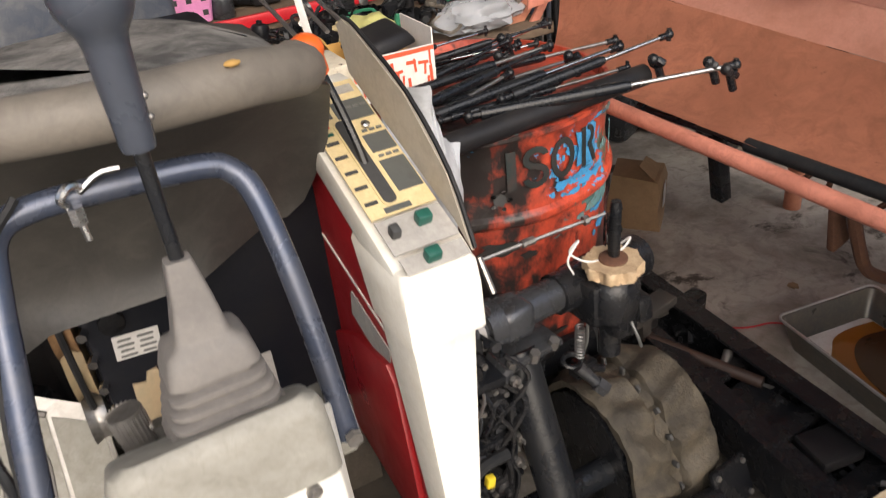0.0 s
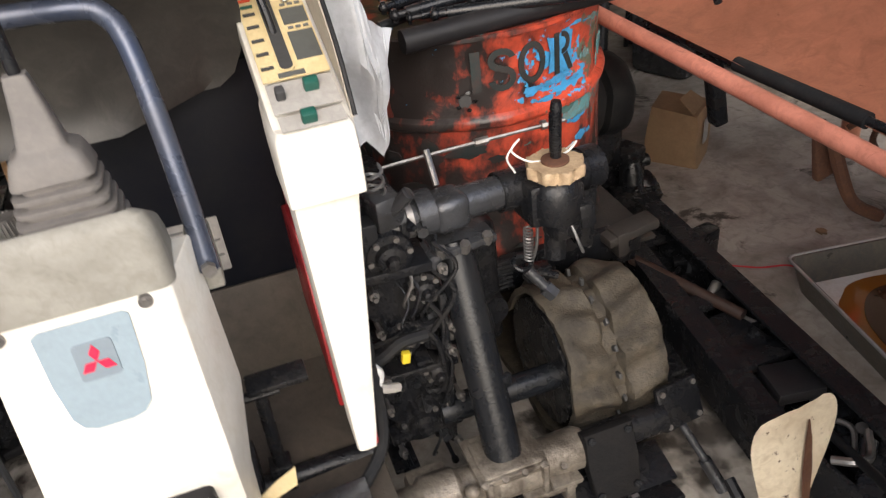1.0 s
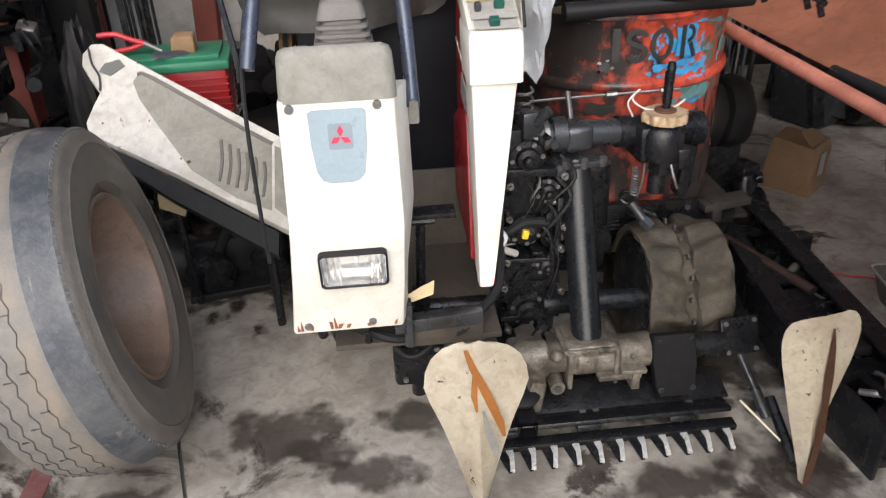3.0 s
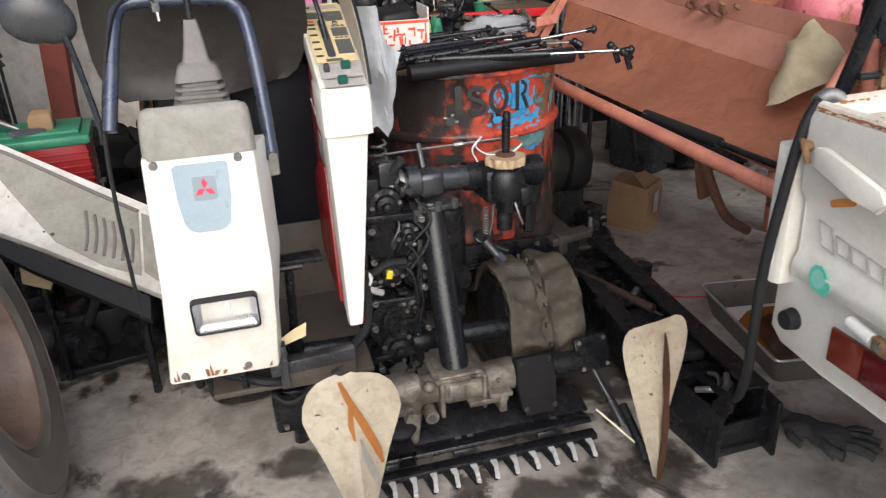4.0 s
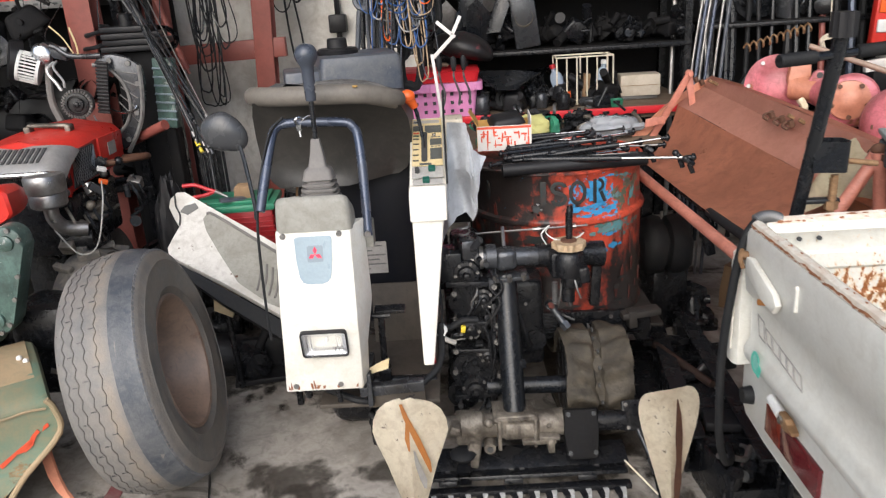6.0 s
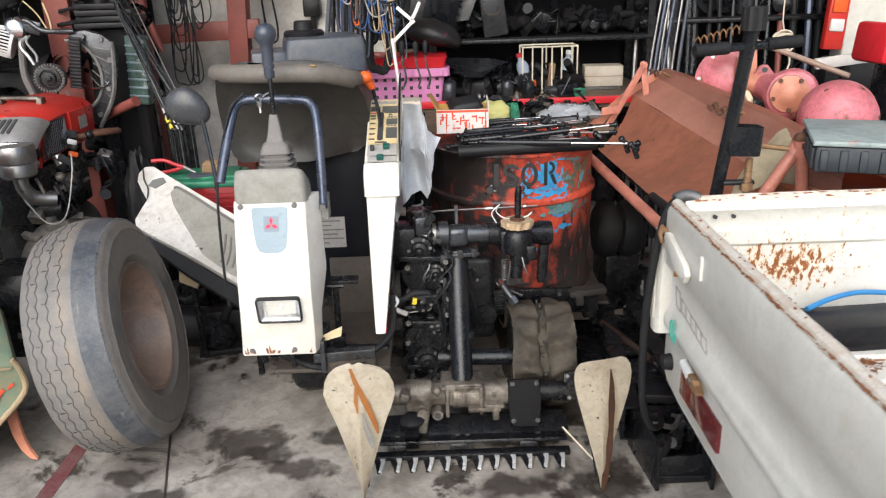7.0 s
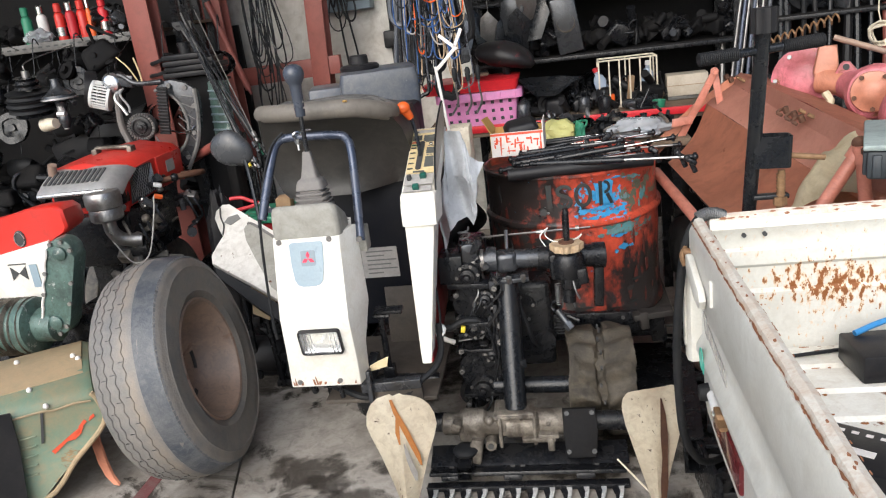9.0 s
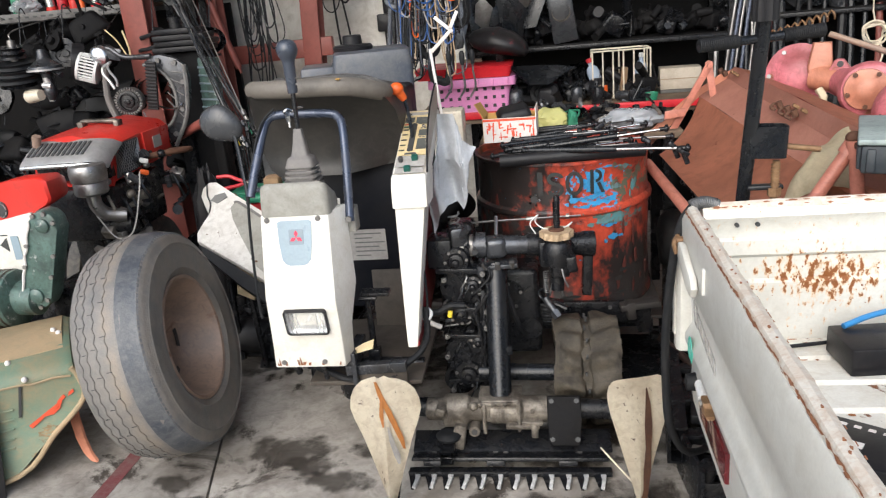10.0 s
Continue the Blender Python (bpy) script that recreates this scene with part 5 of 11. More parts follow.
part("coil_spring", bm, "spring", cross, "small pale coil spring")
for x0, x1 in ((0.684, 0.706), (0.678, 0.664)):
    bm = B()
    tube(bm, [(x0, 0.372, 0.53), ((x0 + x1) / 2 + 0.002, 0.366, 0.485), (x1, 0.372, 0.44)], 0.0032, 6, 4)
    part("link_strap", bm, "spring", cross, "pale worn link strap")
bm = B()
box(bm, (0.05, 0.03, 0.035), (0.680, 0.385, 0.405), (0, 15, 10), 0.006)
rod(bm, (0.66, 0.38, 0.42), (0.715, 0.37, 0.395), 0.008, n=8)
part("clevis", bm, "black", cross, "oily black clevis")
bm = B()
rod(bm, (0.650, 0.362, 0.437), (0.684, 0.336, 0.391), 0.012, 0.010, 12)
rod(bm, (0.676, 0.342, 0.400), (0.690, 0.331, 0.384), 0.016, n=6)
part("hook_bolt", bm, "steelgrey", cross, "greasy hook bolt")
bm = B()
box(bm, (0.055, 0.05, 0.06), (0.70, 0.315, 0.560), (0, 4, 12), 0.008)
box(bm, (0.03, 0.04, 0.05), (0.735, 0.305, 0.572), (0, -8, 0), 0.006)
part("clamp_block", bm, "black", cross, "oily black clamp block")
bm = B()
tube(bm, [(0.705, 0.29, 0.56), (0.712, 0.278, 0.53), (0.722, 0.28, 0.505)], 0.003, 6)
part("wire", bm, "spring", cross)
bm = B()
box(bm, (0.030, 0.05, 0.17), (0.785, 0.40, 0.52), (0, 3, 0), 0.004)
part("drop_leg", bm, "black", cross)
bm = B()
tube(bm, [(0.405, 0.46, 0.665), (0.47, 0.46, 0.668), (0.60, 0.455, 0.672), (0.77, 0.44, 0.68)], 0.0035, 6)
rod(bm, (0.60, 0.455, 0.672), (0.625, 0.454, 0.673), 0.0075, n=8)
rod(bm, (0.725, 0.445, 0.678), (0.735, 0.444, 0.679), 0.009, n=8)
rod(bm, (0.505, 0.40, 0.64), (0.505, 0.44, 0.69), 0.006, n=8)
part("linkage_rod", bm, "iron", cross, "thin linkage rod with a turnbuckle")
bm = B()
tube(bm, [(0.63, 0.35, 0.655), (0.615, 0.345, 0.69), (0.64, 0.35, 0.715), (0.63, 0.36, 0.69), (0.66, 0.34, 0.672), (0.715, 0.335, 0.676), (0.74, 0.34, 0.69), (0.725, 0.36, 0.665)], 0.002, 6)
part("bare_wire", bm, "whiteplastic", cross, "loose pale wire loop")

# slanting drive tube
bm = B()
rod(bm, (0.502, 0.338, 0.566), (0.505, 0.170, 0.200), 0.034, n=24)
drive = part("drive_tube", bm, "blackpaint", har, "black slanting drive tube")
bm = B()
box(bm, (0.02, 0.012, 0.028), (0.536, 0.215, 0.33), (0, 0, 20), 0.003)
part("tube_lug", bm, "blackpaint", drive)

# dark housing behind the drive tube
bm = B()
box(bm, (0.17, 0.13, 0.30), (0.545, 0.51, 0.355), bevel=0.02, seg=3)
rod(bm, (0.53, 0.43, 0.42), (0.53, 0.50, 0.42), 0.05, n=20)
rod(bm, (0.60, 0.43, 0.30), (0.60, 0.50, 0.30), 0.035, n=18)
rough_up(bm, 0.003, 0.05, 8)
tc = part("transfer_case", bm, "black", har, "oily black transfer case")
bolts(tc, [(0.53 + 0.042 * math.cos(a), 0.43, 0.42 + 0.042 * math.sin(a)) for a in (0.3, 1.55, 2.8, 4.1, 5.3)], 0.006, (0, -1, 0), "iron")
bm = B()
tube(bm, [(0.522, 0.40, 0.50), (0.535, 0.35, 0.454), (0.552, 0.34, 0.40), (0.566, 0.35, 0.343), (0.58, 0.40, 0.30)], 0.0075, 8, 5)
part("oil_hose", bm, "hose", har, "black oil hose")

# wiring beside the console
bm = B()
tube(bm, [(0.295, 0.20, 0.47), (0.33, 0.22, 0.462), (0.365, 0.225, 0.478), (0.41, 0.23, 0.475)], 0.010, 8, 8, ridges=0.1)
wl = part("wiring_loom", bm, "hose", har, "taped wiring loom")
bm = B()
box(bm, (0.014, 0.012, 0.020), (0.366, 0.212, 0.457), (0, 10, 0), 0.002)
part("connector", bm, "yellow", wl, "yellow connector")
bm = B()
tube(bm, [(0.298, 0.175, 0.455), (0.318, 0.17, 0.445), (0.34, 0.18, 0.430)], 0.008, 8)
part("connector", bm, "labelgrey", wl, "pale grey connector")
bm = B()
tube(bm, [(0.285, 0.185, 0.48), (0.30, 0.16, 0.462), (0.315, 0.175, 0.475), (0.30, 0.19, 0.49)], 0.006, 6)
part("cable_tie", bm, "whiteplastic", wl, "white cable tie")
bm = B()
tube(bm, [(0.29, 0.20, 0.66), (0.305, 0.18, 0.60), (0.308, 0.17, 0.52), (0.30, 0.175, 0.45)], 0.004, 6)
part("cable", bm, "hose", wl)

# front axle casting
bm = B()
lathe(bm, [(0.025, 0.0), (0.034, 0.005), (0.034, 0.06), (0.044, 0.07), (0.044, 0.13), (0.036, 0.14), (0.036, 0.19), (0.046, 0.2), (0.046, 0.29), (0.038, 0.30), (0.040, 0.37), (0.032, 0.385)], axes((0.275, 0.04, 0.225), (0, 0, -1), (0, 1, 0)), 24)
rough_up(bm, 0.0025, 0.03, 2)
ax = part("axle_case", bm, "cast", har, "mud-stained cast-aluminium axle case")
ax.location = (0.0, 0.12, -0.062)
for nm, size, at, rot, bev, tp in (("clamp_block", (0.115, 0.09, 0.075), (0.505, 0.045, 0.235), (0, 0, 0), 0.008, 1), ("clamp_flange", (0.13, 0.11, 0.012), (0.503, 0.05, 0.262), (0, 0, 0), 0.003, 1), ("foot", (0.10, 0.07, 0.016), (0.57, 0.02, 0.190), (0, 0, 0), 0.004, 1), ("housing", (0.08, 0.10, 0.07), (0.365, 0.05, 0.215), (0, 0, 0), 0.012, 1), ("spout", (0.05, 0.05, 0.08), (0.375, 0.0, 0.16), (0, 15, 0), 0.008, 0.7), ("rib", (0.012, 0.08, 0.10), (0.455, 0.03, 0.215), (0, 0, 0), 0.003, 1), ("rib", (0.010, 0.085, 0.095), (0.56, 0.03, 0.22), (0, 0, 0), 0.003, 1), ("rib", (0.06, 0.03, 0.012), (0.60, -0.005, 0.205), (0, 6, 0), 0.003, 1), ("lug", (0.02, 0.04, 0.05), (0.605, 0.0, 0.18), (0, 0, 0), 0.004, 1), ("lug", (0.03, 0.05, 0.03), (0.325, 0.0, 0.245), (0, 20, 0), 0.006, 1)):
    bm = B()
    box(bm, size, at, rot, bev, taper=tp)
    rough_up(bm, 0.002, 0.02, 4)
    part(nm, bm, "cast", ax)
bm = B()
ball(bm, (0.425, 0.0, 0.255), 0.014)
part("plug", bm, "cast", ax)
bm = B()
rod(bm, (0.425, -0.02, 0.18), (0.425, 0.04, 0.18), 0.017, n=14)
part("drain_boss", bm, "cast", ax)
bm = B()
rod(bm, (0.425, -0.024, 0.18), (0.425, -0.018, 0.18), 0.009, n=12)
part("bore", bm, "ink", ax)
bolts(ax, [(0.448 + 0.037 * k, -0.004, 0.262) for k in range(4)] + [(0.60, 0.0, 0.235)], 0.007, (0, -0.5, 1), "cast")
bm = B()
rod(bm, (0.655, 0.04, 0.225), (0.83, 0.045, 0.215), 0.030, n=18)
part("axle_end", bm, "black", ax, "black axle tube")
bm = B()
rod(bm, (0.30, 0.05, 0.225), (0.20, 0.06, 0.225), 0.03, n=16)
part("axle_end", bm, "black", ax)
bm = B()
rod(bm, (0.43, 0.30, 0.215), (0.70, 0.305, 0.205), 0.027, n=18)
part("drive_shaft", bm, "blackpaint", har, "black drive shaft")
PM = axes((0.695, 0.118, 0.148), (1, 0, 0), (0, 0.40, 1)) @ Matrix.Diagonal((1.08, 1.25, 1, 1))
bm = B()
slab(bm, [(-0.047, 0.055), (0.045, 0.055), (0.045, 0.0), (0.042, -0.045), (0.035, -0.060), (-0.035, -0.060), (-0.043, -0.045), (-0.047, 0.0)], 0.028, PM, 0.004)
pl = part("cover_plate", bm, "mattblack", har, "black bolted cover plate")
bolts(pl, [PM @ V((u, v, 0.013)) for u in (-0.035, 0.033) for v in (-0.045, 0.045)], 0.008, PM.to_3x3() @ V((0, 0, 1)), "blackpaint")
bm = B()
slab(bm, rounded(0.095, 0.090, 0.006, 2), 0.014, axes((0.872, 0.172, 0.165), (1, 0.12, 0), (0, 0.45, 1)), 0.003)
rb = part("flange_bracket", bm, "black", har, "black bolted square flange")
bolts(rb, [axes((0.872, 0.172, 0.165), (1, 0.12, 0), (0, 0.45, 1)) @ V((u, v, 0.006)) for u in (-0.036, 0.036) for v in (-0.034, 0.034)], 0.006, (0, -1, 0.45), "iron")
bm = B()
rod(bm, (0.868, 0.150, 0.130), (0.895, 0.105, 0.062), 0.0085, n=12)
rod(bm, (0.895, 0.105, 0.062), (0.916, 0.066, 0.004), 0.013, n=12)
part("strut", bm, "steelgrey", rb, "slanting steel strut")

# cutter bar
bm = B()
box(bm, (0.585, 0.11, 0.012), (0.525, 0.060, 0.075), (-14, 0, 0), 0.003)
rough_up(bm, 0.0025, 0.05, 8)
bar = part("cutter_bar", bm, "black", har, "grease-black cutter bar")
bar.location = (0.0, 0.045, -0.035)
bm = B()
box(bm, (0.60, 0.030, 0.016), (0.525, -0.002, 0.052), bevel=0.003)
part("knife_back", bm, "black", bar)
bm = B()
box(bm, (0.60, 0.085, 0.008), (0.53, 0.092, 0.098), (17, 0, 0), 0.002)
rough_up(bm, 0.002, 0.05, 12)
part("bed_plate", bm, "black", bar, "oily black bed plate")
bm = B()
box(bm, (0.56, 0.05, 0.05), (0.54, 0.125, 0.07), (-10, 0, 0), 0.006)
rough_up(bm, 0.003, 0.04, 8)
part("rear_beam", bm, "black", bar)
q = random.Random(8)
for k in range(9):
    bm = B()
    ball(bm, (q.uniform(0.3, 0.8), q.uniform(0.01, 0.10), 0.078), q.uniform(0.006, 0.014), (1.4, 1, 0.35), 10, 6)
    part("mud_clod", bm, "belt", bar)
for k in range(12):
    x = 0.2435 + 0.0496 * k
    bm = B()
    slab(bm, [(-0.023, 0.022), (0.023, 0.022), (0.016, 0.002), (0.004, -0.050), (-0.004, -0.050), (-0.014, 0.0)], 0.005, pose(x, -0.022, 0.047, 8, 0, 3 * math.sin(k * 1.7)), 0.0012)
    tooth = part("knife_section", bm, "black", bar)
    bm = B()
    slab(bm, [(-0.004, 0.014), (0.014, 0.013), (0.013, -0.008), (0.006, -0.049), (-0.005, -0.049), (0.002, -0.014)], 0.008, pose(x + 0.004, -0.022, 0.0495, 8, 0, 3 * math.sin(k * 1.7)), 0.001)
    part("ground_edge", bm, "edgebright", tooth, "bright ground edge")
for x in (0.297, 0.487, 0.70):
    bm = B()
    box(bm, (0.055, 0.045, 0.016), (x, 0.022, 0.073), (-14, 0, 0), 0.003)
    part("knife_clip", bm, "black", bar)
bolts(bar, [(0.484, 0.05, 0.081), (0.515, 0.05, 0.081), (0.297, 0.05, 0.081), (0.735, 0.05, 0.08)], 0.008, (0, -0.25, 1), "iron")
bm = B()
loft(bm, [[V((0.345 + k * u, y, 0.105 + k * v)) for u, v in ((-1, -1), (1, -1), (1, 1), (-1, 1))] for k, y in ((0.020, -0.015), (0.020, 0.055), (0.014, 0.055), (0.014, -0.015))], cap=False)
part("square_socket", bm, "black", bar, "open square steel socket")
bm = B()
lathe(bm, [(0.035, 0.0), (0.04, 0.01), (0.03, 0.02), (0.012, 0.022)], Matrix.Translation((0.345, 0.06, 0.13)), 18)
part("socket_boot", bm, "hose", bar)


def divider(name, at, w, h, lean, fold, streaks, label):
    """A leaf-shaped sheet divider: wide rounded top, pointed foot, folded along its ridge."""
    outline = [(0.0, 0.0), (0.09, 0.16), (0.20, 0.34), (0.34, 0.56), (0.45, 0.70), (0.495, 0.78), (0.475, 0.86), (0.41, 0.93), (0.30, 0.975), (0.16, 0.997), (0.03, 1.0)]
    if fold:
        outline[4:] = [(0.45, 0.74), (0.49, 0.84), (0.495, 0.90), (0.46, 0.96), (0.38, 0.995), (0.25, 1.0)]
    m = Matrix.Translation(at) @ pose(0, 0, 0, 90 + lean, 0, 0)
    bm = B()
    rows = 22
    grid = []
    for k in range(rows + 1):
        v = 1 - (1 - k / rows) ** 1.5

        def half(v):
            best = 0.0
            for (u0, v0), (u1, v1) in zip(outline, outline[1:]):
                if min(v0, v1) <= v <= max(v0, v1) and abs(v1 - v0) > 1e-6:
                    best = max(best, u0 + (u1 - u0) * (v - v0) / (v1 - v0))
            return best

        hw = max(half(min(v, 0.998)), 0.012) * w
        row = []
        for q in range(9):
            u = q / 4 - 1
            ridge = (1 - abs(u)) * (0.030 if not fold else 0.016) * (1 - 0.3 * v)
            top = 0.02 * h * u * max(0.0, v - 0.7) * 3 if fold else 0.012 * h * math.sin(u * 4 + 1) * max(0.0, v - 0.7) * 3
            row.append(bm.verts.new(m @ V((u * hw, v * h + top, ridge + 0.004 * math.sin(5 * v + 3 * u)))))
        grid.append(row)
    for a, b in zip(grid, grid[1:]):
        for q in range(8):
            bm.faces.new((a[q], a[q + 1], b[q + 1], b[q]))
    bmesh.ops.solidify(bm, geom=bm.faces, thickness=0.0035)
    t = part(name, bm, "creamold", har, label)
    for mt, pts in streaks:
        bm = B()
        L, R = [], []
        for u, v, ww in pts:
            zz = (1 - min(1.0, abs(u) / 0.45)) * (0.030 if not fold else 0.016) * (1 - 0.3 * v) + 0.0015 + 0.004 * math.sin(5 * v + 3 * u)
            L.append(bm.verts.new(m @ V(((u - ww / 2) * w, v * h, zz + 0.0035))))
            R.append(bm.verts.new(m @ V(((u + ww / 2) * w, v * h, zz + 0.0035))))
        for k in range(len(pts) - 1):
            bm.faces.new((L[k], R[k], R[k + 1], L[k + 1]))
        bmesh.ops.solidify(bm, geom=bm.faces, thickness=0.001)
        part("streak", bm, mt, t, "rust-coloured streak")
    bm = B()
    rod(bm, V(at) + V((0, 0.03, 0.02)), V((at[0], at[1] + 0.16, 0.10)), 0.012, n=8)
    part("divider_stay", bm, "black", t)
    return t


divider("divider", (0.213, -0.150, 0.012), 0.200, 0.402, -10, False,
        [("orangepaint", [(-0.10, 0.97, 0.04), (-0.04, 0.88, 0.07), (0.08, 0.74, 0.09), (0.20, 0.58, 0.08), (0.24, 0.50, 0.03)]),
         ("orangepaint", [(-0.02, 0.86, 0.05), (-0.04, 0.74, 0.06), (-0.02, 0.66, 0.02)]),
         ("labelgrey", [(0.04, 0.66, 0.02), (0.08, 0.56, 0.07), (0.14, 0.46, 0.09), (0.16, 0.40, 0.03)])],
        "cream leaf-shaped crop divider with an orange streak")
divider("divider", (0.885, -0.135, 0.012), 0.160, 0.385, -8, True,
        [("brownrust", [(0.0, 0.0, 0.06), (0.02, 0.06, 0.10), (0.04, 0.13, 0.12), (0.05, 0.18, 0.03)]), ("brownrust", [(0.13, 0.93, 0.02), (0.15, 0.82, 0.08), (0.15, 0.66, 0.12), (0.14, 0.50, 0.09), (0.11, 0.34, 0.12), (0.08, 0.20, 0.08), (0.04, 0.10, 0.10), (0.0, 0.02, 0.06)])],
        "cream crop divider with a brown rust streak")

# rubber track round its front sprocket
bm = B()
path = []
cy, cz, R = 0.375, 0.185, 0.165
for k in range(15):
    a = radians(75 + 14 * k)
    path.append((cy + R * math.cos(a), cz + R * math.sin(a)))
path = [(1.25, 0.15), (1.0, 0.155), (0.75, 0.165), (0.60, 0.185), (0.53, 0.225), (0.48, 0.30)] + path + [(0.55, 0.025), (0.9, 0.022), (1.25, 0.022)]
path = [(p.x, p.y) for p in smooth_line([(y, z, 0) for y, z in path], 4)]
loops = []
for k, (y, z) in enumerate(path):
    y0, z0 = path[max(k - 1, 0)]
    y1, z1 = path[min(k + 1, len(path) - 1)]
    nrm = V((0, z1 - z0, y0 - y1)).normalized()
    if nrm.dot(V((0, y - cy, z - cz))) < 0:
        nrm = -nrm
    lug = 0.0
    row = []
    for x, hh in ((0.668, -0.012), (0.668, 0.002), (0.685, 0.006), (0.70, 0.008), (0.715, 0.008), (0.73, 0.008), (0.745, 0.008), (0.755, 0.006), (0.762, 0.0), (0.778, 0.0), (0.785, 0.006), (0.795, 0.008), (0.81, 0.008), (0.825, 0.008), (0.84, 0.008), (0.855, 0.006), (0.872, 0.002), (0.872, -0.012)):
        wob = 0.0
        if 0.69 < x < 0.86:
            hh += 0.010 * math.sin(k * 0.85 + abs(x - 0.77) * 34) - (0.012 if abs(x - 0.77) < 0.012 else 0.0)
        row.append(V((x, y, z)) + nrm * (hh + 0.0) + V((0, wob if 0.69 < x < 0.86 else 0, 0)))
    loops.append(row)
loft(bm, loops)
rough_up(bm, 0.010, 0.085, 4)
rough_up(bm, 0.004, 0.022, 9)
track = part("rubber_track", bm, "belt", har, "muddy brown rubber crawler track")
bm = B()
rod(bm, (0.675, cy, cz), (0.865, cy, cz), 0.135, n=28)
part("sprocket", bm, "black", har, "black track sprocket")
for k in range(8):
    bm = B()
    a = radians(70 + 18 * k)
    box(bm, (0.007, 0.012, 0.016), (0.77 + 0.004 * math.sin(k * 2.3), cy + (R + 0.002) * math.cos(a), cz + (R + 0.002) * math.sin(a)), (math.degrees(a) - 90, 0, 0), 0.002)
    part("track_slot", bm, "ink", track)

# chassis under drum and seat
bm = B()
box(bm, (0.60, 0.705, 0.012), (0.74, 0.8825, 0.288), bevel=0.003)
rough_up(bm, 0.003, 0.06, 3)
chs = part("chassis", bm, "deckmud", har, "black chassis deck of the harvester")
for size, at in (((0.95, 0.04, 0.034), (0.5, 0.565, 0.263)), ((0.95, 0.05, 0.06), (0.5, 1.14, 0.25)), ((0.05, 0.56, 0.058), (0.98, 0.83, 0.25)), ((0.05, 0.56, 0.058), (0.60, 0.83, 0.25)), ((0.05, 0.56, 0.058), (0.10, 0.83, 0.25))):
    bm = B()
    box(bm, size, at, bevel=0.004)
    part("beam", bm, "black", chs)
bm = B()
box(bm, (0.50, 0.022, 0.075), (0.745, 0.524, 0.318), (0, 1, 0), 0.005)
rough_up(bm, 0.002, 0.05, 3)
ledge = part("front_ledge", bm, "black", chs, "oily black upstand below the drum")
bm = B()
box(bm, (0.13, 0.05, 0.022), (0.955, 0.508, 0.345), (0, -4, 6), 0.004)
box(bm, (0.028, 0.045, 0.06), (0.925, 0.50, 0.33), (0, -4, 6), 0.004)
part("bracket", bm, "deckmud", ledge, "muddy steel bracket")
bolts(ledge, [(0.56, 0.512, 0.335), (0.63, 0.512, 0.325), (0.86, 0.512, 0.335)], 0.007, (0, -1, 0), "iron")
for k in range(7):
    bm = B()
    box(bm, (0.16, 0.006, 0.004), (0.60, 0.510, 0.290 + 0.011 * k), (0, 1, 0), 0.001)
    part("fin", bm, "steelgrey", ledge)
bm = B()
box(bm, (0.20, 0.80, 0.22), (0.0, 0.84, 0.115), bevel=0.06, seg=3)
part("left_track", bm, "black", har, "dark left crawler track")
bm = B()
box(bm, (0.34, 0.26, 0.07), (0.10, 0.38, 0.275), bevel=0.02)
rod(bm, (-0.08, 0.16, 0.33), (0.28, 0.18, 0.31), 0.02, n=12)
rod(bm, (-0.075, 0.03, 0.405), (-0.070, 0.05, 0.355), 0.010, n=8)
rod(bm, (0.015, 0.02, 0.405), (0.018, 0.03, 0.345), 0.008, n=8)
part("under_floor", bm, "black", har, "oily parts below the platform")
bm = B()
tube(bm, [(-0.03, 0.10, 0.345), (0.03, 0.07, 0.335), (0.07, 0.06, 0.325), (0.13, 0.08, 0.31)], 0.010, 8, 8, ridges=0.12)
part("lower_conduit", bm, "hose", har)

# ---------------------------------------------------------------- drum and what lies on it
DC, DR, DZ0, DZ1 = V((0.722, 0.848, 0)), 0.302, 0.296, 0.825
drum = thing("oil_drum", "dented orange-red steel oil drum with flaking blue and black paint", "drum", (DC.x, DC.y, DZ0))
bm = B()
H = DZ1 - DZ0
prof = [(0.001, 0.012), (DR - 0.02, 0.012), (DR - 0.006, 0.0), (DR + 0.004, 0.002), (DR + 0.005, 0.012), (DR, 0.02), (DR - 0.003, 0.17)]
prof += [(DR, 0.345), (DR + 0.010, 0.352), (DR + 0.012, 0.360), (DR + 0.010, 0.368), (DR, 0.375), (DR - 0.004, 0.44), (DR, H - 0.015), (DR + 0.006, H - 0.008), (DR + 0.006, H), (DR - 0.004, H + 0.001), (DR - 0.010, H - 0.02), (0.001, H - 0.02)]
lathe(bm, prof, Matrix.Translation((DC.x, DC.y, DZ0)), 72)
for v in bm.verts:
    d = (v.co - V((DC.x, DC.y, v.co.z)))
    if d.length > 0.2:
        v.co += d.normalized() * 0.005 * noise.noise(v.co * 9)
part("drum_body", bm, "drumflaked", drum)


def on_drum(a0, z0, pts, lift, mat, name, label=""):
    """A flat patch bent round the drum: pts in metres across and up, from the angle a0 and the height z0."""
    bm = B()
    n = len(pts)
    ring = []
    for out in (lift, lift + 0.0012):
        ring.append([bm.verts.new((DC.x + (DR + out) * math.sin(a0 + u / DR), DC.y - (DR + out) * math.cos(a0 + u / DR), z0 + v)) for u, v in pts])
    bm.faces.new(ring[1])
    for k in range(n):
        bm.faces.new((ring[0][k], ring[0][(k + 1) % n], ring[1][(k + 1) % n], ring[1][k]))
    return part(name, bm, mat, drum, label)


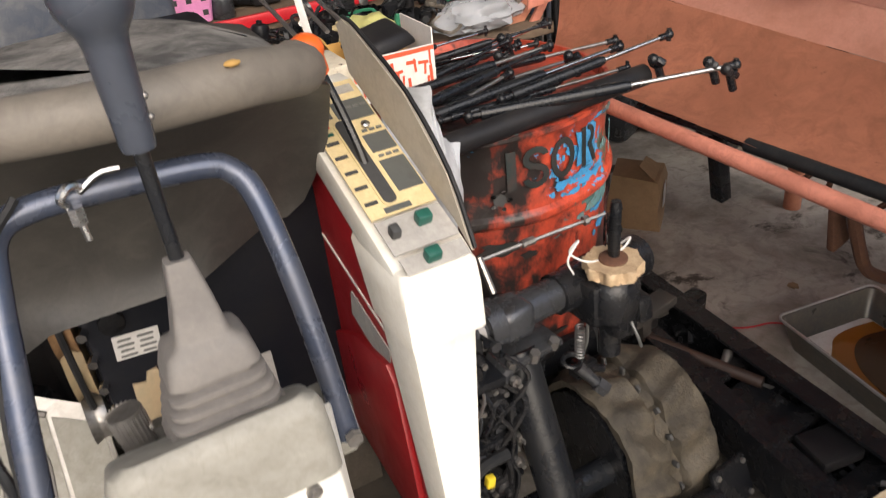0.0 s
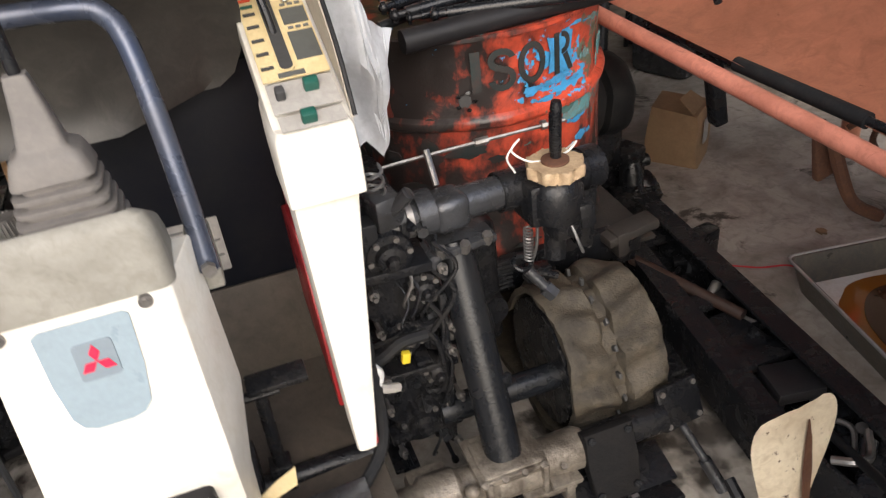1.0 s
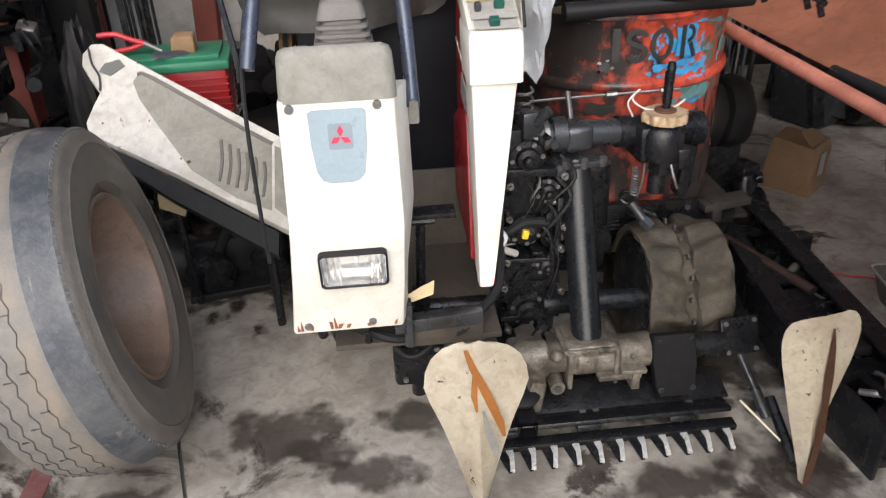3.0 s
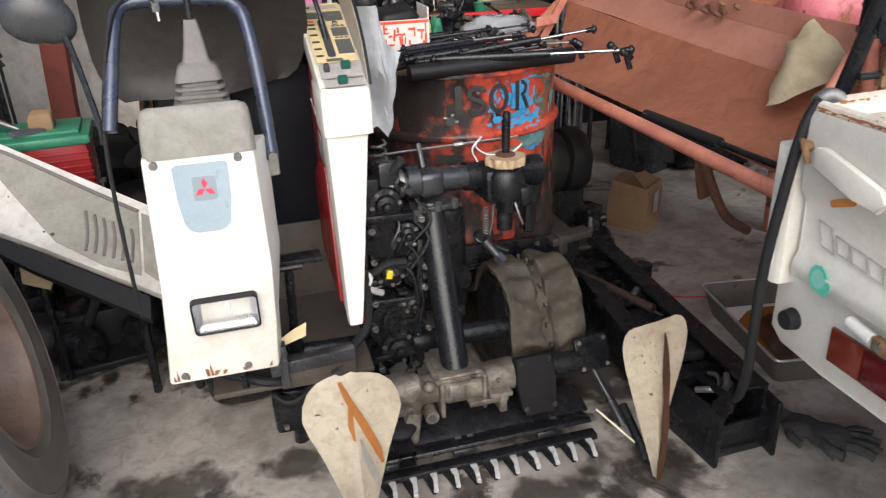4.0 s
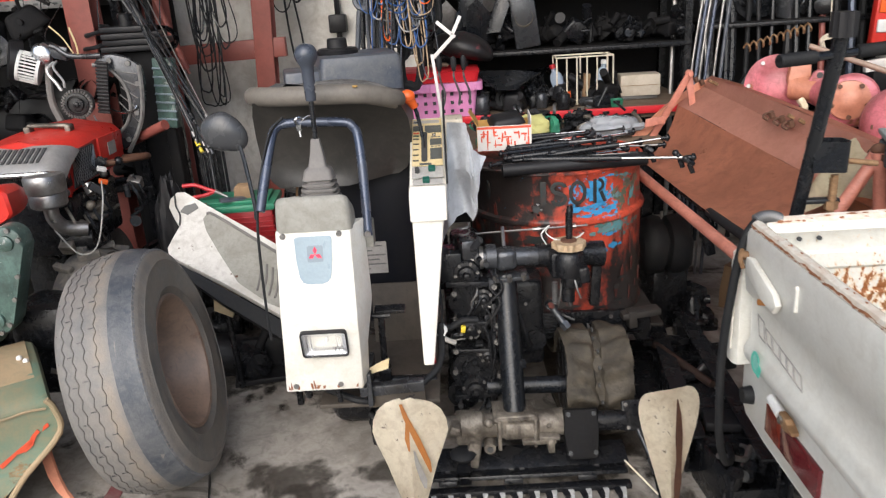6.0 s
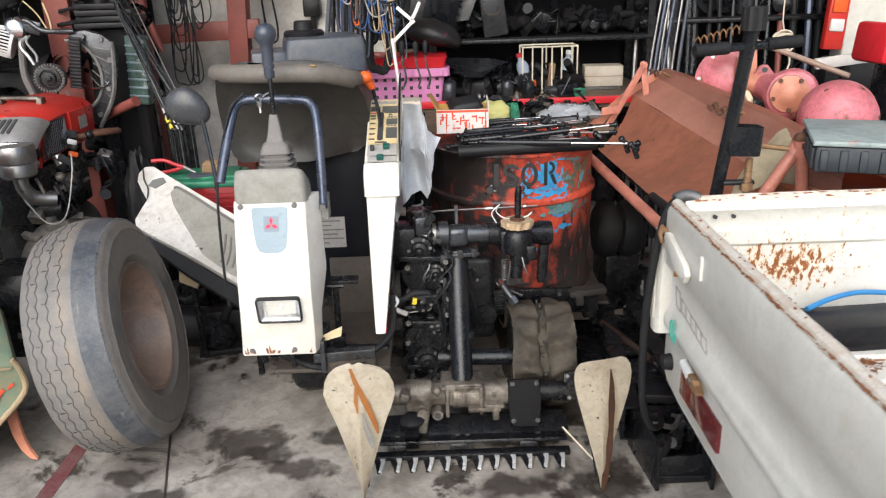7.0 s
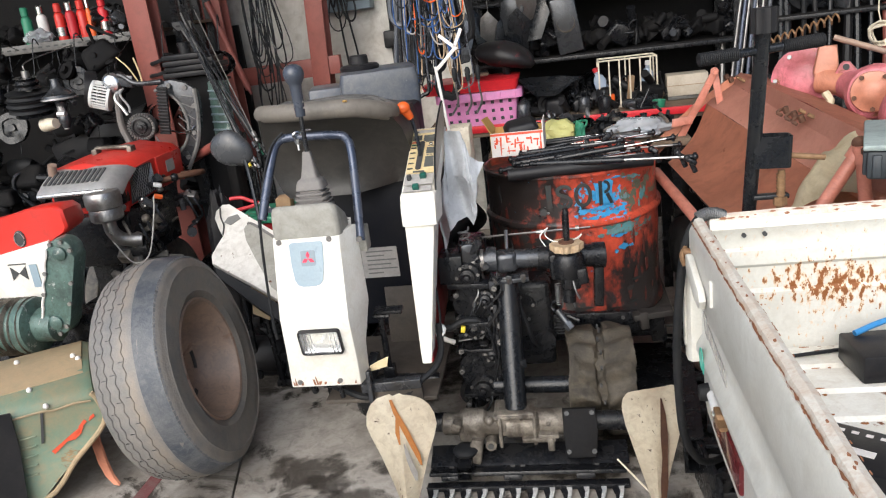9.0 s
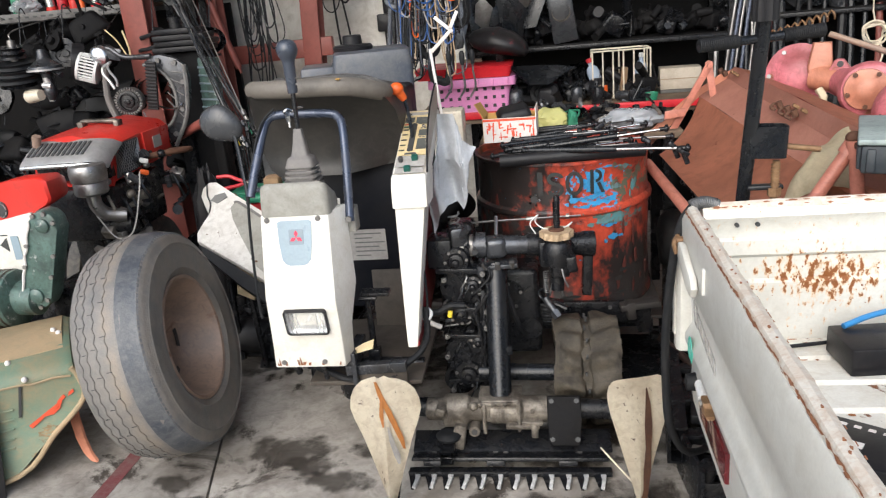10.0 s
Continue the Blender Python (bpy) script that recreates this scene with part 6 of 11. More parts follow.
def blob(w, h, seed, n=14):
    rr = random.Random(seed)
    return [(w / 2 * math.cos(2 * math.pi * k / n) * rr.uniform(0.55, 1.1), h / 2 * math.sin(2 * math.pi * k / n) * rr.uniform(0.55, 1.1)) for k in range(n)]


def arc(cx, cy, rx, ry, a0, a1, th, n=10):
    o = [(cx + rx * math.cos(radians(a0 + (a1 - a0) * k / n)), cy + ry * math.sin(radians(a0 + (a1 - a0) * k / n))) for k in range(n + 1)]
    i = [(cx + (rx - th) * math.cos(radians(a1 + (a0 - a1) * k / n)), cy + (ry - th) * math.sin(radians(a1 + (a0 - a1) * k / n))) for k in range(n + 1)]
    return o + i


ZL = 0.757
for a, h2 in ((-0.245, 0.040),):
    on_drum(a, ZL, [(-0.009, -h2), (0.009, -h2 * 0.9), (0.008, h2), (-0.010, h2)], 0.003, "drumdark", "stencil_shape")
on_drum(-0.085, ZL, arc(0, 0.018, 0.027, 0.022, 10, 270, 0.012), 0.003, "drumdark", "stencil_shape", "black stencilled shape")
on_drum(-0.085, ZL, arc(0, -0.018, 0.027, 0.024, -170, 90, 0.012), 0.003, "drumdark", "stencil_shape")
on_drum(0.115, ZL, arc(0, 0, 0.029, 0.040, 0, 180, 0.012), 0.003, "drumdark", "stencil_shape")
on_drum(0.115, ZL, arc(0, 0, 0.029, 0.040, 180, 360, 0.012), 0.003, "drumdark", "stencil_shape")
on_drum(0.335, ZL, [(-0.030, -0.034), (0.004, -0.030), (0.012, -0.040), (0.034, -0.036), (0.030, 0.004), (0.036, 0.034), (0.008, 0.042), (-0.006, 0.030), (-0.032, 0.036), (-0.024, 0.004)], 0.0022, "drumblue", "blue_patch", "patch of bright blue paint")
on_drum(0.310, ZL, [(-0.008, -0.040), (0.004, -0.040), (0.004, 0.040), (-0.008, 0.040)], 0.0036, "drumdark", "stencil_shape")
on_drum(0.345, ZL, arc(0, 0.018, 0.022, 0.022, -90, 90, 0.010), 0.0036, "drumdark", "stencil_shape")
on_drum(0.375, ZL, [(-0.006, -0.006), (0.006, -0.002), (0.022, -0.040), (0.010, -0.040)], 0.0036, "drumdark", "stencil_shape")
for k, (a, z, w, h, mt) in enumerate(((0.30, 0.705, 0.10, 0.022, "drumblue"), (0.22, 0.675, 0.06, 0.02, "drumblue"), (0.10, 0.70, 0.04, 0.03, "drumblue"), (0.45, 0.62, 0.10, 0.035, "drumteal"), (0.62, 0.625, 0.08, 0.05, "drumteal"), (0.50, 0.60, 0.05, 0.02, "drumblue"), (0.74, 0.79, 0.05, 0.02, "drumteal"), (0.85, 0.72, 0.03, 0.06, "drumteal"), (0.60, 0.73, 0.03, 0.03, "drumteal"), (0.20, 0.49, 0.03, 0.012, "drumblue"), (0.36, 0.725, 0.03, 0.02, "drumblue"), (0.17, 0.765, 0.03, 0.03, "drumblue"), (0.5, 0.8, 0.06, 0.012, "drumblue"), (-0.95, 0.66, 0.08, 0.2, "drumdark"), (-0.35, 0.60, 0.12, 0.05, "drumdark"), (-0.55, 0.62, 0.16, 0.10, "drumdark"), (-0.8, 0.56, 0.18, 0.16, "drumdark"), (0.7, 0.42, 0.14, 0.06, "drumdark"), (-0.5, 0.43, 0.2, 0.12, "drumdark"), (0.3, 0.34, 0.2, 0.05, "drumdark"), (0.55, 0.56, 0.06, 0.03, "drumblue"))):
    qq = random.Random(k + 300)
    if w * h > 0.006:
        for j in range(4):
            on_drum(a + qq.uniform(-0.6, 0.6) * w / DR, z + qq.uniform(-0.5, 0.5) * h, blob(w * qq.uniform(0.15, 0.4), h * qq.uniform(0.15, 0.4), k * 9 + j, 11), 0.0012 + 0.00004 * k + 0.00001 * j, mt, "paint_flake")
        continue
    for j in range(3):
        on_drum(a + (0, 0.5, -0.5)[j] * w / DR, z + (0, qq.uniform(-0.5, 0.5) * h, qq.uniform(-0.5, 0.5) * h)[j], blob(w * (0.75, 0.35, 0.3)[j], h * (0.8, 0.4, 0.5)[j], k + 20 + 50 * j, 18), 0.0012 + 0.00007 * k + 0.00002 * j, mt, "paint_flake")
# Grime streaks and painted shade, thickest at the foot and left side.
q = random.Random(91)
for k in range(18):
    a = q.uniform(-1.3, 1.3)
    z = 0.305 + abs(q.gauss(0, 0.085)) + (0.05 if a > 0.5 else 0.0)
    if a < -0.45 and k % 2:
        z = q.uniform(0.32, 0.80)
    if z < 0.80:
        on_drum(a, z, blob(q.uniform(0.006, 0.022), q.uniform(0.02, 0.10), k + 2000, 22), 0.0010 + 0.00001 * k, "grimeshade", "grime_patch")
on_drum(-0.32, 0.705, blob(0.03, 0.034, 3), 0.002, "ink", "hole", "ragged hole")
for k in range(5):
    a = -0.32 + 0.055 * math.cos(k * 1.26)
    on_drum(a, 0.705 + 0.018 * math.sin(k * 1.26), blob(0.011, 0.009, k), 0.0045, "chrome", "torn_edge", "bright torn metal")

# gas springs heaped on the drum
rr = random.Random(5)


def gas_spring(a, b, r, label, group="gas springs on the drum", mats=("blackpaint", "chrome")):
    a, b = V(a), V(b)
    t = thing("gas_spring", label, "gas spring", a, group)
    mid = a.lerp(b, 0.58)
    bm = B()
    rod(bm, a, mid, r, n=14)
    rod(bm, mid, mid + (b - a).normalized() * 0.008, r * 0.8, n=12)
    part("cylinder", bm, mats[0], t)
    bm = B()
    rod(bm, mid, b, r * 0.42, n=10)
    part("piston_rod", bm, mats[1], t)
    for p, q in ((a, a - (b - a).normalized() * 0.022), (b, b + (b - a).normalized() * 0.022)):
        bm = B()
        rod(bm, p, q, r * 0.7, n=10)
        ball(bm, q, r * 0.95, u=10, v=8)
        rod(bm, q + V((0, 0, 0.012)), q - V((0, 0, 0.012)), r * 0.5, n=8)
        part("end_fitting", bm, "black", t)
    return t


bm = B()
rod(bm, (0.520, 0.562, 0.840), (0.985, 0.590, 0.846), 0.0215, n=18)
solo("pipe", bm, "darkplastic", "thick dull black foam-covered pipe lying across the drum", "pipe", group="")
gas_spring((0.62, 0.60, 0.862), (1.075, 0.475, 0.868), 0.011, "long gas spring with a bright rod across the drum")
gas_spring((0.70, 0.62, 0.87), (1.03, 0.60, 0.905), 0.010, "slim gas spring with a bright chrome rod")
gas_spring((0.56, 0.66, 0.858), (0.96, 0.66, 0.885), 0.011, "black gas spring lying on the heap")
for k in range(15):
    x0, y0 = rr.uniform(0.5, 0.72), rr.uniform(0.60, 1.02)
    an = rr.uniform(-0.35, 0.45)
    ln = rr.uniform(0.24, 0.40)
    z = 0.836 + 0.008 * (k % 5)
    gas_spring((x0, y0, z), (x0 + ln * math.cos(an), y0 + ln * math.sin(an) * 0.6, z + rr.uniform(-0.004, 0.03)), rr.uniform(0.007, 0.010), "used black gas spring in the heap", mats=("blackpaint", rr.choice(("chrome", "iron", "blackpaint"))))
for k, (x, y, z) in enumerate(((1.085, 0.47, 0.855), (1.06, 0.49, 0.87), (0.99, 0.56, 0.875), (0.90, 0.70, 0.87), (0.80, 0.80, 0.87), (0.86, 0.88, 0.875))):
    bm = B()
    box(bm, (0.035, 0.02, 0.014), (x, y, z), (20 * k, 30, 40 * k), 0.004)
    rod(bm, (x, y, z - 0.005), (x + 0.012, y, z - 0.035), 0.008, n=8)
    ball(bm, (x - 0.012, y, z + 0.01), 0.011, u=10, v=8)
    solo("hinge_fitting", bm, "black", "small black steel hinge fitting on the drum", "fitting", group="fittings on the drum")


def open_carton():
    t = thing("open_carton", "open white and orange carton holding black parts", "carton", (0.55, 0.87, 0.85))
    m = Matrix.Translation((0.548, 0.865, 0.857)) @ pose(0, 0, 0, 0, 0, -2)
    w, d, h = 0.185, 0.14, 0.085
    for nm, size, at, mt in (("front_wall", (w, 0.003, h), (0, -d / 2, h / 2), "cardwhite"), ("back_wall", (w, 0.003, h), (0, d / 2, h / 2), "cardyel"), ("side_wall", (0.003, d, h), (-w / 2, 0, h / 2), "cardyel"), ("side_wall", (0.003, d, h + 0.03), (w / 2, 0, h / 2 + 0.015), "cardwhite"), ("bottom", (w, d, 0.003), (0, 0, 0.002), "card")):
        bm = B()
        box(bm, size, at)
        bmesh.ops.transform(bm, matrix=m, verts=bm.verts)
        wall = part(nm, bm, mt, t)
        if nm == "front_wall":
            rr2 = random.Random(2)
            for k in range(34):
                bm = B()
                tall = rr2.random() < 0.6
                box(bm, (rr2.uniform(0.002, 0.006) if tall else rr2.uniform(0.008, 0.024), 0.0012, rr2.uniform(0.012, 0.034) if tall else rr2.uniform(0.003, 0.007)), (rr2.uniform(-0.084, 0.084), -d / 2 - 0.0022 - 0.00002 * k, rr2.uniform(0.018, 0.066)), (0, rr2.uniform(-8, 8), 0))
                bmesh.ops.transform(bm, matrix=m, verts=bm.verts)
                part("print_bar", bm, "labelred", wall)
            bm = B()
            box(bm, (w, 0.001, 0.008), (0, -d / 2 - 0.002, h - 0.006))
            bmesh.ops.transform(bm, matrix=m, verts=bm.verts)
            part("print_bar", bm, "labelred", wall)
    bm = B()
    slab(bm, [(-0.07, 0), (0.07, 0), (0.065, 0.05), (-0.06, 0.06)], 0.003, m @ Matrix.Translation((-0.09, 0, h)) @ pose(0, 0, 0, 60, 0, 90))
    part("flap", bm, "cardyel", t)
    bm = B()
    box(bm, (0.13, 0.10, 0.03), (0.01, 0, h + 0.012), (14, -8, 10), 0.01, taper=0.7)
    bmesh.ops.transform(bm, matrix=m, verts=bm.verts)
    bm2 = bm
    solo("plastic_cover", bm2, "darkplastic", "black moulded plastic part in the carton", "part")


open_carton()


def bag(name, at, size, mat, label, seed):
    bm = B()
    bmesh.ops.create_icosphere(bm, subdivisions=4, radius=1.0)
    for v in bm.verts:
        n = noise.noise(v.co * 1.6 + V((seed, 0, 0))) * 0.30 + abs(noise.noise(v.co * 4 + V((0, seed, 0)))) * 0.22 - abs(noise.noise(v.co * 9 + V((seed, seed, 0)))) * 0.12
        v.co *= 1 + n
        v.co = V((v.co.x * size[0], v.co.y * size[1], max(v.co.z, -0.75) * size[2])) + V(at)
    return solo(name, bm, mat, label, "bag")


bag("clear_bag", (1.01, 1.24, 0.835), (0.115, 0.07, 0.045), "bagclear", "crumpled clear polythene bag of parts", 2.0)
bag("yellow_bag", (0.69, 1.22, 0.850), (0.070, 0.06, 0.052), "bagyellow", "tied translucent yellow-green bag", 5.0)

# small hardware strewn on the table behind the drum
q = random.Random(44)
for k in range(46):
    p = V((q.uniform(0.46, 1.16), q.uniform(1.19, 1.60), 0.792 + q.choice((0.0, 0.02, 0.045))))
    bm = B()
    kind = q.choice(("bolt_fitting", "hose_clamp", "spanner", "cable_scrap", "bearing", "bracket_piece"))
    if kind == "bolt_fitting":
        rod(bm, p, p + V((q.uniform(-0.06, 0.06), q.uniform(-0.05, 0.05), q.uniform(0.0, 0.04))), q.uniform(0.005, 0.012), n=8)
        rod(bm, p, p + V((0, 0, 0.012)), 0.014, n=6)
    elif kind == "hose_clamp":
        lathe(bm, [(0.026, 0), (0.030, 0.006), (0.026, 0.014), (0.023, 0.006)], Matrix.Translation(p + V((0, 0, 0.026))) @ pose(0, 0, 0, q.uniform(40, 90), 0, q.uniform(0, 180)), 18, closed=True)
    elif kind == "spanner":
        an = q.uniform(0, 3.1)
        e = p + V((0.16 * math.cos(an), 0.08 * math.sin(an), 0.02))
        rod(bm, p, e, 0.006, n=6)
        rod(bm, e, e + V((0, 0, 0.010)), 0.016, n=10)
    elif kind == "cable_scrap":
        tube(bm, [p + V((0.05 * math.cos(j * 1.3 + k), 0.04 * math.sin(j * 1.7), 0.012 + 0.012 * (j % 3))) for j in range(7)], 0.005, 6)
    elif kind == "bearing":
        lathe(bm, [(0.014, 0), (0.034, 0), (0.034, 0.02), (0.014, 0.02)], Matrix.Translation(p) @ pose(0, 0, 0, q.uniform(0, 70), 0, q.uniform(0, 180)), 18, closed=True)
    else:
        box(bm, (q.uniform(0.04, 0.10), q.uniform(0.02, 0.05), q.uniform(0.01, 0.03)), p + V((0, 0, 0.012)), (q.uniform(-15, 15), q.uniform(-15, 15), q.uniform(0, 180)), 0.003)
    mt = q.choice(("black", "steelgrey", "iron", "hose", "black", "cast", "gold", "blackpaint", "boxgreen"))
    solo(kind, bm, mt, {"bolt_fitting": "loose greasy bolt among the table clutter", "hose_clamp": "loose round hose clamp on the table", "spanner": "dirty spanner lying on the table", "cable_scrap": "curled scrap of cable on the table", "bearing": "used bearing ring on the table", "bracket_piece": "small oily bracket piece on the table"}[kind], kind.replace("_", " "), group="hardware on the table")
bag("green_bag", (0.775, 1.21, 0.84), (0.022, 0.025, 0.05), "boxgreen", "small knotted green plastic bag", 9.0)

# ---------------------------------------------------------------- loose wheel
WR = 0.361
WN = V((0.980, 0.101, 0.173)).normalized()
WC = V((-0.469, 0.227, 0.400)) - 0.104 * WN
wh = thing("wheel", "worn leaning tyre with a bluish band on a rusted rim", "wheel", (WC.x, WC.y, 0))
WD = (V((0, 0, -1)) + WN * WN.z).normalized()
XA = axes(WC, WD, WN.cross(WD)) @ Matrix.Diagonal((1, 1, 0.93, 1))  # z runs along the axle


def tread(h):
    """Radius of the tyre's skin across its width."""
    return WR - 0.020 * (abs(h) / 0.10) ** 2.4


GROOVES = (0.012, -0.022, -0.056, -0.086)
bm = B()
prof = [(0.186, 0.066), (0.193, 0.094), (0.204, 0.110), (0.222, 0.120), (0.226, 0.1235), (0.230, 0.1225), (0.262, 0.1285), (0.285, 0.130), (0.304, 0.1275), (0.307, 0.1300), (0.311, 0.1265), (0.324, 0.122), (0.334, 0.116), (0.342, 0.107)]
cross_prof = prof + [(tread(h), h) for h in (0.096, 0.080, 0.060, 0.036)]
for h0 in GROOVES:
    cross_prof += [(tread(h0), h0 + 0.0022), (tread(h0) - 0.003, h0 + 0.0008), (tread(h0) - 0.003, h0 - 0.0008), (tread(h0), h0 - 0.0022)]
cross_prof += [(r, -h) for r, h in reversed(prof)]
NT = 216
lathe(bm, cross_prof, XA, NT, closed=True)
inv = XA.inverted()
for v in bm.verts:
    loc = inv @ v.co
    a = math.atan2(loc.y, loc.x)
    if -0.092 < loc.z < 0.018 and math.hypot(loc.x, loc.y) > 0.32:
        v.co += WN * 0.0034 * math.cos(a * NT / 4)
    if v.co.z < 0.012:
        v.co.z = max(v.co.z, 0.002)
rough_up(bm, 0.0014, 0.05, 2)
tyre = part("tyre", bm, "tyretread", wh, "bald grey-black tyre")
bm = B()
lathe(bm, [(0.3435, 0.1075), (tread(0.095) + 0.0012, 0.095), (tread(0.075) + 0.0012, 0.075), (tread(0.046) + 0.0012, 0.046), (tread(0.046) - 0.003, 0.046), (0.335, 0.104)], XA, NT, closed=True)
rough_up(bm, 0.001, 0.04, 5)
part("blue_band", bm, "rubberblue", tyre, "bluish band on the shoulder")
q = random.Random(17)
for k in range(130):
    bm = B()
    m = XA @ Matrix.Rotation(2 * math.pi * k / 130, 4, "Z")
    w_ = q.uniform(0.5, 1.25)
    slab(bm, [(-0.0040 * w_, -0.006), (0.0040 * w_, -0.006), (0.003, 0.007 * w_), (-0.003, 0.007)], 0.003, m @ Matrix.Translation((0.3405, 0, 0.1100)) @ pose(0, 0, 0, 0, 40, 0))
    part("shoulder_block", bm, "scuff", tyre)
for k in range(96):
    bm = B()
    m = XA @ Matrix.Rotation(2 * math.pi * (k + 0.3 * (k % 3)) / 96, 4, "Z")
    h0 = (0.002, -0.032, -0.066, -0.099)[k % 4]
    slab(bm, [(-0.0010, -0.008), (0.0010, -0.008), (0.0016, 0.008), (-0.0006, 0.008)], 0.003, m @ Matrix.Translation((tread(h0) - 0.0004, 0, h0)) @ pose(0, 0, 0, 0, 90, 0) @ pose(0, 0, 0, 0, 0, 90))
    part("sipe", bm, "ink", tyre)
bm = B()
lathe(bm, [(0.203, 0.103), (0.205, 0.112), (0.201, 0.116), (0.193, 0.112), (0.188, 0.098), (0.184, 0.082), (0.178, 0.070), (0.168, 0.040), (0.160, 0.010), (0.146, -0.022), (0.120, -0.040), (0.098, -0.046), (0.088, -0.042), (0.080, -0.036), (0.045, -0.034), (0.040, -0.042), (0.030, -0.044), (0.030, -0.07), (0.15, -0.07), (0.185, -0.03), (0.192, 0.05), (0.194, 0.085)], XA, 72, closed=True)
rim = part("rim", bm, "rim", wh, "deep rusty brown steel rim")
for k in range(5):
    a = 2 * math.pi * k / 5 + 0.4
    bm = B()
    c = XA @ V((0.06 * math.cos(a), 0.06 * math.sin(a), -0.035))
    rod(bm, c - WN * 0.004, c + WN * 0.003, 0.010, n=12)
    part("stud_hole", bm, "ink", rim)
for a0 in (195, 255, 15, 75, 135, 315):
    bm = B()
    m = XA @ Matrix.Rotation(radians(a0), 4, "Z")
    slab(bm, arc(0, 0, 0.142, 0.142, -13, 13, 0.018, 8), 0.004, m @ Matrix.Translation((0, 0, -0.026)))
    part("vent_slot", bm, "ink", rim, "dark vent slot")

# ---------------------------------------------------------------- kei truck bed
tr = thing("truck_bed", "rusty white pickup truck bed with its tailgate shut", "truck", (1.7, -1.0, 0))
GX, YF, YN, ZT, ZF = 0.962, -0.345, -1.76, 0.918, 0.637


def xz_plate(outline, y0, y1, bevel=0.0):
    """An outline in x-z drawn out from y0 to y1."""
    bm = B()
    slab(bm, outline, abs(y1 - y0), axes((0, (y0 + y1) / 2, 0), (1, 0, 0), (0, 0, 1)), bevel)
    return bm


# tailgate skin, pressed panel
bm = B()
outl = []
for x, z in ((0.958, 0.628), (0.952, 0.64), (0.952, 0.655), (0.966, 0.675), (0.964, 0.765), (0.947, 0.785), (0.943, 0.85), (0.943, 0.905), (0.948, 0.916), (0.970, 0.919), (0.978, 0.912), (0.980, 0.87), (0.988, 0.66), (0.988, 0.628)):
    outl.append((x, z))
gate = part("tailgate", xz_plate(outl, YF - 0.03, YN + 0.02, 0.002), "truck", tr, "off-white pressed steel tailgate")
bm = B()
tube(bm, [(0.962, YF - 0.03, 0.9185), (0.962, -0.75, 0.9185), (0.962, -1.2, 0.9185), (0.962, YN + 0.03, 0.9185)], 0.0125, 8, 12)
rough_up(bm, 0.002, 0.03, 3)
part("gate_rim", bm, "rustedge", gate, "rust-eaten top rim")
q = random.Random(31)
bm = B()
edge = []
for k in range(340):
    y = YN + 0.05 + (YF - YN - 0.085) * k / 339
    up = 158 + 14 * noise.noise(V((y * 30, 0, 3))) + 9 * noise.noise(V((y * 120, 4, 3)))
    low = 170 + 26 * noise.noise(V((y * 16, 9, 0))) + 20 * noise.noise(V((y * 80, 1, 7)))
    low = max(low, up + 1.0)
    edge.append([bm.verts.new((0.962 + 0.0143 * math.cos(radians(up + (low - up) * j / 5)), y, 0.9185 + 0.0143 * math.sin(radians(up + (low - up) * j / 5)))) for j in range(6)])
for a_, b_ in zip(edge, edge[1:]):
    for j in range(5):
        bm.faces.new((a_[j], a_[j + 1], b_[j + 1], b_[j]))
for k in range(110):
    y = q.uniform(YN + 0.05, YF - 0.035)
    a = radians(q.choice((176, 180, 30, 100)) + q.uniform(-9, 9))
    n_ = V((math.cos(a), 0, math.sin(a)))
    slab(bm, blob(q.uniform(0.003, 0.012), q.uniform(0.002, 0.005), k + 700, 9), 0.0012, axes(V((0.962, y, 0.9185)) + n_ * 0.0127, (0, 1, 0), V((0, 1, 0)).cross(n_)))
tagged(part("rust_patch", bm, "rustbloom", gate, "flaking rust patches along the rim"), kind="stuff")
for k, (u0, u1, gap) in enumerate(((0.0, 0.030, 0), (0.038, 0.066, 1), (0.070, 0.102, 2), (0.106, 0.134, 1), (0.138, 0.166, 0), (0.170, 0.200, 2))):
    bm = B()
    sk = 0.35

    def at_(u, v):
        return V((0.9626, -0.418 - u + sk * (v - 0.72), v - 0.12 * u))

    zt, zb = (0.742, 0.702) if k == 0 else (0.735, 0.708)
    run = [(u0, zt), (u1, zt), (u1, zb), (u0, zb), (u0, zt)] if gap < 3 else ([(u1, zt), (u0 + 0.004, zt), (u0, zb + 0.004), (u0, zb), (u1, zb)] if gap == 1 else [(u0, zb), (u0 + 0.012, zt), (u1, zt), (u1 - 0.006, zb), (u1 - 0.010, (zt + zb) / 2), (u0 + 0.010, (zt + zb) / 2)])
    tube(bm, [at_(u, v) for u, v in run], 0.0014, 5, smooth=False)
    part("letter_shape", bm, "labelgrey", gate, "faint grey outlined shape")
bm = B()
slab(bm, arc(0, 0, 0.021, 0.024, 20, 350, 0.007), 0.0016, axes((0.9505, -0.443, 0.652), (0, -1, 0), (0, 0, 1)))
part("green_mark", bm, "teal", gate, "smeared teal mark")
bm = B()
slab(bm, [(0.017 * math.cos(a * 0.5), 0.020 * math.sin(a * 0.5)) for a in range(12)], 0.0012, axes((0.9508, -0.443, 0.652), (0, -1, 0), (0, 0, 1)))
part("green_mark", bm, "tealpale", gate, "paler teal middle of the mark")
for y, z in ((-0.455, 0.655), (-0.46, 0.667)):
    bm = B()
    slab(bm, blob(0.028, 0.02, int(z * 1000)), 0.0014, axes((0.951, y, z - 0.02), (0, -1, 0), (0, 0, 1)))
    part("green_mark", bm, "teal", gate)
bm = B()
